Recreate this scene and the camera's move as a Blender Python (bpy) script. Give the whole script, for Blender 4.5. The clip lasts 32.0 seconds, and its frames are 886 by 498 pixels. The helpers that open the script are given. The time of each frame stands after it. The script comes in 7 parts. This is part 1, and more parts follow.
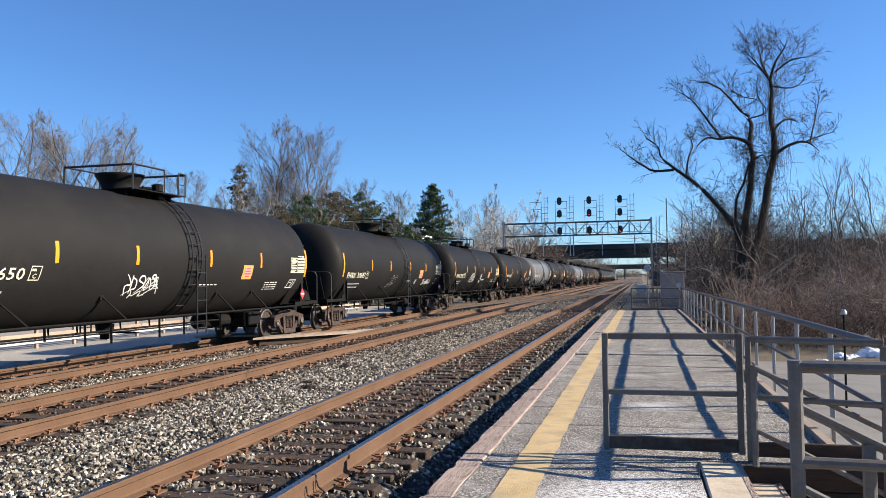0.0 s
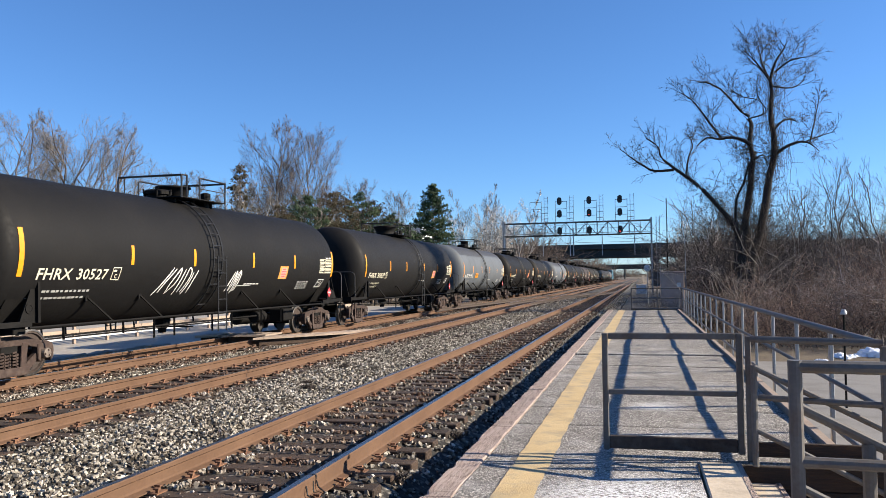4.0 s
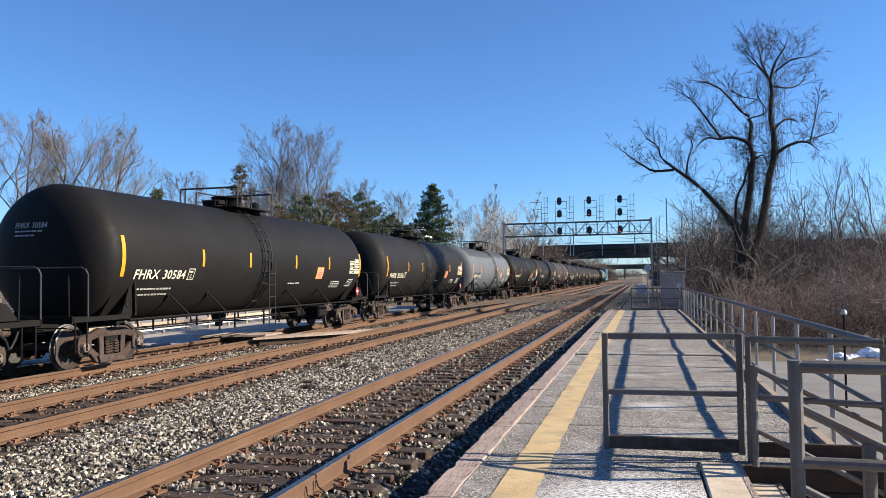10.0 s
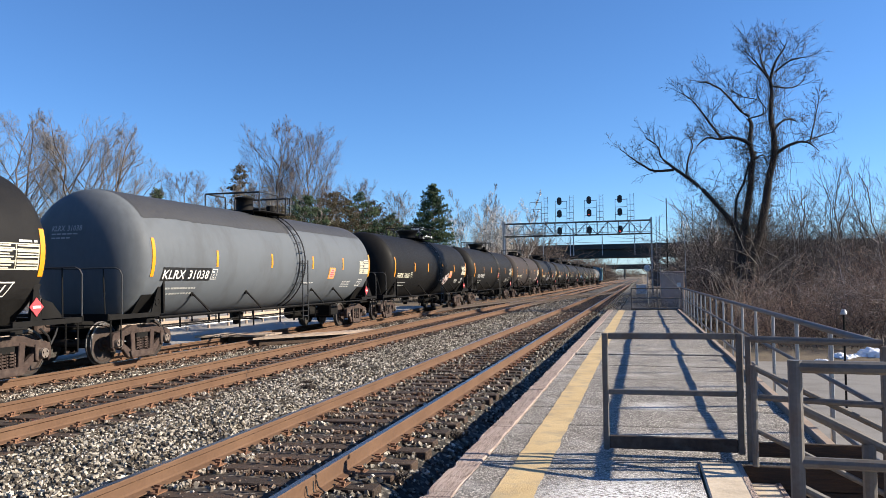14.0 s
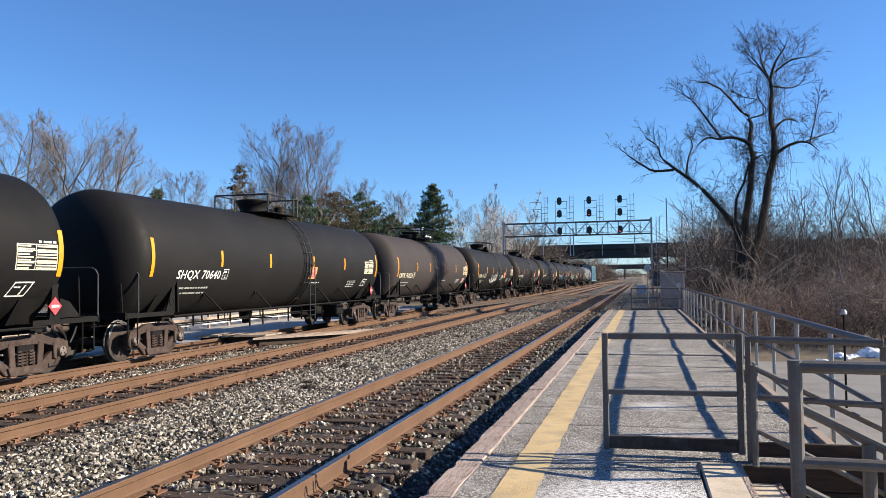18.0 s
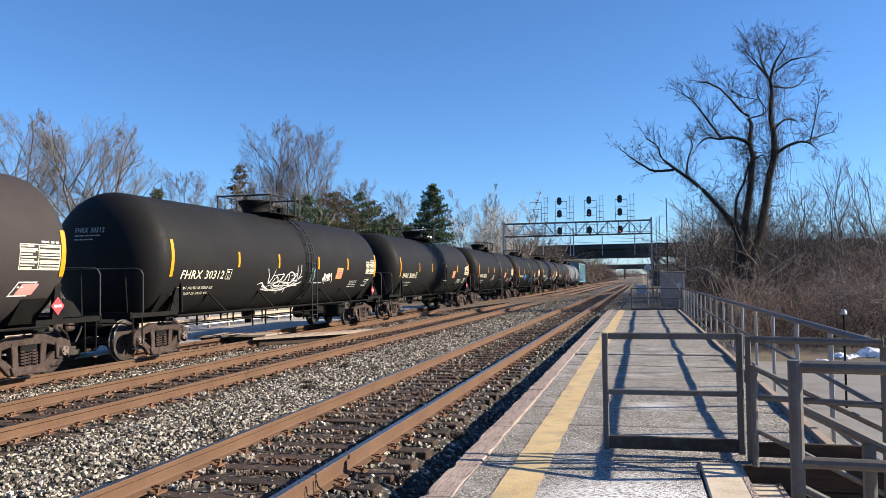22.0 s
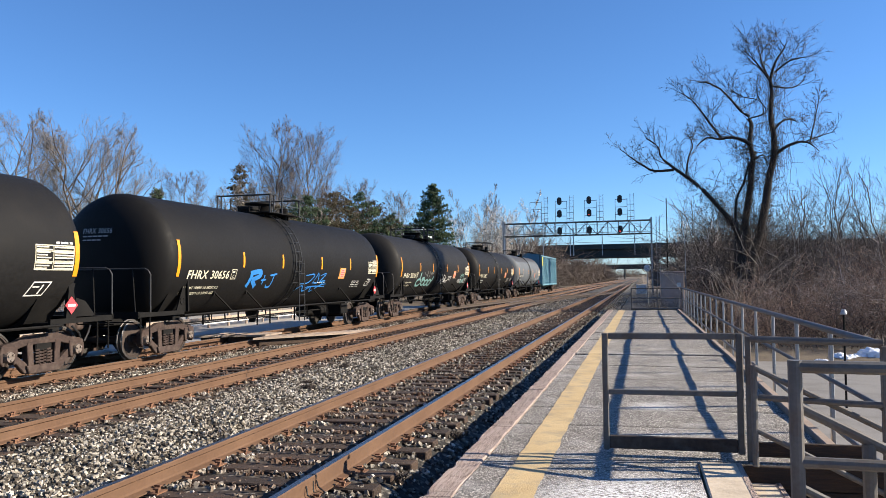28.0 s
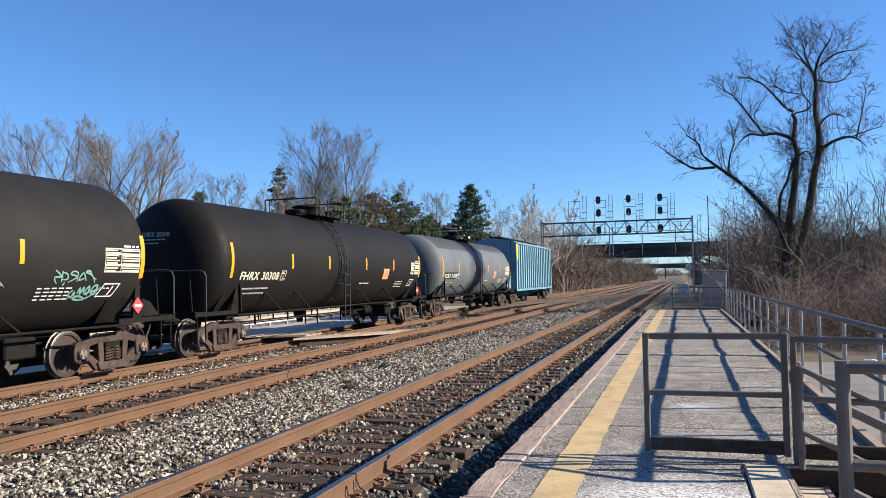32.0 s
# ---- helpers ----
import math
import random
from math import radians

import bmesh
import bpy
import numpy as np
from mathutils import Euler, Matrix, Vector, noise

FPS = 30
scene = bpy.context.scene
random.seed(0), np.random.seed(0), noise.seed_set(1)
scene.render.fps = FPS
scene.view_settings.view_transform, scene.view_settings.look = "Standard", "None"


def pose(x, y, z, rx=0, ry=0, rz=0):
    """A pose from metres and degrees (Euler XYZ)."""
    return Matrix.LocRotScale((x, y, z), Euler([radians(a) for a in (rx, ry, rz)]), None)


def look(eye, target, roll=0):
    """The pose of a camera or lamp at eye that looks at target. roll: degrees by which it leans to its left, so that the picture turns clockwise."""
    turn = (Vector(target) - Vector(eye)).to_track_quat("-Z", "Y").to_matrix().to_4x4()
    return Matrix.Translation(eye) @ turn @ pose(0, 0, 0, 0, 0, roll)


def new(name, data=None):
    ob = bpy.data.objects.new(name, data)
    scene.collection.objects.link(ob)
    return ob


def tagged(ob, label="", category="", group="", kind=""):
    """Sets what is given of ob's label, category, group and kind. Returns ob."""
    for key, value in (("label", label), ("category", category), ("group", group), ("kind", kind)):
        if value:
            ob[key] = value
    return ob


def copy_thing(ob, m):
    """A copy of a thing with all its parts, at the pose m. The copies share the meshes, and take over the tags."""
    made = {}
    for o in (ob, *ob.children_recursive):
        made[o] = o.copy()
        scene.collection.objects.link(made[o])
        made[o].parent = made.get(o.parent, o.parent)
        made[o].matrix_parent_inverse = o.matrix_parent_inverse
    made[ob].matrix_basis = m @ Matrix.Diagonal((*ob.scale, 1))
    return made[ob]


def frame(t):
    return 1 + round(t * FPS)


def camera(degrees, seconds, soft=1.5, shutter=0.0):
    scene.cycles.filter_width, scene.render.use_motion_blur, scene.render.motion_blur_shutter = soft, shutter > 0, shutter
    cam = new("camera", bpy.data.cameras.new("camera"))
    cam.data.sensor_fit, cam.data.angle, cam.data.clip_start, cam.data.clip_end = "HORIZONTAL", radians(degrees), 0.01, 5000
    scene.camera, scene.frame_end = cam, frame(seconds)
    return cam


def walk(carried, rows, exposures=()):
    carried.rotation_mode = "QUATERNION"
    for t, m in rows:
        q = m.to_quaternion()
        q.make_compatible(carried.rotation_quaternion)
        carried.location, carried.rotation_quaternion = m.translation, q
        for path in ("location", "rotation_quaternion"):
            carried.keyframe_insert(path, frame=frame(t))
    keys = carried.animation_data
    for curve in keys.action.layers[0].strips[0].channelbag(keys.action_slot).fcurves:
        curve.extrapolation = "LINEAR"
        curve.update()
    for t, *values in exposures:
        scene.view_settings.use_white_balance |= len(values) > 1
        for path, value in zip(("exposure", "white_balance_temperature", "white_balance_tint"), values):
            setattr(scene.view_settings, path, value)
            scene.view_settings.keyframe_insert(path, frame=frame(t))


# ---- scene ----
# World: y runs along the tracks, x across them, z = 0 at the near rail tops and the platform.
cam = camera(58.72, 32.0, soft=0.5)


def held(yaw, pitch, roll):
    return pose(0, 0, 1.646, 90 + pitch, 0, yaw) @ pose(0, 0, 0, 0, 0, roll)


REST = held(14.126, 2.199, -0.751)
walk(cam, [(0.0, REST), (12.7, REST), (13.0, held(14.216, 2.175, -0.751)), (13.3, REST), (29.6, REST),
           (30.0, held(14.229, 2.170, -0.836)), (30.5, held(14.912, 2.173, -0.860)), (31.0, held(15.947, 2.223, -0.892)),
           (31.5, held(16.543, 2.242, -0.920)), (32.0, held(16.895, 2.258, -1.010))],
     exposures=[(0.0, 1.40, 6390, 10), (32.0, 1.40, 6390, 10)])

# ---- sky and sun ----
SUN = Vector((2.1, 0.52, 1.0)).normalized()
SUN_EL = math.asin(SUN.z)
world = bpy.data.worlds.new("winter_sky")
scene.world = world
world.use_nodes = True
wn = world.node_tree.nodes
sky = wn.new("ShaderNodeTexSky")
sky.sky_type = "NISHITA"
sky.sun_disc = False
sky.sun_elevation = SUN_EL
sky.sun_rotation = math.atan2(SUN.x, SUN.y)
sky.air_density, sky.dust_density, sky.ozone_density = 1.0, 0.0, 8.6
sky.altitude = 900
wn["Background"].inputs["Strength"].default_value = 0.069
world.node_tree.links.new(sky.outputs[0], wn["Background"].inputs["Color"])
sun_data = bpy.data.lights.new("sun", "SUN")
sun_data.energy, sun_data.angle, sun_data.color = 4.3, radians(0.53), (1.0, 0.880, 0.705)
sun_lamp = new("sun", sun_data)
sun_lamp.matrix_world = look(SUN * 100, (0, 0, 0))

# ---- materials ----
MATS = {}


def nodes_of(name):
    m = bpy.data.materials.new(name)
    m.use_nodes = True
    t = m.node_tree
    return m, t, t.nodes["Principled BSDF"]


def ramp(t, fac, stops):
    r = t.nodes.new("ShaderNodeValToRGB")
    e = r.color_ramp.elements
    while len(e) < len(stops):
        e.new(0.5)
    for el, (p, c) in zip(e, stops):
        el.position, el.color = p, (*c, 1)
    t.links.new(fac, r.inputs["Fac"])
    return r.outputs["Color"]


def coords(t, scale=(1, 1, 1), kind="Object"):
    c = t.nodes.new("ShaderNodeTexCoord")
    m = t.nodes.new("ShaderNodeMapping")
    m.inputs["Scale"].default_value = scale
    t.links.new(c.outputs[kind], m.inputs["Vector"])
    return m.outputs["Vector"]


def noise_tex(t, vec, scale, detail=4.0, rough=0.55):
    n = t.nodes.new("ShaderNodeTexNoise")
    n.inputs["Scale"].default_value, n.inputs["Detail"].default_value, n.inputs["Roughness"].default_value = scale, detail, rough
    t.links.new(vec, n.inputs["Vector"])
    return n.outputs["Fac"]


def mixed(t, fac, a, b, mode="MIX"):
    m = t.nodes.new("ShaderNodeMix")
    m.data_type, m.blend_type = "RGBA", mode
    for sock, v in ((m.inputs["Factor"], fac), (m.inputs["A"], a), (m.inputs["B"], b)):
        if isinstance(v, (int, float)):
            sock.default_value = v
        elif isinstance(v, tuple):
            sock.default_value = (*v, 1)
        else:
            t.links.new(v, sock)
    return m.outputs["Result"]


def bump(t, bsdf, height, strength, dist=0.01):
    b = t.nodes.new("ShaderNodeBump")
    b.inputs["Strength"].default_value, b.inputs["Distance"].default_value = strength, dist
    t.links.new(height, b.inputs["Height"])
    t.links.new(b.outputs["Normal"], bsdf.inputs["Normal"])


def surface(name, dark, light, fine=30, coarse=2.0, rough=0.7, metal=0.0, stain=None, stain_amount=0.5,
            relief=0.3, depth=0.01, stretch=(1, 1, 1), vary=0.0, kind="Object", island=False, gloss=0.5):
    """A worn surface: fine grain, broad patches, optional stains in a third colour, relief, and change from piece to piece."""
    m, t, b = nodes_of(name)
    v = coords(t, stretch, kind)
    n1, n2 = noise_tex(t, v, fine), noise_tex(t, v, coarse, 3)
    mid = tuple((p + q) / 2 for p, q in zip(dark, light))
    c = mixed(t, 0.5, ramp(t, n1, [(0.3, dark), (0.7, light)]), ramp(t, n2, [(0.3, dark), (0.5, mid), (0.7, light)]))
    if stain:
        n3 = noise_tex(t, v, coarse * 2.7, 5, 0.65)
        f = ramp(t, n3, [(0.48, (0, 0, 0)), (0.66, (stain_amount,) * 3)])
        c = mixed(t, f, c, stain)
    if vary:
        src = t.nodes.new("ShaderNodeNewGeometry").outputs["Random Per Island"] if island else t.nodes.new("ShaderNodeObjectInfo").outputs["Random"]
        k = ramp(t, src, [(0.0, (1 - vary,) * 3), (1.0, (1 + vary,) * 3)])
        c = mixed(t, 1.0, c, k, "MULTIPLY")
    t.links.new(c, b.inputs["Base Color"])
    r = ramp(t, n1, [(0.2, (max(rough - 0.12, 0.05),) * 3), (0.8, (min(rough + 0.12, 1),) * 3)])
    t.links.new(r, b.inputs["Roughness"])
    b.inputs["Metallic"].default_value = metal
    b.inputs["Specular IOR Level"].default_value = gloss
    if relief:
        bump(t, b, n1, relief, depth)
    MATS[name] = m
    return m


def plain(name, colour, rough=0.5, metal=0.0, emit=0.0):
    m, t, b = nodes_of(name)
    v = coords(t)
    n = noise_tex(t, v, 9, 5)
    c = ramp(t, n, [(0.3, tuple(x * 0.86 for x in colour)), (0.7, colour)])
    t.links.new(c, b.inputs["Base Color"])
    b.inputs["Roughness"].default_value, b.inputs["Metallic"].default_value = rough, metal
    if emit:
        b.inputs["Emission Color"].default_value, b.inputs["Emission Strength"].default_value = (*colour, 1), emit
    MATS[name] = m
    return m


surface("earth", (0.058, 0.042, 0.028), (0.140, 0.106, 0.068), 6, 0.12, 0.95, stain=(0.165, 0.130, 0.080), relief=0.5, depth=0.04)
surface("asphalt_worn", (0.135, 0.128, 0.120), (0.235, 0.224, 0.210), 45, 0.35, 0.9, stain=(0.10, 0.092, 0.084), relief=0.3)
surface("asphalt_lot", (0.23, 0.207, 0.180), (0.36, 0.33, 0.29), 45, 0.25, 0.85, stain=(0.27, 0.23, 0.185), relief=0.3)


def gritty(name, scale, stops, salt, rough=0.9, rust=0.0, spills=()):
    """Exposed aggregate: pebbles of many greys in dark binder, with pale salt stains; for ballast, the dark gaps are
    painted shade.
    """
    m, t, b = nodes_of(name)
    v = coords(t)
    vo = t.nodes.new("ShaderNodeTexVoronoi")
    vo.inputs["Scale"].default_value = scale
    t.links.new(v, vo.inputs["Vector"])
    sep = t.nodes.new("ShaderNodeSeparateColor")
    t.links.new(vo.outputs["Color"], sep.inputs["Color"])
    c = ramp(t, sep.outputs[0], stops)
    # darker cell edges: binder on the platform, shade painted between stones in the ballast
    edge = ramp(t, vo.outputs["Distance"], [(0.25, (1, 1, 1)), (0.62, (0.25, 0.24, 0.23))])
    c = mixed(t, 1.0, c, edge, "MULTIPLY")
    patch_f = ramp(t, noise_tex(t, v, 0.9, 6, 0.65), [(0.5, (0, 0, 0)), (0.74, (0.28,) * 3)])
    c = mixed(t, patch_f, c, salt)
    tone = ramp(t, noise_tex(t, v, 2.3, 4), [(0.3, (0.78,) * 3), (0.7, (1.12,) * 3)])
    c = mixed(t, 1.0, c, tone, "MULTIPLY")
    for k, spot in enumerate(spills):
        # a scatter of white thawing salt round a point
        dn = t.nodes.new("ShaderNodeVectorMath")
        dn.operation = "DISTANCE"
        dn.inputs[1].default_value = spot
        t.links.new(v, dn.inputs[0])
        reach = (1.25, 0.45)[k]
        near = ramp(t, dn.outputs["Value"], [(reach * 0.25, ((1, 1, 1), (0.4, 0.4, 0.4))[k]), (min(1.0, reach), (0, 0, 0))])
        grain = ramp(t, noise_tex(t, v, 34, 5, 0.7), [(0.40, (0, 0, 0)), (0.56, (0.9,) * 3)])
        c = mixed(t, mixed(t, 1.0, near, grain, "MULTIPLY"), c, (0.86, 0.86, 0.86))
    if rust:
        c = rusted(t, c, rust, (0.046, 0.026, 0.016))
    t.links.new(c, b.inputs["Base Color"])
    b.inputs["Roughness"].default_value = rough
    bump(t, b, vo.outputs["Distance"], 0.9, -0.006)
    MATS[name] = m


def rusted(t, c, amount, colour=(0.098, 0.042, 0.021)):
    """Brown rust and brake dust that lies along the tracks, patchy, thickest between and beside the rails."""
    tc = t.nodes.new("ShaderNodeTexCoord")
    sp = t.nodes.new("ShaderNodeSeparateXYZ")
    t.links.new(tc.outputs["Object"], sp.inputs[0])

    def calc(op, a, b):
        m = t.nodes.new("ShaderNodeMath")
        m.operation = op
        for i, v in enumerate((a, b)):
            if isinstance(v, (int, float)):
                m.inputs[i].default_value = v
            else:
                t.links.new(v, m.inputs[i])
        return m.outputs[0]
    near = None
    for x, clean in ((-3.52, 0.55), (-7.96, -0.05), (-12.30, -0.4)):
        d = calc("ADD", calc("ABSOLUTE", calc("ADD", sp.outputs[0], -x), 0), clean)
        near = d if near is None else calc("MINIMUM", near, d)
    n = noise_tex(t, tc.outputs["Object"], 2.2, 5, 0.7)
    f = calc("ADD", calc("MULTIPLY", near, -0.42), calc("MULTIPLY", n, 1.0))
    f = ramp(t, f, [(-0.0, (0, 0, 0)), (0.32, (amount,) * 3)])
    return mixed(t, f, c, colour)


def stone(name):
    """Broken stone: each piece its own grey from near black to almost white, with a fine grain."""
    m, t, b = nodes_of(name)
    v = coords(t)
    g = t.nodes.new("ShaderNodeNewGeometry").outputs["Random Per Island"]
    c = ramp(t, g, [(0.0, (0.026, 0.021, 0.017)), (0.30, (0.080, 0.066, 0.050)), (0.60, (0.235, 0.207, 0.166)), (0.88, (0.42, 0.38, 0.315)), (1.0, (0.66, 0.61, 0.53))])
    k = ramp(t, noise_tex(t, v, 55, 4), [(0.3, (0.72,) * 3), (0.7, (1.2,) * 3)])
    c = mixed(t, 1.0, c, k, "MULTIPLY")
    c = rusted(t, c, 0.78)
    t.links.new(c, b.inputs["Base Color"])
    b.inputs["Roughness"].default_value, b.inputs["Specular IOR Level"].default_value = 0.85, 0.3
    bump(t, b, noise_tex(t, v, 70, 3), 0.4, 0.004)
    MATS[name] = m


stone("ballast_stone")
gritty("platform_grit", 78, [(0.0, (0.055, 0.048, 0.042)), (0.3, (0.22, 0.195, 0.168)), (0.6, (0.50, 0.455, 0.40)), (1.0, (0.88, 0.83, 0.75))], (0.68, 0.66, 0.64), 0.9, 0.0, ((-0.05, 6.0, 0), (0.15, 10.6, 0)))
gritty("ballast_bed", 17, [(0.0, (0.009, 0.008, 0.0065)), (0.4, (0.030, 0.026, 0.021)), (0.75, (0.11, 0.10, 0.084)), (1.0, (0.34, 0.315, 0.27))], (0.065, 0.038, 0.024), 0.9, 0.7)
surface("yellow_line", (0.38, 0.265, 0.120), (0.60, 0.445, 0.230), 60, 1.5, 0.8, stain=(0.2448, 0.216, 0.1584), stain_amount=0.55, relief=0.5)
surface("edge_timber", (0.215, 0.158, 0.130), (0.41, 0.325, 0.278), 22, 3.0, 0.9, stain=(0.105, 0.068, 0.050), stain_amount=0.75, stretch=(6, 0.5, 6), relief=0.8, depth=0.015, vary=0.15)
surface("joint_dirt", (0.010, 0.008, 0.006), (0.032, 0.026, 0.020), 40, 3, 0.95)
surface("tie_wood", (0.018, 0.0112, 0.0076), (0.052, 0.0325, 0.0215), 20, 3, 0.92, stain=(0.082, 0.040, 0.021), stretch=(0.7, 7, 7), relief=0.8, depth=0.012, vary=0.35)
surface("rail_rust", (0.074, 0.038, 0.021), (0.138, 0.079, 0.047), 40, 1.2, 0.85, stain=(0.105, 0.060, 0.034), relief=0.15, depth=0.003, gloss=0.3)
surface("rail_dark", (0.030, 0.020, 0.014), (0.062, 0.041, 0.028), 40, 1.2, 0.6, stain=(0.07, 0.042, 0.025), relief=0.15, depth=0.003)
surface("rail_head", (0.144, 0.1368, 0.1296), (0.2592, 0.2448, 0.2304), 60, 3, 0.28, 0.9, relief=0.05, stretch=(1, 0.1, 1))
surface("plate_rust", (0.1008, 0.0468, 0.0252), (0.216, 0.108, 0.0576), 30, 2, 0.9, vary=0.25)
surface("steel_paint", (0.082, 0.077, 0.072), (0.150, 0.141, 0.132), 30, 1.5, 0.55, 0.0, stain=(0.10, 0.066, 0.046), stain_amount=0.55, relief=0.15, depth=0.004, gloss=0.3)
surface("gate_rust", (0.034, 0.025, 0.021), (0.085, 0.064, 0.052), 24, 1.6, 0.8, stain=(0.12, 0.11, 0.10), stain_amount=0.5, relief=0.4, depth=0.005, gloss=0.2)
surface("galvanised", (0.2592, 0.2664, 0.2736), (0.4032, 0.4104, 0.4176), 25, 2, 0.45, 0.7, relief=0.1)
surface("dark_steel", (0.0060, 0.0058, 0.0058), (0.0150, 0.0140, 0.0132), 25, 2, 0.7, 0.0, gloss=0.08)
surface("tank_black", (0.0080, 0.0077, 0.0077), (0.0130, 0.0125, 0.0125), 14, 0.35, 0.62, stain=(0.019, 0.0175, 0.016), stain_amount=0.35, relief=0.06, depth=0.004, vary=0.25, gloss=0.12)
surface("tank_grey", (0.078, 0.088, 0.100), (0.106, 0.117, 0.131), 8, 0.4, 0.65, stain=(0.065, 0.068, 0.072), stain_amount=0.45, relief=0.06, stretch=(1, 1, 0.5), gloss=0.2)
surface("tank_pale", (0.2592, 0.2664, 0.2736), (0.36, 0.3672, 0.3744), 8, 0.4, 0.5, stain=(0.1296, 0.1224, 0.1152), stain_amount=0.6, relief=0.06, stretch=(1, 1, 0.5))
surface("tank_brown", (0.034, 0.0285, 0.0278), (0.044, 0.0375, 0.0365), 10, 0.35, 0.7, stain=(0.052, 0.045, 0.043), stain_amount=0.3, relief=0.06, gloss=0.12)
surface("tank_soot", (0.026, 0.026, 0.027), (0.040, 0.040, 0.041), 10, 0.6, 0.6)
surface("truck_rust", (0.022, 0.0145, 0.0122), (0.066, 0.044, 0.037), 14, 2, 0.85, stain=(0.100, 0.074, 0.060), relief=0.3, gloss=0.25)
surface("wheel_steel", (0.020, 0.0148, 0.0125), (0.058, 0.041, 0.034), 20, 2, 0.75, 0.0, gloss=0.3)
surface("wheel_tread", (0.07, 0.064, 0.060), (0.15, 0.142, 0.135), 30, 2, 0.45, 0.8)
surface("bearing_cap", (0.07, 0.052, 0.042), (0.20, 0.165, 0.14), 20, 3, 0.6, 0.3)
surface("hopper_teal", (0.062, 0.172, 0.235), (0.105, 0.245, 0.32), 6, 0.6, 0.55, stain=(0.1152, 0.1584, 0.1728), stain_amount=0.5)
surface("hopper_rib", (0.09, 0.21, 0.27), (0.145, 0.285, 0.35), 6, 0.6, 0.6, stain=(0.11, 0.20, 0.225), stain_amount=0.5)
surface("concrete", (0.216, 0.2088, 0.1944), (0.3312, 0.3168, 0.2952), 18, 0.8, 0.9, stain=(0.144, 0.1368, 0.1224))
surface("tan_concrete", (0.42, 0.345, 0.255), (0.60, 0.505, 0.385), 30, 1.2, 0.9, stain=(0.26, 0.21, 0.155))
surface("bridge_green", (0.00864, 0.01728, 0.018), (0.01584, 0.02736, 0.02736), 6, 0.4, 0.6, stain=(0.0216, 0.0216, 0.01872))
surface("bark", (0.06, 0.0464, 0.0368), (0.152, 0.124, 0.1), 18, 2, 0.95, stretch=(3, 3, 0.6), relief=0.6, depth=0.02)
surface("bark_pale", (0.176, 0.152, 0.128), (0.336, 0.304, 0.264), 14, 1.5, 0.9, stretch=(2, 2, 0.6), relief=0.4, depth=0.02)
surface("twig_red", (0.115, 0.074, 0.051), (0.32, 0.220, 0.162), 8, 0.6, 0.95, relief=0, vary=0.85, island=True)
surface("twig_pale", (0.17, 0.140, 0.115), (0.46, 0.39, 0.33), 8, 1.0, 0.95, relief=0, vary=0.6, island=True)
surface("twig_grey", (0.060, 0.054, 0.050), (0.140, 0.128, 0.119), 8, 1.0, 0.95, relief=0, vary=0.4, island=True)
surface("bark_white", (0.30, 0.275, 0.245), (0.58, 0.545, 0.50), 10, 1.5, 0.9, stain=(0.14, 0.12, 0.10), stretch=(2, 2, 0.5), relief=0.4, depth=0.02)
surface("twig_white", (0.20, 0.178, 0.158), (0.46, 0.42, 0.38), 8, 1.0, 0.95, relief=0, vary=0.5, island=True)
surface("needles", (0.012, 0.027, 0.010), (0.052, 0.088, 0.030), 3, 0.8, 0.8, relief=0)
surface("cedar", (0.022, 0.018, 0.007), (0.086, 0.062, 0.025), 3, 0.6, 0.85, relief=0)
surface("snow", (0.684, 0.7125, 0.76), (0.8075, 0.8265, 0.855), 8, 1, 0.7)
surface("cabinet_grey", (0.37, 0.275, 0.220), (0.45, 0.345, 0.280), 10, 1, 0.7, 0.0, stain=(0.26, 0.19, 0.145))
# bridge pier concrete, with the shade it stands in put into the colour
surface("pier_shaded", (0.055, 0.05, 0.046), (0.11, 0.10, 0.092), 12, 0.5, 0.9, stain=(0.04, 0.035, 0.03))
surface("dry_grass", (0.144, 0.108, 0.0504), (0.3024, 0.2448, 0.1296), 30, 1, 0.95, vary=0.3, island=True)
surface("rotten_plank", (0.24, 0.175, 0.13), (0.42, 0.33, 0.26), 20, 2, 0.9, stretch=(1.5, 1.5, 5), vary=0.2)
plain("yellow_reflector", (0.68, 0.27, 0.008), 0.4)
plain("white_paint", (0.6, 0.592, 0.56), 0.55)
plain("cream_paint", (0.56, 0.528, 0.4), 0.55)
plain("orange_card", (0.64, 0.272, 0.04), 0.6)
plain("pink_card", (0.58, 0.27, 0.24), 0.6)
plain("red_card", (0.56, 0.05, 0.06), 0.5)
plain("blue_paint", (0.024, 0.176, 0.48), 0.5)
plain("teal_paint", (0.15, 0.29, 0.275), 0.6)
plain("scrawl_white", (0.36, 0.36, 0.34), 0.6)
plain("black_paint", (0.0096, 0.0096, 0.0104), 0.5)
plain("yellow_card", (0.496, 0.496, 0.04), 0.6)
plain("signal_black", (0.0096, 0.0096, 0.0104), 0.35)
plain("signal_red", (1, 0.05, 0.02), 0.3, 0, 1.2)
plain("house_white", (0.684, 0.684, 0.665), 0.7)
plain("window_dark", (0.024, 0.028, 0.032), 0.15)
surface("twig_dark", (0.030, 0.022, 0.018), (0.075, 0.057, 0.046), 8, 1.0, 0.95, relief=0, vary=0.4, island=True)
surface("brush_far", (0.062, 0.046, 0.036), (0.150, 0.113, 0.088), 3, 0.1, 0.95, relief=0)
surface("crown_red", (0.046, 0.038, 0.034), (0.108, 0.089, 0.080), 8, 0.6, 0.95, relief=0, vary=0.4, island=True)

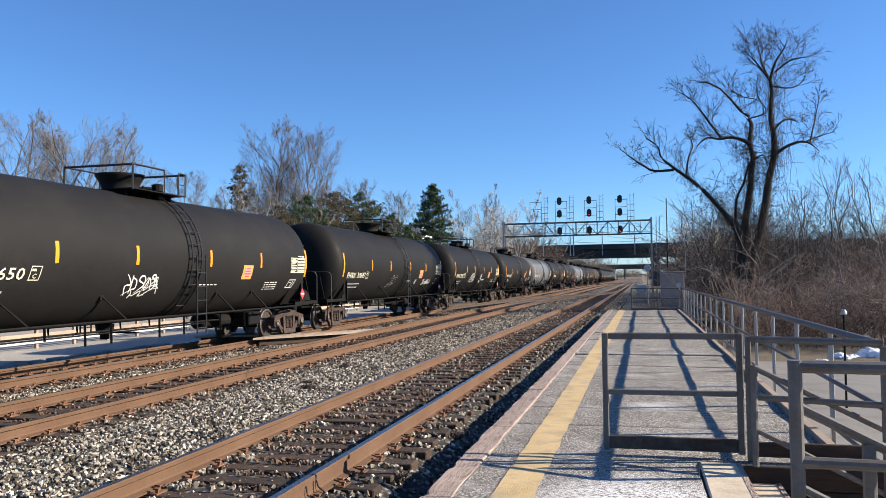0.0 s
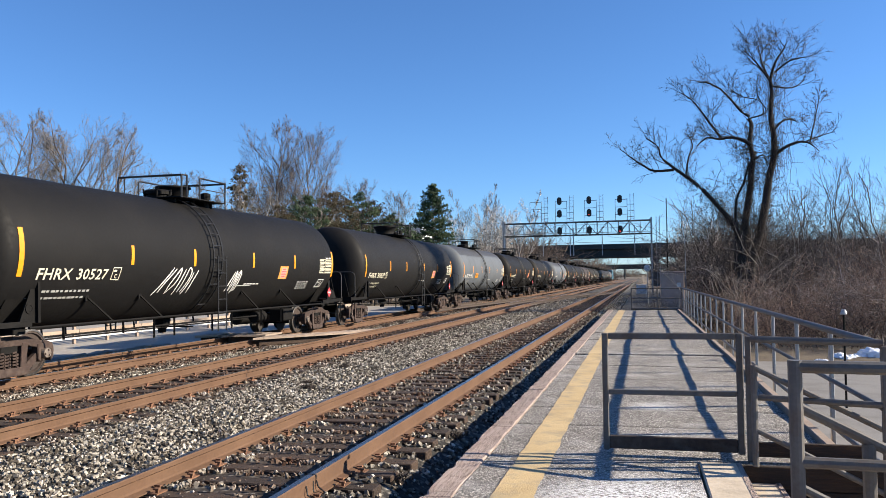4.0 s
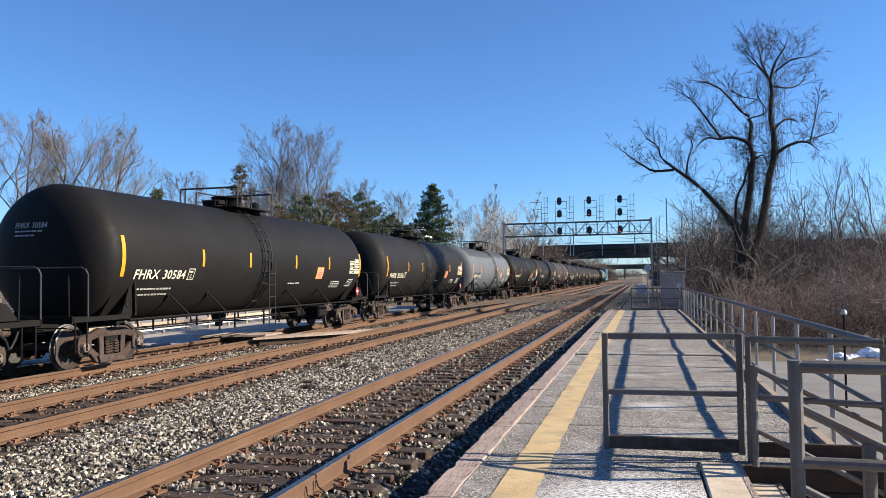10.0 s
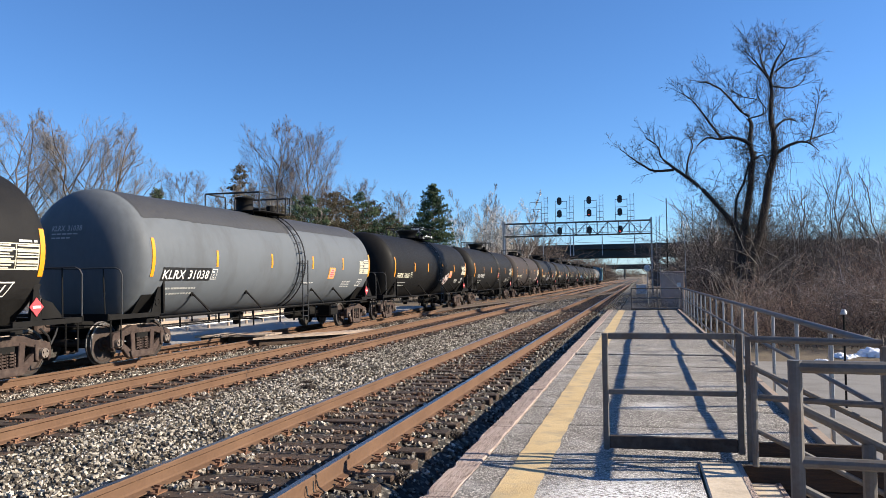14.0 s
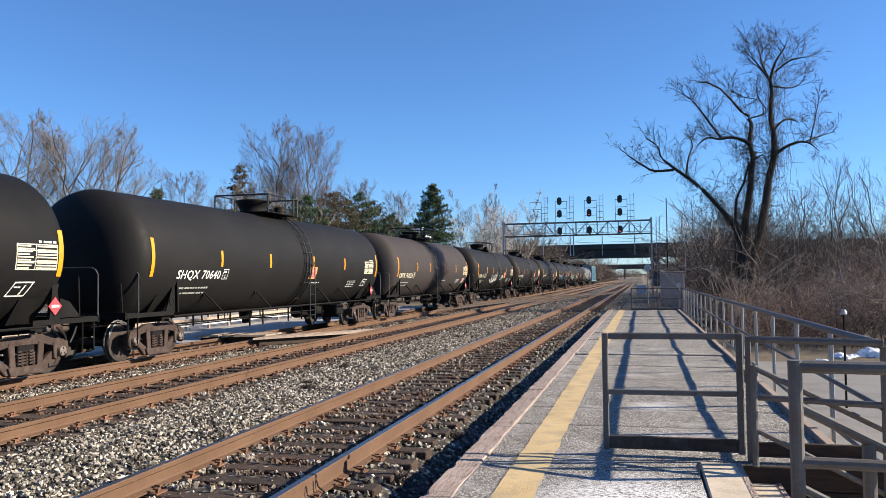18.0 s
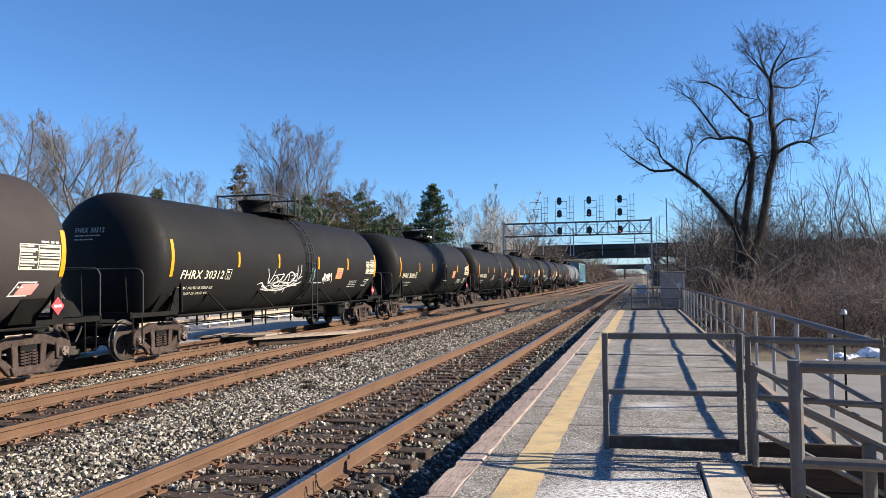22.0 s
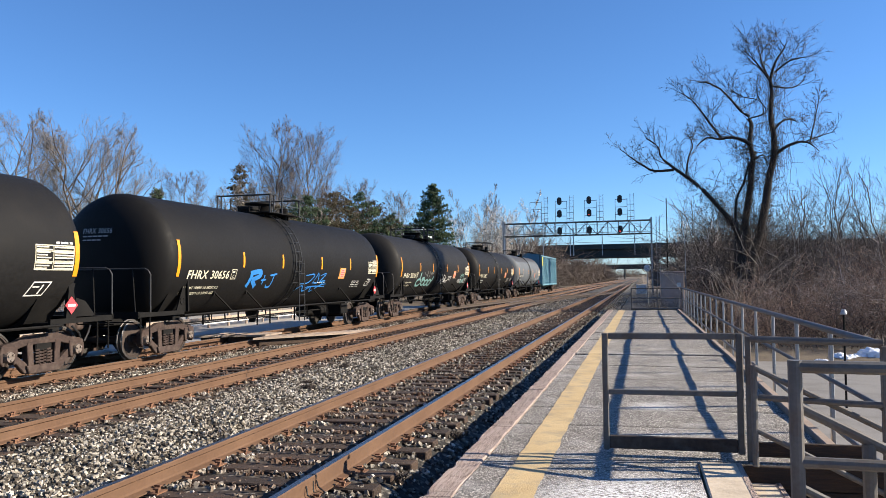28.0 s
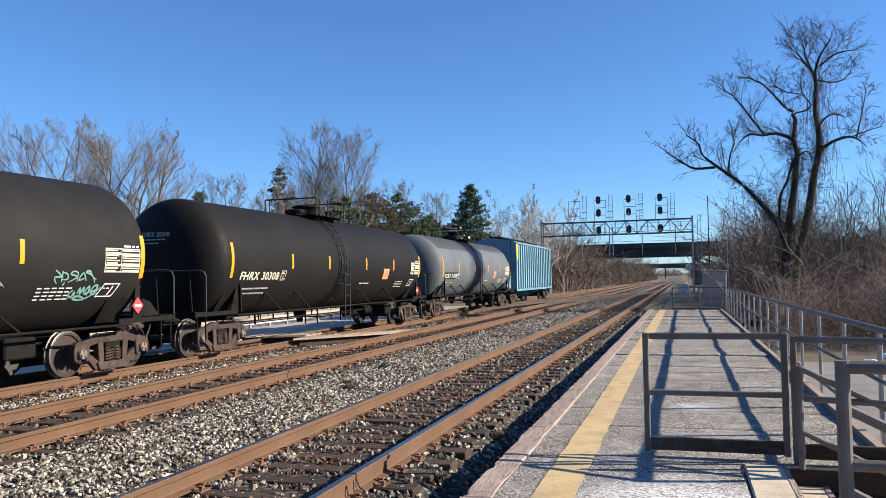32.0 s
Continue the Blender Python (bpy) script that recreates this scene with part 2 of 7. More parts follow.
surface("bark_dark", (0.018, 0.014, 0.012), (0.052, 0.041, 0.035), 16, 2, 0.95, stretch=(3, 3, 0.5), relief=0.9, depth=0.03)


# ---- building helpers ----
def finish(name, bm, material, smooth=False):
    me = bpy.data.meshes.new(name)
    bm.to_mesh(me)
    bm.free()
    me.materials.append(MATS[material])
    if smooth:
        me.polygons.foreach_set("use_smooth", [True] * len(me.polygons))
    return me


def part(name, bm, material, parent=None, label="", smooth=False, at=None):
    """Links a bmesh as one mesh object under a thing or under a part."""
    ob = new(name, finish(name, bm, material, smooth))
    if parent is not None:
        ob.parent = parent
    if at is not None:
        ob.matrix_basis = at
    if label:
        ob["label"] = label
    return ob


def piece(name, me, parent, at):
    ob = new(name, me)
    ob.parent = parent
    ob.matrix_basis = at
    return ob


def thing(name, at, label, category, group=""):
    ob = new(name)
    ob.matrix_basis = at
    ob.empty_display_size = 0.2
    return tagged(ob, label, category, group)


def box(bm, x0, x1, y0, y1, z0, z1, bevel=0.0):
    r = bmesh.ops.create_cube(bm, size=1, matrix=Matrix.LocRotScale(((x0 + x1) / 2, (y0 + y1) / 2, (z0 + z1) / 2), None, (x1 - x0, y1 - y0, z1 - z0)))
    if bevel:
        es = list({e for v in r["verts"] for e in v.link_edges})
        bmesh.ops.bevel(bm, geom=es, offset=bevel, segments=1, affect="EDGES")
    return bm


def bar(bm, a, b, w, h=None, n=4, w2=None):
    """A rod from a to b: round with n sides, or rectangular w by h where n is 4."""
    a, b = Vector(a), Vector(b)
    d = b - a
    q = d.to_track_quat("Z", "Y")
    h = w if h is None else h
    ring = []
    for p, k in ((a, 1.0), (b, 1.0 if w2 is None else w2 / w)):
        vs = []
        for i in range(n):
            if n == 4:
                c = ((-0.5, -0.5), (0.5, -0.5), (0.5, 0.5), (-0.5, 0.5))[i]
                o = Vector((c[0] * w, c[1] * h, 0)) * k
            else:
                g = 2 * math.pi * i / n
                o = Vector((math.cos(g) * w / 2, math.sin(g) * h / 2, 0)) * k
            vs.append(bm.verts.new(p + q @ o))
        ring.append(vs)
    for i in range(n):
        j = (i + 1) % n
        bm.faces.new((ring[0][i], ring[0][j], ring[1][j], ring[1][i]))
    bm.faces.new(list(reversed(ring[0])))
    bm.faces.new(ring[1])
    return bm


def pipe(bm, pts, w, n=6):
    """A bent rod: one unbroken skin through the points."""
    pts = [Vector(p) for p in pts]
    last, ref = None, None
    for i, p in enumerate(pts):
        d = (pts[min(i + 1, len(pts) - 1)] - pts[max(i - 1, 0)]).normalized()
        if ref is None:
            ref = d.orthogonal().normalized()
        u = (ref - d * ref.dot(d))
        u = u.normalized() if u.length > 1e-4 else d.orthogonal().normalized()
        ref = u
        v = d.cross(u)
        ring = [bm.verts.new(p + (u * math.cos(2 * math.pi * k / n) + v * math.sin(2 * math.pi * k / n)) * w / 2) for k in range(n)]
        if last:
            for k in range(n):
                j = (k + 1) % n
                bm.faces.new((last[k], last[j], ring[j], ring[k]))
        else:
            bm.faces.new(list(reversed(ring)))
        last = ring
    bm.faces.new(last)
    return bm


def sweep(bm, section, y0, y1, closed=True, caps=True):
    """A section in x and z, drawn along y."""
    a = [bm.verts.new((x, y0, z)) for x, z in section]
    b = [bm.verts.new((x, y1, z)) for x, z in section]
    n = len(section)
    for i in range(n if closed else n - 1):
        j = (i + 1) % n
        bm.faces.new((a[i], b[i], b[j], a[j]))
    if caps and closed:
        bm.faces.new(a)
        bm.faces.new(list(reversed(b)))
    return bm


def prism(bm, outline, x0, x1):
    """An outline in y and z, drawn along x."""
    a = [bm.verts.new((x0, y, z)) for y, z in outline]
    b = [bm.verts.new((x1, y, z)) for y, z in outline]
    n = len(outline)
    for i in range(n):
        j = (i + 1) % n
        bm.faces.new((a[i], a[j], b[j], b[i]))
    bm.faces.new(list(reversed(a)))
    bm.faces.new(b)
    return bm


def lathe(bm, profile, axis="X", n=20, centre=(0, 0, 0)):
    """Turns (along, radius) points about an axis."""
    c = Vector(centre)
    rings = []
    for s, r in profile:
        ring = []
        for i in range(n):
            g = 2 * math.pi * i / n
            u, w = math.cos(g) * r, math.sin(g) * r
            o = (s, u, w) if axis == "X" else (u, s, w) if axis == "Y" else (u, w, s)
            ring.append(bm.verts.new(c + Vector(o)))
        rings.append(ring)
    for p, q in zip(rings, rings[1:]):
        for i in range(n):
            j = (i + 1) % n
            bm.faces.new((p[i], p[j], q[j], q[i]))
    for ring in (rings[0], rings[-1]):
        bm.faces.new(ring)
    bmesh.ops.recalc_face_normals(bm, faces=bm.faces)
    return bm


def heap(name, verts, faces, material, smooth=False):
    me = bpy.data.meshes.new(name)
    me.from_pydata(verts, [], faces)
    me.materials.append(MATS[material])
    if smooth:
        me.polygons.foreach_set("use_smooth", [True] * len(me.polygons))
    return me


def B():
    return bmesh.new()

# ---- ground, ballast, tracks ----
T1, T2, T3 = -3.52, -7.96, -12.30
Z3 = -0.12
rng = np.random.default_rng(7)


def grid_sheet(name, xs, ys, height, material, label, category="ground", smooth=True):
    verts = [(x, y, height(x, y)) for y in ys for x in xs]
    w = len(xs)
    faces = [(j * w + i, j * w + i + 1, (j + 1) * w + i + 1, (j + 1) * w + i) for j in range(len(ys) - 1) for i in range(w - 1)]
    ob = new(name, heap(name, verts, faces, material, smooth))
    return tagged(ob, label, category, kind="structure")


def lump(x, y, s, a, k=0):
    return a * noise.noise((x * s, y * s, k))


def ground_height(x, y):
    z = -1.15 + lump(x, y, 0.05, 0.25)
    if x < -18:
        z += 0.02
    if 1.2 < x < 30 and -40 < y < 27:
        z = -1.45
    if -18 < x < 1.2:
        z = -0.72 - 0.42 * min(1, max(0, (-13.5 - x) / 2.5))
    far = max(0.0, math.hypot(x, y - 60) - 500)
    return z + far * 0.004


steps = [-4000, -2000, -1000, -500, -300, -200, -140, -100, -80, -60, -50, -40, -32, -26, -21, -18.2, -17.9, -12, -6, 0, 1.1, 1.4, 3, 6, 10, 15, 20, 26, 33, 42, 55, 70, 90, 120, 160, 220, 300, 500, 1000, 2000, 4000]
along = [-1000, -300, -100, -40, -20, -10, -5] + [i * 2.5 for i in range(0, 40)] + [100 + i * 12 for i in range(25)] + [420, 500, 700, 1200, 2500, 4500]
grid_sheet("ground", steps, along, ground_height, "earth", "brown winter ground of dry soil, litter and grass")


def ballast_height(x, y):
    z = -0.220 + lump(x, y, 1.3, 0.022) + lump(x, y, 4.0, 0.012, 3)
    if -6.6 < x < -4.9:
        z += 0.05 * (1 - abs(x + 5.75) / 0.85)
    if x < -9.0:
        z += Z3 * min(1, (-9.0 - x) / 1.2)
    if x < -14.4:
        z -= min(0.90, (-14.4 - x) * 0.5)
    if x > -2.38:
        z -= 0.20 * min(1, (x + 2.38) / 0.40)
    return z


bx = [-16.2 + 0.3 * i for i in range(45)] + [-2.8 + 0.13 * i for i in range(12)]
by = [-8 + 0.5 * i for i in range(70)] + [27 + 2 * i for i in range(60)] + [147 + 10 * i for i in range(50)]
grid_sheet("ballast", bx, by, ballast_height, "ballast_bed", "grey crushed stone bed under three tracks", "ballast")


def scatter_stones():
    """Crushed stone laid loose over the bed, thicker near the platform."""
    zones = [(-7.3, -4.0, 3.0, 13, 560), (-7.3, -4.0, 13, 24, 300), (-7.3, -4.0, 24, 44, 90),
             (-7.3, -4.0, 44, 80, 22), (-11.6, -8.7, 44, 80, 16), (-2.2, 2.5, 41.4, 60, 70), (-2.2, 2.2, 60, 90, 16), (-4.2, -1.8, 24, 44, 50), (-4.2, -1.8, 3.0, 12, 330), (-4.2, -1.8, 12, 24, 170), (-8.9, -6.9, 6, 14, 150), (-8.9, -6.9, 14, 26, 110),
             (-11.6, -8.7, 8.0, 16, 300), (-11.6, -8.7, 16, 28, 190), (-11.6, -8.7, 28, 44, 60), (-13.6, -11.4, 9, 24, 60)]
    cube = np.array([(-1, -1, -1), (1, -1, -1), (1, 1, -1), (-1, 1, -1), (-1, -1, 1), (1, -1, 1), (1, 1, 1), (-1, 1, 1)], float)
    quads = np.array([(0, 3, 2, 1), (4, 5, 6, 7), (0, 1, 5, 4), (1, 2, 6, 5), (2, 3, 7, 6), (3, 0, 4, 7)])
    vs, fs, base = [], [], 0
    for x0, x1, y0, y1, density in zones:
        n = int((x1 - x0) * (y1 - y0) * density)
        px, py = rng.uniform(x0, x1, n), rng.uniform(y0, y1, n)
        size = rng.uniform(0.012, 0.0285, n) * (1 + 0.012 * (y0 - 3))
        for k in range(n):
            x, y = float(px[k]), float(py[k])
            if any(abs(abs(x - c) - 0.755) < 0.10 for c in (T1, T2, T3)):
                continue
            # thinned beside the platform, so the dark bed deepens the shade there
            if x > -2.35 and y < 41 and rng.random() < 0.5:
                continue
            lift = 0.0
            for c in (T1, T2, T3):
                if abs(x - c) < 1.25:
                    ph = ((y - 0.1) % 0.52) / 0.52
                    lift = -0.004 if 0.2 < ph < 0.8 else 0.6
            if lift > 0.5 and rng.random() > (0.42 if x > -5.2 else 0.16):
                continue
            a = rng.uniform(0, 6.28, 3)
            q = Euler((a[0], a[1], a[2])).to_matrix()
            m = np.array(q) * size[k]
            c8 = cube * rng.uniform(0.55, 1.1, (8, 3)) * np.array((1.0, rng.uniform(0.6, 1.0), rng.uniform(0.45, 0.8)))
            z = ballast_height(x, y) + (0.008 if lift < 0.5 else 0.055)
            vs.append(c8 @ m.T + (x, y, z))
            fs.append(quads + base)
            base += 8
    me = bpy.data.meshes.new("ballast_stones")
    me.from_pydata(np.concatenate(vs).tolist(), [], np.concatenate(fs).tolist())
    me.materials.append(MATS["ballast_stone"])
    tagged(new("ballast_stones", me), "loose pale grey crushed stones heaped between the rails", "ballast", kind="stuff")


RAIL = [(-0.075, -0.18), (0.075, -0.18), (0.075, -0.168), (0.018, -0.152), (0.012, -0.132), (0.012, -0.058), (0.036, -0.044), (0.0375, -0.010), (0.030, 0.0),
        (-0.030, 0.0), (-0.0375, -0.010), (-0.036, -0.044), (-0.012, -0.058), (-0.012, -0.132), (-0.018, -0.152), (-0.075, -0.168)]


def rail_mesh(y0, y1):
    bm = B()
    sweep(bm, RAIL, y0, y1)
    bmesh.ops.recalc_face_normals(bm, faces=bm.faces)
    me = finish("rail", bm, "rail_rust")
    me.materials.append(MATS["rail_head"])
    for p in me.polygons:
        if p.center.z > -0.002 and p.normal.z > 0.9:
            p.material_index = 1
    return me


def tie_mesh():
    bm = B()
    box(bm, -1.22, 1.22, -0.115, 0.115, -0.36, -0.19, 0.012)
    for v in bm.verts:
        v.co.z += 0.006 * noise.noise(v.co * 3)
    return finish("tie", bm, "tie_wood")


def plate_mesh():
    bm = B()
    box(bm, -0.17, 0.17, -0.09, 0.09, -0.193, -0.178)
    return finish("tie_plate", bm, "plate_rust")


def spike_mesh():
    bm = B()
    for sx, sy in ((-0.095, -0.055), (0.095, 0.055), (-0.15, 0.05), (0.15, -0.05)):
        box(bm, sx - 0.012, sx + 0.012, sy - 0.012, sy + 0.012, -0.185, -0.150)
        box(bm, sx - 0.022 - (0.012 if sx > 0 else 0), sx + 0.022 + (0.012 if sx < 0 else 0), sy - 0.018, sy + 0.018, -0.152, -0.136)
    return finish("spike", bm, "plate_rust")


def track(x, z, label, y0=-8.0, y1=520.0, near=(2.0, 46.0), far_to=170.0):
    t = new("railway_track", tie_mesh_far(near[1], far_to))
    t.matrix_basis = pose(x, 0, z)
    tagged(t, label, "railway track", "railway tracks", kind="structure")
    rail = rail_mesh(y0, y1)
    for s in (-1, 1):
        piece("rail", rail, t, pose(s * 0.755, 0, 0))
    tie, plate, spike = tie_mesh(), plate_mesh(), spike_mesh()
    y = near[0]
    while y < near[1]:
        j = random.uniform(-0.02, 0.02)
        piece("tie", tie, t, pose(random.uniform(-0.05, 0.05), y + j, random.uniform(-0.008, 0.006), 0, 0, random.uniform(-0.8, 0.8)))
        for s in (-1, 1):
            piece("tie_plate", plate, t, pose(s * 0.755, y + j, 0))
            if y < 26:
                piece("spike", spike, t, pose(s * 0.755, y + j, 0))
        y += 0.52
    return t


def tie_mesh_far(y0, y1):
    bm = B()
    y = y0 + 0.1
    while y < y1:
        box(bm, -1.22, 1.22, y - 0.115, y + 0.115, -0.36, -0.19)
        y += 0.52
    return finish("railway_track", bm, "tie_wood")


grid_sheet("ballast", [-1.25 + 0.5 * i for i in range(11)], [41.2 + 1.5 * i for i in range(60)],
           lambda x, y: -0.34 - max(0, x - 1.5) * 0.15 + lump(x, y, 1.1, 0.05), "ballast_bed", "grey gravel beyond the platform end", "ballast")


def crossover(xa, ya, xb, yb, z):
    """Two slanting rails on long ties that join one track to the next."""
    t = new("railway_crossover", None)
    t.matrix_basis = pose(0, 0, z)
    tagged(t, "rusty slanting rails of a crossover between two tracks", "railway track", kind="structure")
    n = 12
    for s in (-0.755, 0.755):
        bm = B()
        rings = []
        for i in range(n + 1):
            f = i / n
            x = xa + (xb - xa) * (3 * f * f - 2 * f ** 3) + s
            y = ya + (yb - ya) * f
            rings.append([bm.verts.new((x + u * 0.96, y, v - 0.004)) for u, v in RAIL])
        for p, q in zip(rings, rings[1:]):
            for i in range(len(RAIL)):
                j = (i + 1) % len(RAIL)
                bm.faces.new((p[i], q[i], q[j], p[j]))
        bmesh.ops.recalc_face_normals(bm, faces=bm.faces)
        part("rail", bm, "rail_dark", t)
    y = ya + 4
    lo, hi = min(xa, xb), max(xa, xb)
    while y < yb - 4:
        f = (y - ya) / (yb - ya)
        x = xa + (xb - xa) * (3 * f * f - 2 * f ** 3)
        part("tie", box(B(), x - 1.3, x + 1.3, y + 0.15, y + 0.37, -0.36, -0.195), "tie_wood", t)
        y += 0.9


def joint(x, y, cable):
    """A dark insulated joint across a rail, with its bond wire."""
    j = thing("rail_joint", pose(x, y, 0), "black insulated joint across a rusty rail", "rail joint", "rail joints")
    bm = B()
    sweep(bm, [(u * 1.06 + (0.002 if u > 0 else -0.002), v * 1.01 + 0.0025) for u, v in RAIL], -0.010, 0.010)
    bmesh.ops.recalc_face_normals(bm, faces=bm.faces)
    part("gap_plate", bm, "black_paint", j)
    if cable:
        part("bond_wire", pipe(B(), [(0.02, -0.16, -0.06), (0.035, -0.17, -0.13), (0.09, -0.17, -0.165), (0.12, -0.05, -0.17), (0.10, 0.05, -0.165), (0.034, 0.06, -0.12), (0.02, 0.05, -0.06)], 0.014), "black_paint", j)


def weed(x, y, z, seed, size):
    r = random.Random(seed)
    vs, fs = [], []
    for k in range(70):
        a, h = r.uniform(0, 6.28), size * r.uniform(0.4, 1.0)
        sp = r.uniform(0.2, 1.3) * h
        p = Vector((r.gauss(0, 0.05), r.gauss(0, 0.05), 0))
        for f in (0, 0.5, 1):
            b = len(vs)
            c = p + Vector((math.cos(a) * sp * f, math.sin(a) * sp * f, h * f * (1 - 0.35 * f)))
            w = 0.007 * (1 - 0.8 * f)
            vs += [c + Vector((w, 0, 0)), c + Vector((-w, w, 0)), c + Vector((-w, -w, 0))]
            if f:
                for q in range(3):
                    fs.append((b - 3 + q, b - 3 + (q + 1) % 3, b + (q + 1) % 3, b + q))
    ob = new("weed_clump", heap("weed_clump", vs, fs, "twig_dark"))
    ob.matrix_basis = pose(x, y, z)
    tagged(ob, "dead brown weed clump in the track stones", "weed", "dead weeds")


track(T1, 0.0, "near track of rusty rails on dark wooden ties beside the platform")
track(T2, 0.0, "middle track of rusty rails on dark wooden ties in grey stone")
track(T3, Z3, "far track with rust-brown rails carrying the freight train")
scatter_stones()
crossover(T2, 52.0, T1, 100.0, 0.0)
crossover(T3, 44.0, T2, 92.0, -0.06)
joint(T1 + 0.755, 6.3, True)
joint(T2 + 0.755, 13.44, False)
joint(T1 + 0.755, 17.2, False)
for k, (x, y, sz) in enumerate(((-6.1, 15.6, 0.22), (-5.5, 12.4, 0.20), (-5.75, 12.9, 0.16), (-10.2, 33.0, 0.35), (-10.5, 31.6, 0.30), (-9.7, 34.5, 0.28), (-5.6, 24.0, 0.2), (-2.3, 7.2, 0.16), (-2.25, 9.4, 0.14))):
    weed(x, y, ballast_height(x, y) - 0.01, 300 + k, sz)

# ---- the freight train ----
R_TANK, Z_TANK = 1.57, 2.39
HALF, DISH = 7.30, 0.62


def joined(name, bits, parent=None, at=None, label="", smooth=False):
    """One mesh object of several bmeshes, each in its own material."""
    me = bpy.data.meshes.new(name)
    whole = B()
    for k, (bm, mat) in enumerate(bits):
        me.materials.append(MATS[mat])
        tmp = bpy.data.meshes.new("tmp")
        bm.to_mesh(tmp)
        bm.free()
        n = len(whole.faces)
        whole.from_mesh(tmp)
        whole.faces.ensure_lookup_table()
        for fc in whole.faces[n:]:
            fc.material_index = k
        bpy.data.meshes.remove(tmp)
    whole.to_mesh(me)
    whole.free()
    if smooth:
        me.polygons.foreach_set("use_smooth", [True] * len(me.polygons))
    ob = new(name, me)
    if parent is not None:
        ob.parent = parent
    if at is not None:
        ob.matrix_basis = at
    if label:
        ob["label"] = label
    return ob


def on_tank(u, v, lift=0.005, r=None):
    """A point on the tank's near side: u metres along it, v metres up from its middle round the curve."""
    r = (R_TANK if r is None else r)
    a = (v - 0.06) / r
    return Vector(((r + lift) * math.cos(a), u, Z_TANK + (r + lift) * math.sin(a)))


def patch(bm, u0, u1, v0, v1, n=5, lift=0.005, skew=0.0):
    lift += 0.004 * (n == 1)
    a = [bm.verts.new(on_tank(u0 + skew * i / n, v0 + (v1 - v0) * i / n, lift)) for i in range(n + 1)]
    b = [bm.verts.new(on_tank(u1 + skew * i / n, v0 + (v1 - v0) * i / n, lift)) for i in range(n + 1)]
    for i in range(n):
        bm.faces.new((a[i], b[i], b[i + 1], a[i + 1]))
    return bm


def frame_patch(bm, u0, u1, v0, v1, w, skew=0.0):
    k = skew / max(v1 - v0, 1e-6)
    patch(bm, u0, u1, v0, v0 + w, 2, 0.006, k * w)
    patch(bm, u0 + skew, u1 + skew, v1 - w, v1, 2, 0.006)
    patch(bm, u0, u0 + w, v0, v1, 3, 0.006, skew)
    patch(bm, u1 - w, u1, v0, v1, 3, 0.006, skew)
    return bm


def letters(text, size, shear=0.12, squeeze=0.86):
    """Flat letters as a mesh: x along the line, y up."""
    cu = bpy.data.curves.new("lettering", "FONT")
    cu.body, cu.size, cu.shear = text, size, shear
    cu.resolution_u, cu.offset = 2, 0.014 * size
    cu.space_character, cu.space_word = 1.06, 1.25
    ob = bpy.data.objects.new("lettering", cu)
    me = bpy.data.meshes.new_from_object(ob)
    bpy.data.objects.remove(ob)
    bpy.data.curves.remove(cu)
    bm = B()
    bm.from_mesh(me)
    bpy.data.meshes.remove(me)
    for v in bm.verts:
        v.co.x *= squeeze
    return bm


def bars_patch(bm, u0, u1, v, h, words, seed):
    """Illegible small print as plain bars."""
    r = random.Random(seed)
    u = u0
    for i in range(words):
        w = (u1 - u0) / words * r.uniform(0.55, 0.9)
        patch(bm, u, u + w, v, v + h, 1, 0.006)
        u += (u1 - u0) / words
    return bm


def wheelset(parent, y):
    wheel, tread, caps = B(), B(), B()
    bar(wheel, (-1.0, 0, 0), (1.0, 0, 0), 0.17, None, 12)
    for s in (-1, 1):
        # plate, hub and rim of a wheel; the tread is bright
        lathe(wheel, [(s * 0.70, 0.10), (s * 0.70, 0.36), (s * 0.69, 0.37), (s * 0.69, 0.44), (s * 0.79, 0.452), (s * 0.80, 0.38), (s * 0.765, 0.36), (s * 0.755, 0.17), (s * 0.80, 0.15), (s * 0.80, 0.10)], "X", 22)
        lathe(tread, [(s * 0.686, 0.40), (s * 0.688, 0.485), (s * 0.715, 0.488), (s * 0.722, 0.462), (s * 0.795, 0.455), (s * 0.80, 0.44), (s * 0.804, 0.415), (s * 0.74, 0.41)], "X", 22)
        lathe(caps, [(s * 0.98, 0.10), (s * 1.12, 0.115), (s * 1.14, 0.11), (s * 1.20, 0.095), (s * 1.205, 0.03)], "X", 16)
        for k in range(3):
            a = 2.094 * k
            lathe(caps, [(s * 1.20, 0.022), (s * 1.225, 0.022), (s * 1.227, 0.012)], "X", 6, (0, math.cos(a) * 0.06, math.sin(a) * 0.06))
    return joined("wheelset", [(wheel, "wheel_steel"), (tread, "wheel_tread"), (caps, "bearing_cap")], parent, pose(0, y, 0.455))


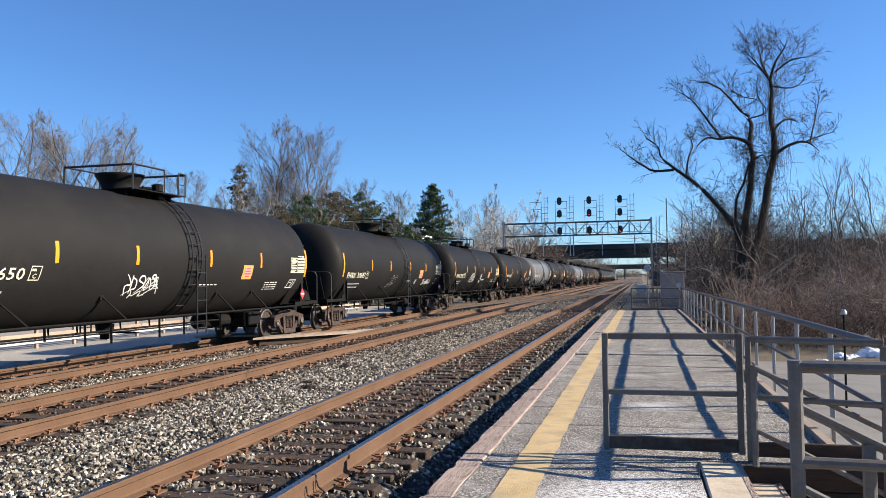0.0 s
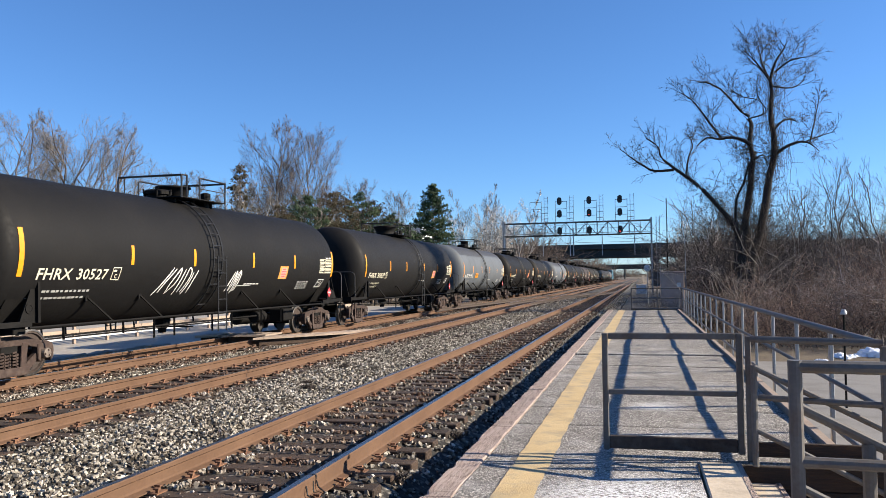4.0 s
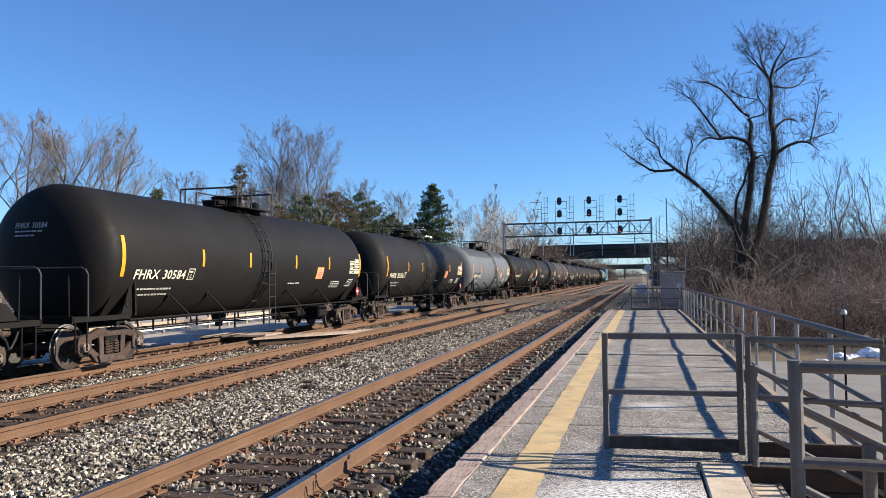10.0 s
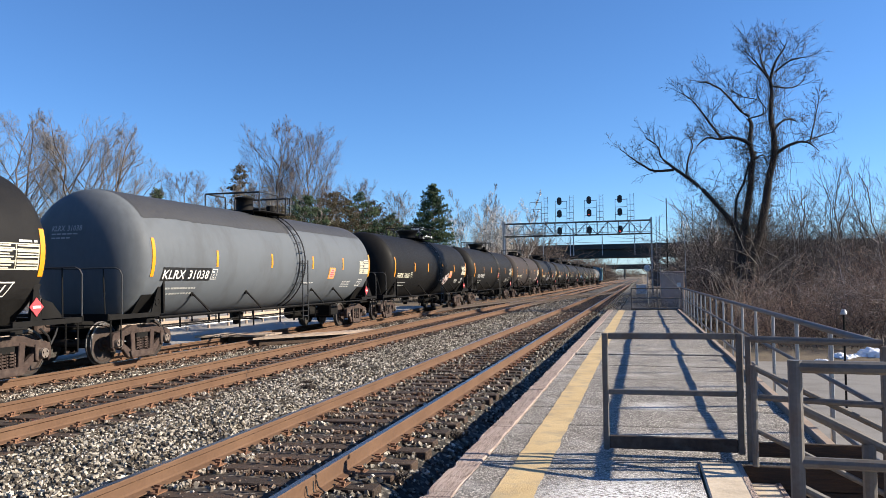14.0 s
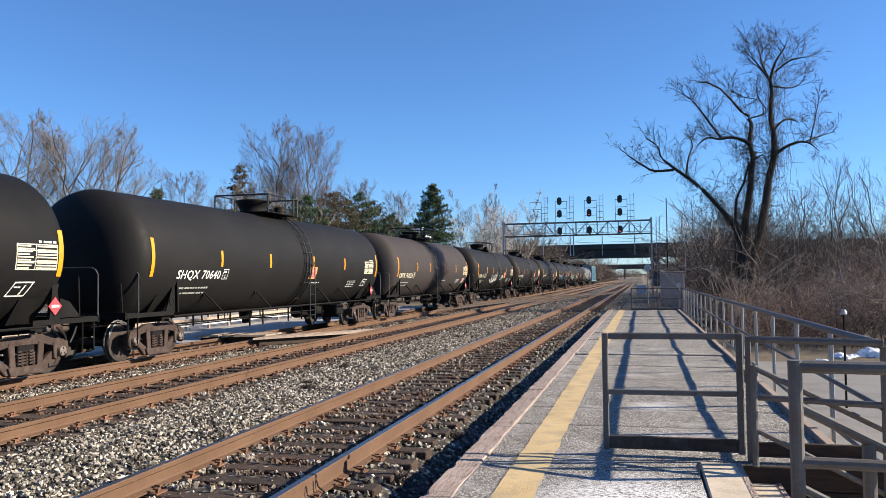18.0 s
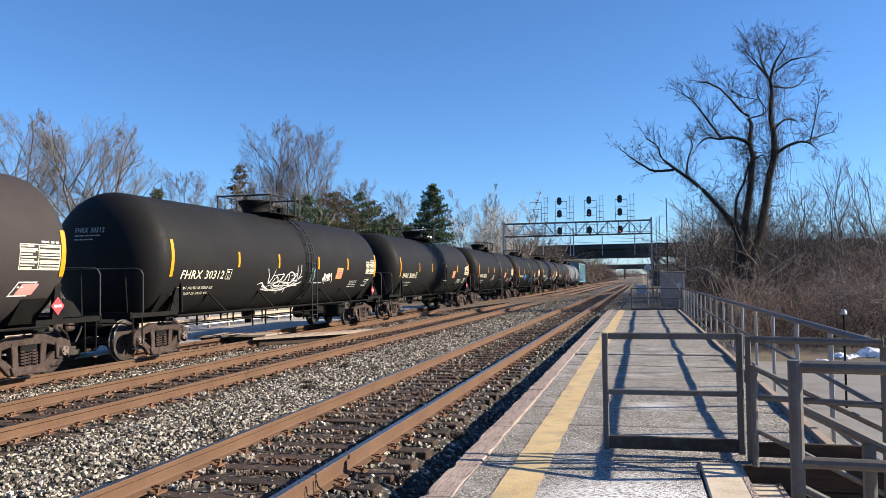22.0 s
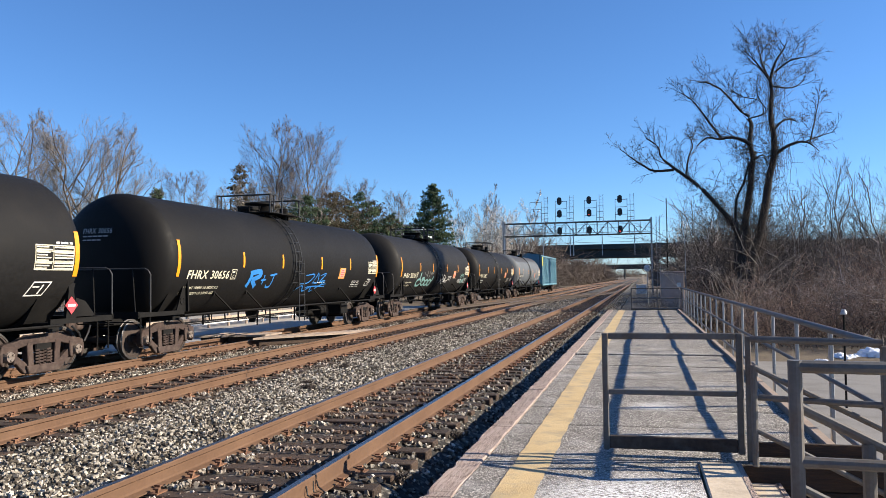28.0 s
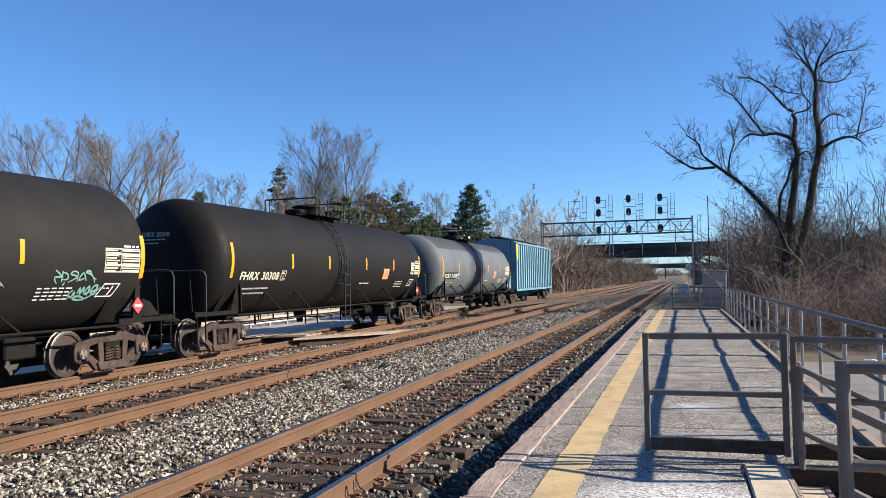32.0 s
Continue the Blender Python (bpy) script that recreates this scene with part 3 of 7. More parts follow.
def side_frame(parent, s):
    """Cast side frame with its two triangular windows and the spring opening."""
    bm = B()
    h = 0.889
    top = [(-h - 0.17, 0.62), (-h - 0.10, 0.68), (-h + 0.2, 0.70), (-0.38, 0.80), (0.38, 0.80), (h - 0.2, 0.70), (h + 0.10, 0.68), (h + 0.17, 0.62)]

    def slab(outline, x0=1.00, x1=1.14):
        prism(bm, outline, s * x0, s * x1)
    slab(top[0:2] + [(-h + 0.2, 0.72), (-0.38, 0.82), (0.38, 0.82), (h - 0.2, 0.72)] + top[6:8] + [(h - 0.12, 0.555), (0.42, 0.635), (-0.42, 0.635), (-h + 0.12, 0.555)])
    for m in (-1, 1):
        slab([(m * (h + 0.17), 0.65), (m * (h + 0.21), 0.52), (m * (h + 0.20), 0.36), (m * (h + 0.13), 0.29), (m * (h + 0.13), 0.52), (m * (h - 0.12), 0.52), (m * (h - 0.12), 0.29), (m * (h - 0.20), 0.34), (m * (h - 0.22), 0.64)], 1.01, 1.16)
        slab([(m * (h - 0.17), 0.50), (m * (h - 0.17), 0.35), (m * 0.47, 0.11), (m * 0.30, 0.11), (m * 0.33, 0.23)], 1.02, 1.12)
        slab([(m * 0.45, 0.70), (m * 0.29, 0.70), (m * 0.26, 0.20), (m * 0.40, 0.20)], 1.01, 1.15)
    slab([(-0.46, 0.25), (0.46, 0.25), (0.40, 0.09), (-0.40, 0.09)], 0.98, 1.17)
    bmesh.ops.recalc_face_normals(bm, faces=bm.faces)
    bmesh.ops.bevel(bm, geom=list(bm.edges), offset=0.012, segments=1, affect="EDGES")
    part("side_frame", bm, "truck_rust", parent)
    sp = B()
    for dy in (-0.145, 0.0, 0.145):
        last = None
        turns, n = 5, 7
        for i in range(turns * n + 1):
            a = 2 * math.pi * i / n
            p = Vector((s * (1.08 if dy else 1.05) + 0.078 * math.cos(a), dy + 0.078 * math.sin(a), 0.25 + 0.28 * i / (turns * n)))
            if last is not None:
                bar(sp, last, p, 0.032, None, 4)
            last = p
    part("spring_nest", sp, "truck_rust", parent, "coil springs")


def truck(parent, y):
    bm = B()
    box(bm, -1.14, 1.14, -0.21, 0.21, 0.50, 0.66, 0.02)
    box(bm, -0.35, 0.35, -0.28, 0.28, 0.60, 0.80, 0.03)
    for m in (-1, 1):
        bar(bm, (-0.85, m * 0.36, 0.34), (0.85, m * 0.36, 0.34), 0.10, 0.09)
        bar(bm, (0, m * 0.36, 0.34), (0, m * 0.1, 0.42), 0.06)
        for s in (-1, 1):
            box(bm, s * 0.68, s * 0.80, m * 0.36 - 0.04, m * 0.36 + 0.04, 0.28, 0.52)
    t = part("truck", bm, "dark_steel", parent, "", at=pose(0, y, 0))
    for s in (-1, 1):
        side_frame(t, s)
    for m in (-1, 1):
        wheelset(t, m * 0.889)
    return t


def dish(q):
    """How far the dished end stands out at the share q of the tank's radius."""
    return DISH * math.sqrt(max(0.0, 1 - q ** 2.8))


def tank_shell():
    bm = B()
    n = 56
    prof = []
    for q in (0.012, 0.2, 0.38, 0.54, 0.68, 0.79, 0.87, 0.93, 0.97, 0.993):
        prof.append((-(HALF + dish(q)), R_TANK * q))
    k = len(prof)
    for s in range(-6, 7):
        prof.append((s * HALF / 6, R_TANK))
    prof += [(-p, r) for p, r in reversed(prof[:k])]
    lathe(bm, prof, "Y", n, (0, 0, Z_TANK))
    return bm


def side_ladder(car, s, y0):
    """Stiles that follow the tank right round, and a straight lower ladder down to the steps."""
    rr = R_TANK + 0.09
    arc = lambda d, y: (s * rr * math.cos(radians(d)), y, Z_TANK + rr * math.sin(radians(d)))
    top = part("ladder", pipe(B(), [arc(d, y0 - 0.21) for d in range(72, -64, -6)], 0.045), "black_paint", car)
    part("stile", pipe(B(), [arc(d, y0 + 0.21) for d in range(72, -64, -6)], 0.045), "black_paint", top)
    for d in (66, 55, 44, 33, 22, 11, 0, -11, -24, -46):
        part("rung", bar(B(), arc(d, y0 - 0.21), arc(d, y0 + 0.21), 0.03, None, 6), "black_paint", top)
    x = s * (rr + 0.02)
    low = part("ladder", pipe(B(), [(x, y0 - 0.05, Z_TANK + 0.05), (x, y0 - 0.05, 0.50)], 0.04), "black_paint", car)
    part("stile", pipe(B(), [(x, y0 + 0.36, Z_TANK + 0.05), (x, y0 + 0.36, 0.50)], 0.04), "black_paint", low)
    for k in range(6):
        z = Z_TANK - 0.05 - 0.34 * k
        part("rung", bar(B(), (x, y0 - 0.05, z), (x, y0 + 0.36, z), 0.03, None, 6), "black_paint", low)


def tank_car(label, lad, bonnet, group="tank cars of the freight train"):
    car = thing("tank_car", pose(T3, 0, Z3), label, "tank car", group)
    f, e = (-1.15, 1.02) if lad < 0 else (-0.85, 1.32)
    m_y = -0.80 if lad < 0 else 0.92
    part("tank", tank_shell(), "tank_black", car, "", True)
    # saddles, sill and draft gear
    for m in (-1, 1):
        bm = B()
        rim = [(math.sin(a) * (R_TANK + 0.012), Z_TANK - math.cos(a) * (R_TANK + 0.012)) for a in [radians(d) for d in range(-56, 57, 8)]]
        prof = [(-1.0, 1.02)] + rim + [(1.0, 1.02), (0.5, 0.86), (-0.5, 0.86)]
        sweep(bm, prof, min(m * 6.62, m * 7.28), max(m * 6.62, m * 7.28))
        bmesh.ops.recalc_face_normals(bm, faces=bm.faces)
        part("saddle", bm, "dark_steel", car)
        for s in (-1, 1):
            bm = B()
            if m > 0:
                prism(bm, [(7.24, 1.06), (7.54, 1.06), (7.46, 1.66), (7.50, 1.78), (7.30, 1.78), (7.32, 1.66)], s * 1.36, s * 1.425)
                prism(bm, [(7.53, 1.12), (8.05, 1.12), (8.05, 1.17), (7.80, 1.42), (7.53, 1.50)], s * 1.40, s * 1.42)
            else:
                # tall narrow gusset with a drilled eye beside the saddle
                prism(bm, [(-6.60, 1.06), (-7.06, 1.06), (-7.02, 1.16), (-6.82, 1.60), (-6.73, 1.90), (-6.64, 1.90), (-6.62, 1.60)], s * 1.37, s * 1.40)
                prism(bm, [(-6.60, 1.06), (-6.66, 1.06), (-6.68, 1.90), (-6.62, 1.90)], s * 1.28, s * 1.46)
                lathe(bm, [(s * 1.40, 0.10), (s * 1.415, 0.10), (s * 1.415, 0.065), (s * 1.405, 0.06)], "X", 12, (0, -6.82, 1.33))
            bmesh.ops.recalc_face_normals(bm, faces=bm.faces)
            part("end_plate", bm, "dark_steel", car)
        bm = B()
        box(bm, -0.32, 0.32, min(m * 5.6, m * 8.55), max(m * 5.6, m * 8.55), 0.78, 1.08, 0.02)
        box(bm, -1.36, 1.36, min(m * 6.85, m * 7.15), max(m * 6.85, m * 7.15), 0.86, 1.04, 0.015)
        part("stub_sill", bm, "dark_steel", car)
        bm = B()
        bar(bm, (0, m * 8.5, 0.88), (0, m * 8.92, 0.88), 0.16, 0.18)
        box(bm, -0.19, 0.19, min(m * 8.78, m * 9.05), max(m * 8.78, m * 9.05), 0.74, 1.02, 0.04)
        part("coupler", bm, "truck_rust", car)
        bm = B()
        box(bm, -1.42, 1.42, min(m * 8.15, m * 8.62), max(m * 8.15, m * 8.62), 1.06, 1.11)
        box(bm, -1.45, 1.45, min(m * 8.58, m * 8.63), max(m * 8.58, m * 8.63), 0.98, 1.13)
        for s in (-1, 1):
            box(bm, min(s * 1.40, s * 1.45), max(s * 1.40, s * 1.45), min(m * 6.8, m * 8.62), max(m * 6.8, m * 8.62), 1.0, 1.10)
        part("end_platform", bm, "dark_steel", car)
        for s in (-1, 1):
            bm = B()
            x = s * 1.42
            pipe(bm, [(x, m * 8.5, 1.0), (x, m * 8.5, 0.42), (x, m * 8.16, 0.42), (x, m * 8.16, 1.0)], 0.035)
            part("sill_step", bm, "dark_steel", car)
        bm = B()
        yh = m * 8.62 if m > 0 else m * 8.13
        pipe(bm, [(-1.42, yh, 1.08), (-1.42, yh, 1.96), (-1.36, yh, 2.06), (-1.26, yh, 2.10), (1.26, yh, 2.10), (1.36, yh, 2.06), (1.42, yh, 1.96), (1.42, yh, 1.08)], 0.034)
        part("end_handrail", bm, "tank_soot", car, "round-cornered end handrail")
        bm = B()
        pipe(bm, [(0.95, yh, 2.09), (1.36, m * 8.6 if m < 0 else m * 8.15, 1.10)], 0.03)
        part("end_brace", bm, "dark_steel", car)
        part("air_hose", pipe(B(), [(0.32, m * 8.75, 0.86), (0.38, m * 8.9, 0.70), (0.36, m * 9.0, 0.52), (0.22, m * 9.02, 0.42)], 0.05), "black_paint", car)
        part("uncoupling_lever", pipe(B(), [(1.40, m * 8.72, 0.90), (0.5, m * 8.72, 0.90), (0.3, m * 8.80, 1.02), (0.05, m * 8.85, 1.02)], 0.03), "dark_steel", car)
        truck(car, m * 7.0)
    bm = B()
    lathe(bm, [(8.66, 0.27), (8.68, 0.29), (8.70, 0.27)], "Y", 16, (-0.9, 0, 1.75))
    part("brake_wheel", bm, "dark_steel", car)
    part("brake_stand", bar(B(), (-0.9, 8.6, 1.08), (-0.9, 8.6, 1.85), 0.14, 0.12), "dark_steel", car)
    # side sill pipe with its hangers and braces, both sides
    for s in (-1, 1):
        bm = B()
        x = s * 1.56
        bar(bm, (x, -7.0, 0.98), (x, 7.0, 0.98), 0.055, None, 6)
        part("side_rail", bm, "dark_steel", car, "long safety rail along the side")
        for y in (-5.15, -3.4, 1.3, 3.75) if lad < 0 else (-5.2, -2.4, 2.2, 4.15):
            bm = B()
            bar(bm, (s * 1.30, y, Z_TANK - 0.89), (x, y + 0.50, 0.97), 0.055, 0.03)
            box(bm, min(s * 1.27, s * 1.31), max(s * 1.27, s * 1.31), y - 0.05, y + 0.05, Z_TANK - 0.97, Z_TANK - 0.84)
            part("rail_brace", bm, "dark_steel", car)
        for y in (-6.1, -4.3, -3.2, -2.4, -0.7, 0.3, 2.0, 3.3):
            bm = B()
            bar(bm, (x - s * 0.03, y, 0.98), (x - s * 0.05, y + 0.04, 0.52 if y > -4 else 0.70), 0.045, 0.03)
            part("hanger", bm, "dark_steel", car)
        side_ladder(car, s, lad)
    # top works
    bm = B()
    box(bm, -0.93, 0.93, f, e, 3.965, 3.99)
    part("top_platform", bm, "dark_steel", car, "steel grating round the manway")
    for y in (f + 0.2, (e + f) / 2, e - 0.2):
        part("platform_bracket", box(B(), -0.62, 0.62, y - 0.03, y + 0.03, 3.75, 3.963), "dark_steel", car)
    bm = B()
    bowl = [(4.05, 0.36), (4.07, 0.40), (4.30, 0.41), (4.31, 0.47), (4.36, 0.47), (4.37, 0.40), (4.39, 0.10)] if lad < 0 else \
        [(3.99, 0.37), (4.00, 0.43), (4.05, 0.44), (4.06, 0.42), (4.22, 0.48), (4.36, 0.57), (4.41, 0.58), (4.42, 0.52), (4.44, 0.10)]
    lathe(bm, [(3.80, 0.36)] + bowl, "Z", 24, (0, bonnet, 0))
    part("valve_bonnet", bm, "dark_steel", car, "round protective valve housing", True)
    bm = B()
    lathe(bm, [(3.8, 0.30), (4.06, 0.30), (4.08, 0.36), (4.16, 0.36), (4.20, 0.30), (4.21, 0.05)], "Z", 18, (0, m_y, 0))
    lid = part("manway_lid", bm, "dark_steel", car, "bolted manway cover")
    for k in range(6):
        a = k * math.pi / 3
        part("bolt", bar(B(), (0.34 * math.cos(a), m_y + 0.34 * math.sin(a), 3.99), (0.39 * math.cos(a), m_y + 0.39 * math.sin(a), 4.20), 0.05, None, 6), "dark_steel", lid)
    bm = B()
    lathe(bm, [(3.8, 0.10), (4.05, 0.10), (4.06, 0.14), (4.22, 0.14), (4.25, 0.08)], "Z", 10, (0.55, bonnet + 0.72, 0))
    part("vent_valve", bm, "dark_steel", car)
    for s in (-1, 1):
        x = s * 0.93
        g = part("guard_rail", pipe(B(), [(x, f, 3.95), (x, f, 4.50), (x, f + 0.04, 4.54), (x, lad - 0.30, 4.54)], 0.05), "black_paint", car)
        part("upright", pipe(B(), [(x, lad - 0.30, 3.95), (x, lad - 0.30, 4.53)], 0.04), "black_paint", g)
        g = part("guard_rail", pipe(B(), [(x, lad + 0.30, 3.95), (x, lad + 0.30, 4.50), (x, lad + 0.33, 4.54), (x, max(e, lad + 0.5), 4.54), (x, max(e, lad + 0.5), 3.95)], 0.05), "black_paint", car)
        part("middle_rail", pipe(B(), [(x, lad + 0.30, 4.26), (x, max(e, lad + 0.5), 4.26)], 0.03), "black_paint", g)
    for y in (f, e):
        part("guard_rail", pipe(B(), [(-0.93, y, 4.53), (0.93, y, 4.53)], 0.055), "black_paint", car)
    # underside: outlet, brake cylinder, pipes
    bm = B()
    lathe(bm, [(0.46, 0.10), (0.60, 0.12), (0.66, 0.20), (0.82, 0.22)], "Z", 14, (0, -0.6, 0))
    box(bm, -0.12, 0.9, -0.68, -0.56, 0.60, 0.64)
    part("bottom_outlet", bm, "dark_steel", car)
    part("brake_cylinder", lathe(B(), [(3.6, 0.16), (3.62, 0.19), (4.15, 0.19), (4.2, 0.1)], "Y", 14, (0.45, 0, 0.66)), "dark_steel", car)
    part("air_reservoir", lathe(B(), [(4.0, 0.18), (4.05, 0.24), (4.9, 0.24), (4.95, 0.18)], "Y", 14, (-0.4, 0, 0.62)), "dark_steel", car)
    part("control_valve", box(B(), 0.62, 1.15, 4.3, 5.0, 0.50, 0.88, 0.03), "dark_steel", car)
    bm = B()
    bar(bm, (0.55, -6.0, 0.70), (0.55, 6.2, 0.70), 0.05, None, 6)
    bar(bm, (0.2, -6.0, 0.62), (0.3, 6.2, 0.62), 0.035, None, 6)
    part("brake_pipe", bm, "dark_steel", car)
    return car


def fit_letters(text, u0, u1, v, cap, material, parent, shear=0.12):
    """A line of lettering on the near side, drawn out to the width u0 to u1, with capitals of that height."""
    bm = letters(text, 1.0, shear, 1.0)
    xs = [w.co.x for w in bm.verts]
    k, lo = (u1 - u0) / (max(xs) - min(xs)), min(xs)
    for w in bm.verts:
        w.co = on_tank(u0 + (w.co.x - lo) * k, v + w.co.y * cap / 0.70, 0.016)
    return part("lettering", bm, material, parent)


def head_letters(text, material, parent):
    """Small lettering on the dished end that faces the way the train goes."""
    on_end = lambda x, z: Vector((x, -(HALF + dish(min(0.99, math.hypot(x, z) / R_TANK))) - 0.025, Z_TANK + z))
    bm = letters(text, 0.17, 0.15, 0.86)
    for w in bm.verts:
        w.co = on_end(-0.58 + w.co.x, 0.57 + w.co.y)
    part("end_lettering", bm, material, parent, "faded lettering")
    for z, x1, words in ((0.485, 0.16, 5), (0.395, -0.03, 4)):
        bm = B()
        x = -0.57
        for i in range(words):
            e = x + (x1 + 0.57) / words * 0.8
            bm.faces.new([bm.verts.new(on_end(*c)) for c in ((x, z), (e, z), (e, z + 0.030), (x, z + 0.030))])
            x += (x1 + 0.57) / words
        part("print_line", bm, material, parent)


WEIGHTS = {
    "FHRX 30429": ("LD LMT 196700 LB 89250 KG", "LT WT 66300 LB 30050 KG"),
    "FHRX 30312": ("LD LMT 196700 LB 89250 KG", "LT WT 66300 LB 30050 KG"),
    "FHRX 30690": ("LD LMT 196600 LB 89200 KG", "LT WT 66400 LB 30100 KG"),
    "FHRX 30656": ("LD LMT 194800 LB 88350 KG", "LT WT 68200 LB 30950 KG"),
    "FHRX 30705": ("LD LMT 196300 LB 89050 KG", "LT WT 66700 LB 30250 KG"),
}


def dress(car, mark, seed, paint="cream_paint", width=2.0, panel=False, table=True, card=True, reach=0.0, strips=(-4.02, -1.55, 1.5, 4.25), card_u=3.18):
    """Reflector strips, lettering and notices on the near side."""
    for k, u in enumerate((-7.20 - reach, *strips, 7.37 + 0.5 * reach)):
        tall = k in (0, 5)
        if tall or k > 0:
            part("reflector", patch(B(), u - (0.06 if tall else 0.05), u + (0.06 if tall else 0.05), (-0.42 if tall else -0.16), (0.47 if tall else 0.26), 6, 0.006 if not tall else 0.012), "yellow_reflector", car)
    if mark:
        n = len(mark)
        u1 = -4.78
        u0 = u1 - width
        if panel:
            part("lettering_panel", patch(B(), u0 - 0.06, u0 + 0.84, -0.53, -0.20, 3, 0.005, 0.05), "black_paint", car)
            part("lettering_panel", patch(B(), u0 + 0.89, u1 + 0.08, -0.53, -0.20, 3, 0.005, 0.05), "black_paint", car)
        fit_letters(mark, u0, u1, -0.475, 0.215, paint, car)
        if n > 5:
            head_letters(mark, "tank_pale", car)
    part("stencil_frame", frame_patch(B(), -4.67, -4.40, -0.50, -0.22, 0.020, 0.04), paint, car)
    fit_letters("C", -4.58, -4.49, -0.455, 0.09, paint, car)
    part("stencil_letter", bars_patch(B(), -4.61, -4.44, -0.32, 0.045, 1, seed), paint, car)
    rows = WEIGHTS.get(mark)
    for k in range(2):
        if rows:
            fit_letters(rows[k], -6.78 - 0.1 * k, -5.15 - 0.12 * k, -0.76 - 0.16 * k, 0.075, paint, car, 0.1)
        else:
            part("print_line", bars_patch(B(), -6.75 - 0.1 * k, -5.15 - 0.1 * k, -0.75 - 0.15 * k, 0.048, 13, seed + k), "scrawl_white", car)
    if table:
        sheet = part("data_panel", frame_patch(B(), 6.27, 7.29, -0.30, 0.18, 0.020), "cream_paint", car, "white ruled table of inspection dates")
        for i in range(9):
            v = -0.276 + i * 0.050
            part("table_row", patch(B(), 6.30, 6.58 + 0.03 * ((i * 7 + seed) % 5), v, v + 0.026, 1, 0.006), "cream_paint", sheet)
            part("table_row", patch(B(), 6.76, 7.27, v - 0.002, v + (0.026 if i % 4 != 3 else 0.010), 1, 0.006), "cream_paint", sheet)
        for v in (-0.14, 0.06):
            part("table_rule", patch(B(), 6.28, 7.28, v - 0.008, v + 0.008, 1, 0.006), "cream_paint", sheet)
        part("table_rule", patch(B(), 6.725, 6.742, -0.29, 0.17, 4, 0.007), "cream_paint", sheet)
        part("print_line", bars_patch(B(), 6.80, 7.28, 0.205, 0.04, 4, seed + 71), "white_paint", car)
    part("stencil_frame", frame_patch(B(), 6.22, 6.68, -0.82, -0.52, 0.028, 0.14), "white_paint", car)
    part("stencil_letter", patch(B(), 6.52, 6.56, -0.78, -0.58, 2, 0.006, 0.09), "white_paint", car)
    part("print_line", bars_patch(B(), 6.36, 6.54, -0.64, 0.03, 2, seed + 72), "white_paint", car)
    for i in range(4):
        part("print_line", bars_patch(B(), 4.7, 5.55, -0.62 - i * 0.075, 0.026, 5, seed + 20 + i), "white_paint", car)
    part("print_line", bars_patch(B(), 1.15, 2.05, -0.66, 0.032, 5, seed + 31), "white_paint", car)
    if card:
        part("notice_card", patch(B(), card_u, card_u + 0.56, -0.50, -0.10, 3, 0.008, 0.05), "orange_card", car, "orange notice card")
        label_card = part("notice_label", patch(B(), card_u + 0.10, card_u + 0.48, -0.46, -0.14, 3, 0.012, 0.04), "pink_card", car)
        for i, (a, b) in enumerate(((0.20, 0.42), (0.14, 0.48), (0.16, 0.48), (0.22, 0.44))):
            part("print_line", patch(B(), card_u + a, card_u + b, -0.43 + 0.075 * i, -0.40 + 0.075 * i, 2, 0.016), "red_card", label_card)


def soot_band(car, seed):
    """A dull dark coat along the top of a tank, with a ragged lower edge."""
    bm = B()
    cols = []
    n = 160
    for i in range(n + 1):
        u = -7.28 + 14.56 * i / n
        lo = (1.02 if u < 0.6 else 1.22) + 0.05 * noise.noise((u * 0.6, seed, 0)) + 0.025 * noise.noise((u * 4, seed, 2))
        hi = R_TANK * (math.pi - 0.7)
        cols.append([bm.verts.new(on_tank(u, lo + (hi - lo) * k / 20, 0.007)) for k in range(21)])
    for a, b in zip(cols, cols[1:]):
        for k in range(20):
            bm.faces.new((a[k], b[k], b[k + 1], a[k + 1]))
    part("top_coat", bm, "tank_soot", car, "dull sooty coat along the top", True)


def placards(car):
    for y in (7.37,):
        bm = B()
        d = 0.175
        prism(bm, [(y, 1.35 - d), (y + d, 1.35), (y, 1.35 + d), (y - d, 1.35)], 1.435, 1.45)
        pl = part("placard", bm, "red_card", car, "red hazard diamond")
        bm = B()
        prism(bm, [(y - 0.10, 1.325), (y + 0.10, 1.325), (y + 0.10, 1.375), (y - 0.10, 1.375)], 1.45, 1.456)
        part("placard_panel", bm, "white_paint", pl)


def repaint(car, material):
    for ob in car.children:
        if ob.name.split(".")[0] == "tank":
            ob.material_slots[0].link = "OBJECT"
            ob.material_slots[0].material = MATS[material]


def slim_bonnet(y):
    """A taller, narrow valve housing with a flat lid."""
    bm = lathe(B(), [(3.80, 0.30), (4.02, 0.30), (4.04, 0.27), (4.40, 0.27), (4.41, 0.31), (4.46, 0.31), (4.47, 0.27), (4.50, 0.08)], "Z", 20, (0, y, 0))
    return finish("valve_bonnet", bm, "dark_steel", True)


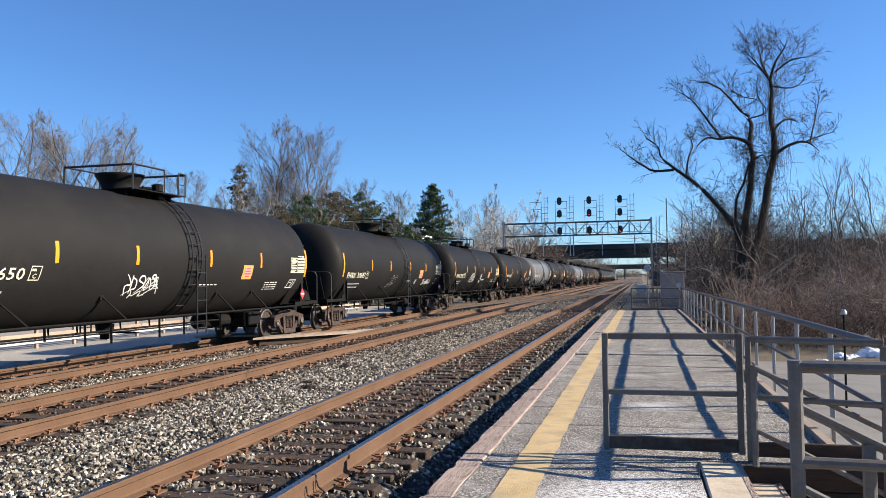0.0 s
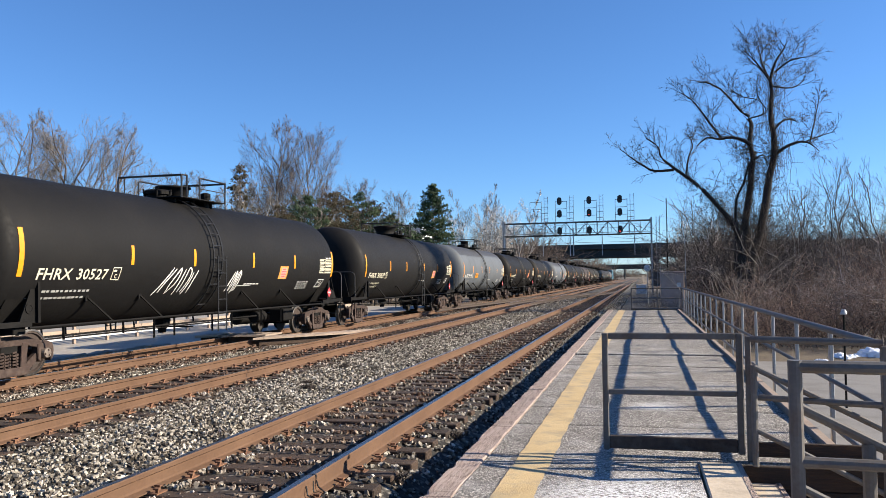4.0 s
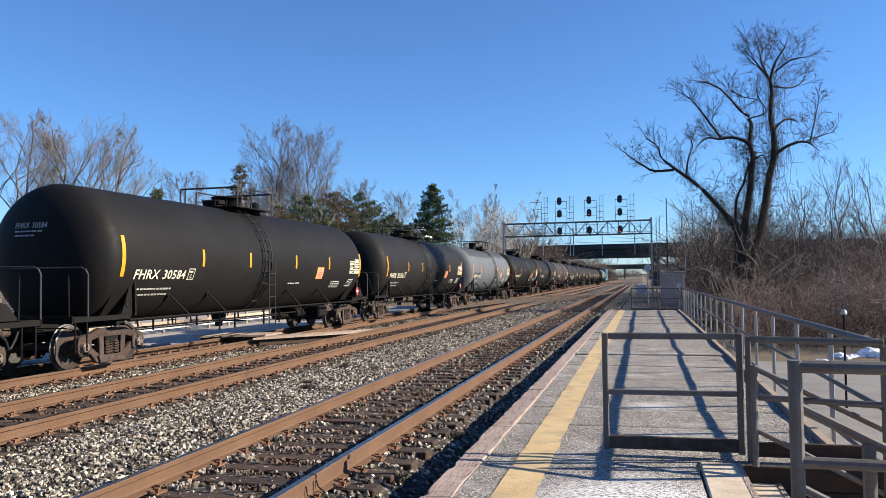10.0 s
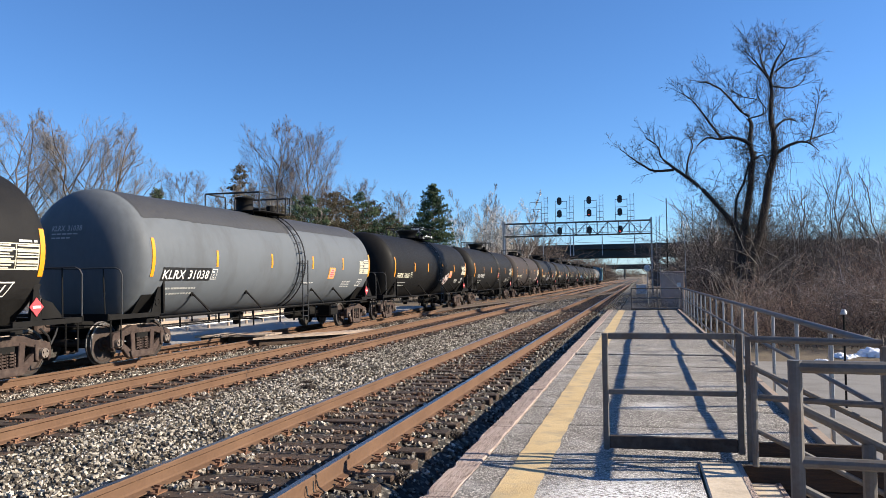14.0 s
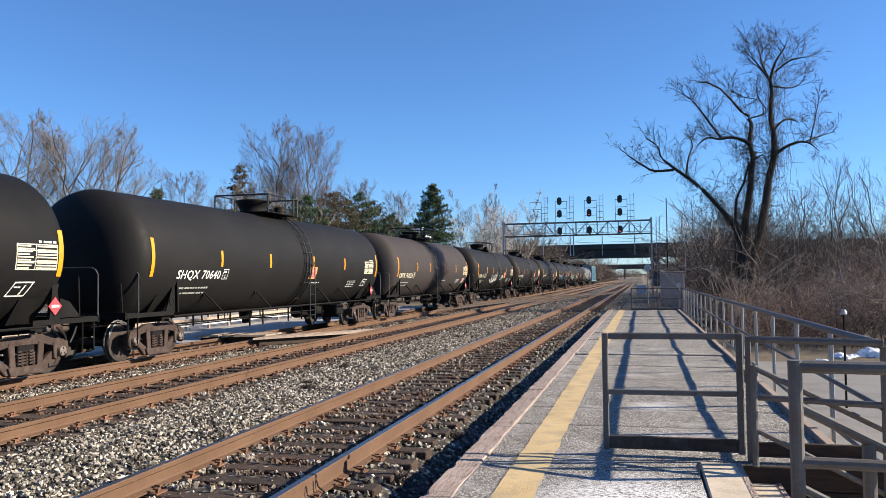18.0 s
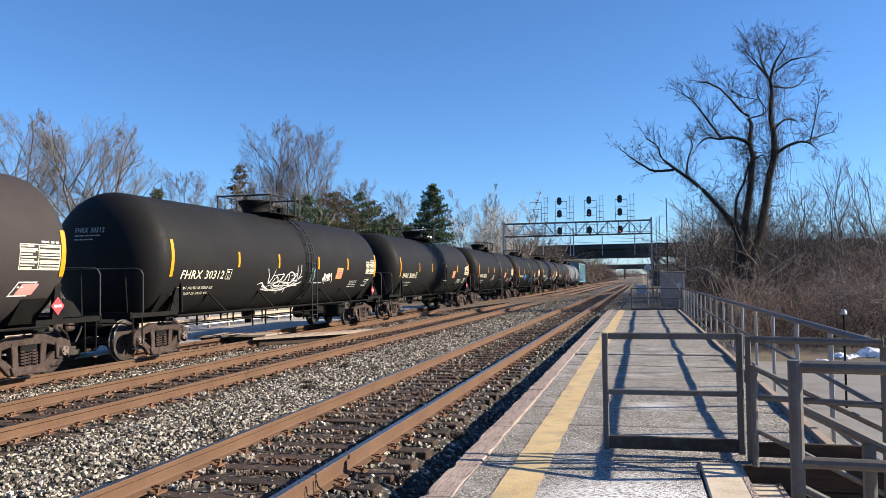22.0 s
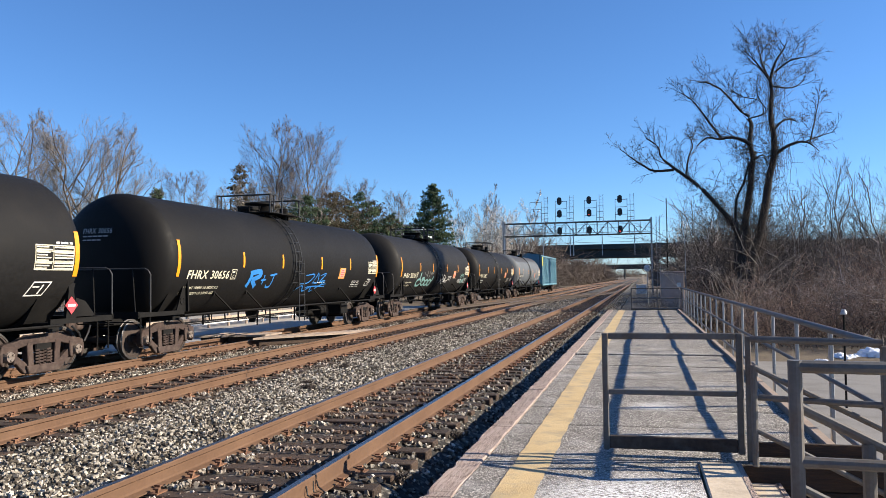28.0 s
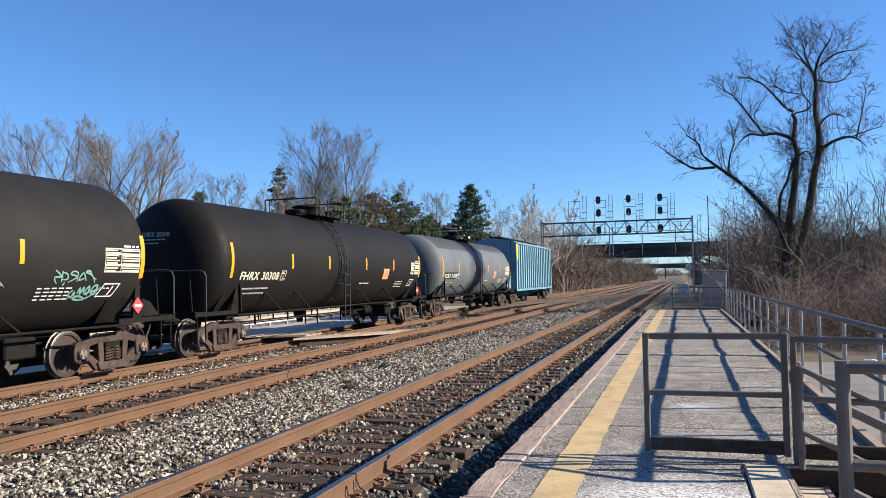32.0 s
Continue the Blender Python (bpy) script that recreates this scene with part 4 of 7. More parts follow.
CARS = []
PROTO = {"A": tank_car("black tank car", -0.6, -0.10), "B": tank_car("black tank car", 0.7, -0.05)}
for pr in PROTO.values():
    placards(pr)
LINEUP = [
    (16.7, "B", "tank_black", None, "black tank car with white sprayed scrawl on its side"),
    (34.75, "B", "tank_black", "FHRX 30647", "black tank car with yellow reflector strips on rusty trucks"),
    (52.9, "A", "tank_black", "FHRX 30527", "black tank car with white sprayed scrawls low on its side"),
    (71.08, "B", "tank_black", "FHRX 30429", "clean black tank car with cream lettering and yellow strips"),
    (89.15, "A", "tank_grey", "KLRX 30935", "weathered grey tank car with a sooty top"),
    (107.2, "A", "tank_black", "FHRX 30584", "black tank car with cream lettering and an orange card"),
    (125.3, "A", "tank_black", "FHRX 30256", "black tank car with dark dusty flanks in the freight train"),
    (143.3, "B", "tank_grey", "KLRX 31038", "weathered grey tank car with a black lettering panel"),
    (161.4, "B", "tank_black", "FHRX 30667", "black tank car with a red and white sprayed scrawl"),
    (179.5, "B", "tank_black", "SHQX 70640", "black tank car with plain white lettering"),
    (197.5, "A", "tank_brown", "CBTX 740523", "dull dark brown tank car with cream lettering"),
    (215.7, "B", "tank_black", "FHRX 30312", "black tank car with large white sprayed scrawls"),
    (233.9, "B", "tank_black", "FHRX 30690", "black tank car with yellow strips and an orange card"),
    (252.0, "B", "tank_black", "FHRX 30071", "black tank car with small pale sprayed tags"),
    (270.1, "A", "tank_black", "FHRX 30656", "black tank car with bright blue sprayed lettering"),
    (288.2, "A", "tank_black", "FHRX 30705", "black tank car with pale green sprayed scrawls"),
    (306.2, "A", "tank_black", "FHRX 30308", "black tank car near the end of the train"),
    (324.3, "A", "tank_grey", "KLRX 31008", "stained grey tank car next to the last wagon"),
]
used = set()
for y0, kind, paint, mark, label in LINEUP:
    if kind in used:
        car = copy_thing(PROTO[kind], pose(T3, y0, Z3))
    else:
        car = PROTO[kind]
        used.add(kind)
    tagged(car, label, "tank car", "tank cars of the freight train")
    CARS.append((car, y0))
for k, (y0, kind, paint, mark, label) in enumerate(LINEUP):
    car = CARS[k][0]
    if paint != "tank_black":
        repaint(car, paint)
    grey = paint == "tank_grey"
    dress(car, mark, 100 + 50 * k, "white_paint" if grey or k == 9 else "cream_paint", 2.2 if k == 10 else 2.0, k in (7, 17), True, k not in (4, 10), 0.6 if k == 9 else 0.0,
          (-4.5, -1.6, 1.25, 4.25) if k == 4 else (-4.42, -1.28, 1.75, 4.5) if grey else (-4.76, -1.95, 1.25, 4.1) if k == 9 else (-4.02, -1.55, 1.5, 4.25),
          0.95 if k == 9 else 3.18)
    if k == 9:
        for ob in car.children:
            if ob.name.split(".")[0] == "tank":
                ob.matrix_basis = Matrix.Diagonal((1, 1.075, 1, 1))
    if grey:
        soot_band(car, k)
        for ob in car.children:
            if ob.name.split(".")[0] == "valve_bonnet":
                ob.data = slim_bonnet(-0.10 if kind == "A" else -0.05)
first = CARS[0][0]
fit_letters("650", -5.40, -4.78, -0.475, 0.215, "cream_paint", first)


def tag_strokes(car, material, u0, u1, v0, v1, width, strokes, taper=True):
    """Hand-drawn paint strokes; their points lie in a unit square that is laid on the near side."""
    bm = B()
    for pts in strokes:
        q = [pts[0]] + list(pts) + [pts[-1]]
        line = []
        for a, b, c, d in zip(q, q[1:], q[2:], q[3:]):
            for k in range(5):
                f = k / 5
                line.append(tuple(0.5 * (2 * b[i] + (c[i] - a[i]) * f + (2 * a[i] - 5 * b[i] + 4 * c[i] - d[i]) * f * f + (3 * b[i] - a[i] - 3 * c[i] + d[i]) * f ** 3) for i in (0, 1)))
        line.append(tuple(pts[-1]))
        line = [(u0 + x * (u1 - u0), v0 + y * (v1 - v0)) for x, y in line]
        rails = []
        for i, (u, v) in enumerate(line):
            (ua, va), (ub, vb) = line[max(i - 1, 0)], line[min(i + 1, len(line) - 1)]
            du, dv = ub - ua, vb - va
            le = math.hypot(du, dv) or 1
            k = width / 2 * ((0.45 + 0.55 * math.sin(math.pi * (i + 0.5) / len(line))) if taper else 1)
            rails.append((bm.verts.new(on_tank(u - dv / le * k, v + du / le * k, 0.011)), bm.verts.new(on_tank(u + dv / le * k, v - du / le * k, 0.011))))
        for (a, b), (c, d) in zip(rails, rails[1:]):
            bm.faces.new((a, c, d, b))
    part("sprayed_scrawl", bm, material, car)


def ring(cx, cy, rx, ry, n=12):
    return [(cx + rx * math.cos(2 * math.pi * i / n), cy + ry * math.sin(2 * math.pi * i / n)) for i in range(n + 1)]


SPIKY = [[(0, .3), (.10, .5), (.20, .95), (.28, .85), (.12, .6), (.02, .05)], [(.24, .2), (.34, .8), (.42, .25), (.27, .45)], [(.46, .15), (.47, .8), (.58, .9), (.62, .7), (.47, .5), (.66, .1)],
         [(.82, .85), (.70, .7), (.68, .35), (.80, .3)], [(.82, .95), (.80, .1)], [(.98, 1), (.83, .55), (.97, .45), (.90, .0)], [(.72, .1), (.76, -.15)]]
BIG_WHITE = [[(0, .35), (.08, .42), (.15, .3), (.3, .12), (.1, .2)], [(.15, .9), (.2, .6), (.22, .4), (.27, .55), (.32, .85)], [(.3, .45), (.38, .62), (.42, .45), (.34, .35), (.45, .3), (.5, .6), (.5, .75)],
             [(.1, .3), (.3, .15), (.5, .12), (.7, .25), (.9, .35), (1, .45)], [(.55, .3), (.62, .7), (.72, .78), (.8, .6), (.72, .4), (.6, .42), (.75, .3)]]
BIG_SPIKES = [[(.83, .95), (.86, .6), (.88, .4)], [(.92, 1), (.93, .7), (.9, .5), (.98, .62)], [(.5, .12), (.5, 0)], [(.66, .2), (.65, .02)], [(.3, .3), (.45, .42), (.6, .35), (.55, .2), (.4, .18), (.3, .3)]]
CURLY = [[(.1, .75), (.0, .45), (.12, .3), (.16, .62), (.2, .35)], [(.26, .5), (.3, .85), (.36, .5), (.42, .9), (.46, .55)], [(.48, .6), (.58, .95), (.62, .6), (.5, .5), (.62, .42)],
         [(.66, .55), (.74, .95), (.85, .98), (.84, .7), (.72, .6), (.8, .42), (1, .6)], [(.98, .9), (.7, .3), (.4, .1), (.2, .2), (.3, .35), (.5, .25), (.55, .05)]]
FLOWER = [[(0, .02), (.2, .1), (.4, .08), (.62, .2), (.8, .4), (.95, .85), (1, 1), (.98, .6), (.85, .5)], [(.35, .3), (.4, .55), (.55, .62), (.68, .5), (.6, .35), (.45, .33), (.5, .5), (.62, .45)],
          [(.2, .2), (.35, .28), (.5, .22), (.7, .3), (.9, .3)], [(.5, .62), (.6, .75), (.75, .6), (.9, .7)]]
BLOODS = [[(.02, 0), (.1, 1), (.22, .85), (.08, .55), (.2, .4), (.16, .1), (.02, 0)], [(.26, .1), (.36, .85)], ring(.44, .35, .07, .22, 8), ring(.59, .4, .07, .22, 8), [(.76, .5), (.68, .3), (.74, .1), (.82, .85)], [(1, .7), (.88, .6), (.96, .4), (.86, .2)]]
ANSY = [[(0, 0), (.12, 1), (.2, 0)], [(.05, .4), (.2, .4)], [(.3, 0), (.33, .95), (.45, .05), (.5, 1)], [(.72, .9), (.58, .75), (.7, .5), (.68, .15), (.55, .2)], [(.78, .95), (.86, .55), (1, 1)], [(.9, .7), (.82, 0), (.74, -.2)]]
LOOPED = [[(0, .0), (.18, .95), (.24, .1)], [(.0, .35), (.28, .5)], [(.30, .1), (.36, .6), (.42, .15), (.48, .65), (.5, .2)], [(.72, .8), (.58, .95), (.55, .6), (.7, .5), (.62, .05), (.5, .1)],
          [(.7, .5), (.8, .6), (.82, .3), (.7, .25)], [(.86, .9), (.85, .1)], [(1, .75), (.86, .45), (1.0, .35)], [(.98, .22), (1.35, .22)]]
PLUS_J = [[(.0, .5), (.34, .55)], [(.18, .9), (.14, .2)], [(.55, .85), (1.0, .95)], [(.82, .95), (.74, .1), (.5, .0), (.45, .2)]]
BLUE_R = [[(.05, 0), (.3, 1)], [(.1, .85), (.85, .98), (.9, .7), (.3, .45)], [(.35, .45), (.75, .0)]]
BLUE_TAG = [[(.2, .85), (.5, .9), (.34, .5), (.1, .45)], [(.5, .45), (.62, .95), (.66, .5), (.5, .5)], [(.72, .85), (.9, .95), (.74, .55), (.92, .6), (.76, .3)], [(0, .1), (.2, .35), (.3, .05), (.5, .3), (.55, .02), (.8, .35), (1, .42)],
            [(.3, .25), (.6, .3), (.98, .28)]]
TURNED = [[(1 - x, y) for x, y in st] for st in SPIKY]
tag_strokes(first, "white_paint", -1.85, -0.55, -0.88, -0.36, 0.040, TURNED)
tag_strokes(first, "white_paint", -1.80, -0.60, -0.92, -0.42, 0.030, BIG_SPIKES[:4] + BLUE_TAG[1:4])
tag_strokes(CARS[1][0], "tank_pale", -1.9, -0.35, -1.0, -0.15, 0.012, FLOWER)
tag_strokes(CARS[1][0], "white_paint", 4.0, 5.05, -0.86, -0.55, 0.035, BLOODS)
tag_strokes(CARS[1][0], "tank_pale", 2.6, 3.05, -0.82, -0.55, 0.05, ANSY[:3])
SLANTS = [[(0, 0), (.18, .55), (.36, 1)], [(.12, .1), (.22, .5), (.42, .95)], [(.3, .05), (.36, .5), (.55, .98), (.48, .5), (.32, .1)], [(.5, .0), (.58, .55), (.66, .95)],
          [(.6, .1), (.74, .95), (.82, .8), (.68, .1)], [(.85, .05), (.9, .5), (1, .92)], [(.72, .0), (.8, .4), (.88, .85)]]
tag_strokes(CARS[2][0], "white_paint", -3.0, -1.35, -0.90, -0.20, 0.045, SLANTS)
tag_strokes(CARS[2][0], "white_paint", 0.15, 1.0, -0.92, -0.26, 0.05, SLANTS[1:5])
tag_strokes(CARS[2][0], "scrawl_white", 0.7, 1.6, -0.72, -0.66, 0.03, [[(0, .5), (1, .5)]])
tag_strokes(CARS[13][0], "scrawl_white", -2.0, -1.35, -0.72, -0.30, 0.022, [ring(.55, .5, .42, .48), ring(.55, .5, .30, .34), [(.35, .3), (.5, .8), (.62, .3), (.78, .75)]])
tag_strokes(CARS[13][0], "scrawl_white", -2.5, -1.9, -0.76, -0.52, 0.03, CURLY[:3])
part("yellow_notice", patch(B(), -3.64, -2.79, -0.52, -0.20, 3, 0.008, 0.04), "yellow_reflector", CARS[4][0])
for i in range(3):
    part("print_line", bars_patch(B(), -3.50, -2.92, -0.46 + 0.09 * i, 0.040, 5, 9 + i), "black_paint", CARS[4][0])
tag_strokes(CARS[8][0], "white_paint", 2.0, 3.1, -0.98, -0.26, 0.07, CURLY)
tag_strokes(CARS[8][0], "red_card", 2.02, 3.08, -0.95, -0.28, 0.018, CURLY)
tag_strokes(CARS[8][0], "white_paint", 1.65, 2.02, -0.66, -0.42, 0.03, ANSY[2:])
part("pink_notice", patch(B(), 6.36, 6.78, -0.79, -0.56, 3, 0.008, 0.10), "pink_card", CARS[10][0])
tag_strokes(CARS[11][0], "white_paint", -2.7, 0.3, -1.0, -0.08, 0.048, BIG_WHITE)
tag_strokes(CARS[11][0], "scrawl_white", -2.7, 0.3, -1.0, -0.02, 0.06, BIG_SPIKES)
tag_strokes(CARS[11][0], "white_paint", -2.3, 0.1, -0.90, -0.30, 0.035, BLUE_TAG)
tag_strokes(CARS[11][0], "teal_paint", 0.95, 1.35, -0.62, -0.12, 0.05, ANSY[:4])
tag_strokes(CARS[11][0], "white_paint", 2.0, 2.9, -0.66, -0.30, 0.045, TURNED + CURLY[:3])
tag_strokes(CARS[14][0], "blue_paint", -3.65, -2.9, -0.74, -0.26, 0.15, BLUE_R, False)
tag_strokes(CARS[14][0], "blue_paint", -2.85, -1.9, -0.76, -0.32, 0.065, PLUS_J)
tag_strokes(CARS[14][0], "blue_paint", -0.25, 2.2, -1.0, -0.28, 0.055, BLUE_TAG)
bubbles = [ring(.14, .30, .14, .24), ring(.42, .30, .10, .22), ring(.62, .28, .09, .21), ring(.82, .28, .09, .22)]
tag_strokes(CARS[15][0], "teal_paint", -4.3, -1.3, -0.98, -0.20, 0.11, bubbles, False)
tag_strokes(CARS[15][0], "teal_paint", -4.3, -1.3, -0.98, -0.20, 0.16, [[(.16, .62), (.17, .85), (.20, .95)], [(.28, .55), (.42, .62)], [(.90, .30), (.98, .55), (1.0, .75)]])
tag_strokes(CARS[15][0], "scrawl_white", -4.3, -1.3, -0.98, -0.10, 0.030, [[(.42, .95), (.39, .7)], [(.50, .9), (.49, .65)], [(.60, .95), (.57, .7), (.61, .66)], [(.72, .95), (.69, .55)], [(.80, .75), (.84, .9), (.88, .7)], [(.9, .8), (1.02, .98)]])
tag_strokes(CARS[15][0], "white_paint", 0.25, 1.5, -0.88, -0.30, 0.045, LOOPED)
tag_strokes(CARS[15][0], "white_paint", 1.98, 2.75, -0.66, -0.38, 0.035, ANSY)
tag_strokes(CARS[15][0], "scrawl_white", 2.95, 4.3, -0.60, -0.44, 0.02, TURNED[1:4])
tag_strokes(CARS[15][0], "teal_paint", 5.0, 6.1, -0.52, -0.26, 0.035, TURNED)
tag_strokes(CARS[15][0], "teal_paint", 5.5, 6.3, -0.90, -0.56, 0.05, CURLY)


def hopper_car(y0):
    car = thing("hopper_car", pose(T3, y0, Z3), "teal covered hopper wagon with ribbed sides at the train's end", "hopper car")
    bm = B()
    sec = [(-1.50, 1.05), (1.50, 1.05), (1.50, 4.22), (1.28, 4.36), (0, 4.56), (-1.28, 4.36), (-1.50, 4.22)]
    sweep(bm, sec, -7.3, 7.3)
    bmesh.ops.recalc_face_normals(bm, faces=bm.faces)
    part("body", bm, "hopper_teal", car)
    for s in (-1, 1):
        for i in range(19):
            y = -7.2 + 0.8 * i
            bm = B()
            prism(bm, [(y - 0.12, 1.08), (y + 0.12, 1.08), (y + 0.12, 4.18), (y - 0.12, 4.18)], s * 1.503, s * 1.58)
            bmesh.ops.recalc_face_normals(bm, faces=bm.faces)
            part("side_rib", bm, "hopper_rib", car, "pale ribs")
        for z0, z1 in ((0.92, 1.06), (4.16, 4.26)):
            bm = B()
            box(bm, min(s * 1.50, s * 1.60), max(s * 1.50, s * 1.60), -7.4, 7.4, z0, z1, 0.01)
            part("side_sill", bm, "hopper_teal", car)
    bm = B()
    box(bm, 1.583, 1.59, -7.32, -6.75, 3.1, 4.1)
    part("corner_patch", bm, "yellow_card", car, "yellow-green painted corner patch")
    for m in (-1, 1):
        bm = B()
        prism(bm, [(m * 7.3, 1.1), (m * 8.3, 1.1), (m * 8.3, 1.2), (m * 7.3, 2.4)], -1.2, 1.2)
        bmesh.ops.recalc_face_normals(bm, faces=bm.faces)
        part("slope_sheet", bm, "hopper_teal", car)
        bm = B()
        box(bm, -1.4, 1.4, min(m * 7.3, m * 8.5), max(m * 7.3, m * 8.5), 0.86, 1.06, 0.02)
        box(bm, -0.19, 0.19, min(m * 8.5, m * 8.9), max(m * 8.5, m * 8.9), 0.76, 1.02, 0.03)
        part("end_sill", bm, "dark_steel", car)
        for s in (-1, 1):
            bm = B()
            pipe(bm, [(s * 1.42, m * 8.35, 1.06), (s * 1.42, m * 8.35, 4.3), (s * 1.42, m * 7.4, 4.3)], 0.05)
            part("end_ladder", bm, "dark_steel", car)
        truck(car, m * 6.6)
    for y in (-3.4, 0, 3.4):
        bm = B()
        b = [(-1.3, 1.04), (1.3, 1.04), (0.3, 0.42), (-0.3, 0.42)]
        sweep(bm, b, y - 0.9, y + 0.9)
        bmesh.ops.recalc_face_normals(bm, faces=bm.faces)
        part("discharge_bin", bm, "hopper_teal", car)
    bm = B()
    box(bm, -0.45, 0.45, -6.8, 6.8, 4.60, 4.68, 0.01)
    part("roof_walk", bm, "dark_steel", car)
    return car


CARS.append((hopper_car(341.4), 341.4))

# ---- platform, fences, stairs ----
P_X0, P_X1, P_END = -1.43, 1.64, 40.7


CUTS = [-4.0, -1.6, 0.7, 2.9, 5.1, 7.44, 9.05, 10.3, 11.7, 13.2, 15.2, 17.3, 19.25, 21.5, 24.3, 26.6, 29.0, 31.4, 33.8, 36.0, 38.4, P_END]
TILT = random.Random(12)
TILTS = [(TILT.uniform(-0.008, 0.008), TILT.uniform(-0.010, 0.010)) for c in CUTS]


def plat_z(x, y):
    """Each slab has settled a little on its own, and is not quite flat."""
    k = max(0, min(len(CUTS) - 2, sum(c <= y for c in CUTS) - 1))
    f = 2 * (y - CUTS[k]) / (CUTS[k + 1] - CUTS[k]) - 1
    return TILTS[k][0] + TILTS[k][1] * f + lump(x * 0.4, y, 0.9, 0.012, 5) + lump(x, y, 2.6, 0.005, 9) - 0.018


def platform():
    core = B()
    box(core, -1.60, 1.72, 7.45, P_END, -0.75, -0.05)
    box(core, -1.60, 0.44, -4.0, 7.45, -0.75, -0.05)
    base = part("platform", core, "concrete")
    tagged(base, "low station platform of gritty grey slabs with a yellow line", "platform", kind="structure")
    for a, b in zip(CUTS, CUTS[1:]):
        x1 = 0.44 if b < 7.5 else P_X1
        nx, ny = 16, max(6, int((b - a) / 0.12))
        vs, fs = [], []
        for j in range(ny + 1):
            for i in range(nx + 1):
                x = P_X0 + (x1 - P_X0) * i / nx
                y = a + 0.006 + (b - a - 0.012) * j / ny
                z = plat_z(x, y)
                if j in (0, ny):
                    # broken, sunken arrises along the joints
                    y += (1 if j == 0 else -1) * max(0.0, 0.014 * noise.noise((x * 5, y, 1)) + 0.010 * noise.noise((x * 17, y, 4)))
                    z -= 0.006 + 0.004 * noise.noise((x * 9, y, 2))
                vs.append((x, y, z))
        w = nx + 1
        for j in range(ny):
            for i in range(nx):
                fs.append((j * w + i, j * w + i + 1, (j + 1) * w + i + 1, (j + 1) * w + i))
        rim = [i for i in range(w)], [ny * w + i for i in range(w)]
        for r, flip in ((rim[0], False), (rim[1], True)):
            k = len(vs)
            vs += [(vs[i][0], vs[i][1], -0.06) for i in r]
            for i in range(nx):
                q = (r[i], k + i, k + i + 1, r[i + 1])
                fs.append(q if not flip else tuple(reversed(q)))
        piece("slab", heap("slab", vs, fs, "platform_grit", True), base, Matrix())
        if b < P_END:
            part("joint_filler", box(B(), P_X0, min(x1, P_X1), b - 0.03, b + 0.03, -0.049, -0.042), "joint_dirt", base)
    # edge timbers, end to end
    y = -4.0
    while y < P_END - 0.5:
        le = min(random.uniform(2.4, 3.4), P_END - y)
        bm = B()
        box(bm, -1.68, -1.438, y + 0.006, y + le - 0.006, -0.36, -0.003, 0.014)
        bmesh.ops.subdivide_edges(bm, edges=[e for e in bm.edges if abs((e.verts[0].co - e.verts[1].co).y) > 1], cuts=80)
        for v in bm.verts:
            chip = max(0.0, noise.noise(v.co * 4.3) - 0.12) + 0.3 * max(0.0, noise.noise(v.co * 17))
            v.co.x += 0.012 * noise.noise(v.co * 2.1) + (0.035 * chip if v.co.x < -1.6 and v.co.z > -0.1 else 0)
            v.co.z += 0.010 * noise.noise(v.co * 1.6 + Vector((5, 0, 0))) - (0.028 * chip if v.co.z > -0.1 else 0)
        part("edge_timber", bm, "edge_timber", base, "weathered splintered timber edging")
        y += le
    # worn yellow line
    vs, fs = [], []
    n = 700
    for i in range(n + 1):
        y = -4.0 + (P_END + 4.0) * i / n
        xs = (-1.15 + 0.014 * noise.noise((0, y * 2.2, 0)) + 0.012 * noise.noise((0, y * 13, 0)), -1.04, -0.93, -0.83 + 0.014 * noise.noise((9, y * 2.6, 0)) + 0.012 * noise.noise((9, y * 12, 0)))
        vs += [(x, y, plat_z(x, y) + 0.005) for x in xs]
        if i:
            k = (i - 1) * 4
            fs += [(k + j, k + j + 1, k + j + 5, k + j + 4) for j in range(3)]
    line = new("yellow_line", heap("yellow_line", vs, fs, "yellow_line", True))
    line.parent = base
    # right-hand kerb and far end
    bm = B()
    box(bm, 1.66, 1.76, 7.46, P_END, -0.30, 0.035, 0.01)
    part("kerb_timber", bm, "rotten_plank", base, "bleached timber kerb")
    bm = B()
    for i in range(4):
        box(bm, 0.80, 3.3, 7.385, 7.445, -0.02 - 0.20 * (i + 1) + 0.008, -0.02 - 0.20 * i, 0.006)
    part("end_boards", bm, "tie_wood", base, "dark old timber boards")


def tube_post(parent, x, y, z0, z1, w=0.055, mat="steel_paint"):
    bm = B()
    bar(bm, (x, y, z0), (x, y, z1), w, None, 10)
    part("post", bm, mat, parent)


def tube_rail(parent, a, b, w=0.055, mat="steel_paint", name="rail_bar"):
    bm = B()
    bar(bm, a, b, w, None, 10)
    part(name, bm, mat, parent)


def flat_post(parent, x, y, z0, z1, wx, wy, mat="steel_paint"):
    bm = B()
    box(bm, x - wx / 2, x + wx / 2, y - wy / 2, y + wy / 2, z0, z1, 0.008)
    part("post", bm, mat, parent)


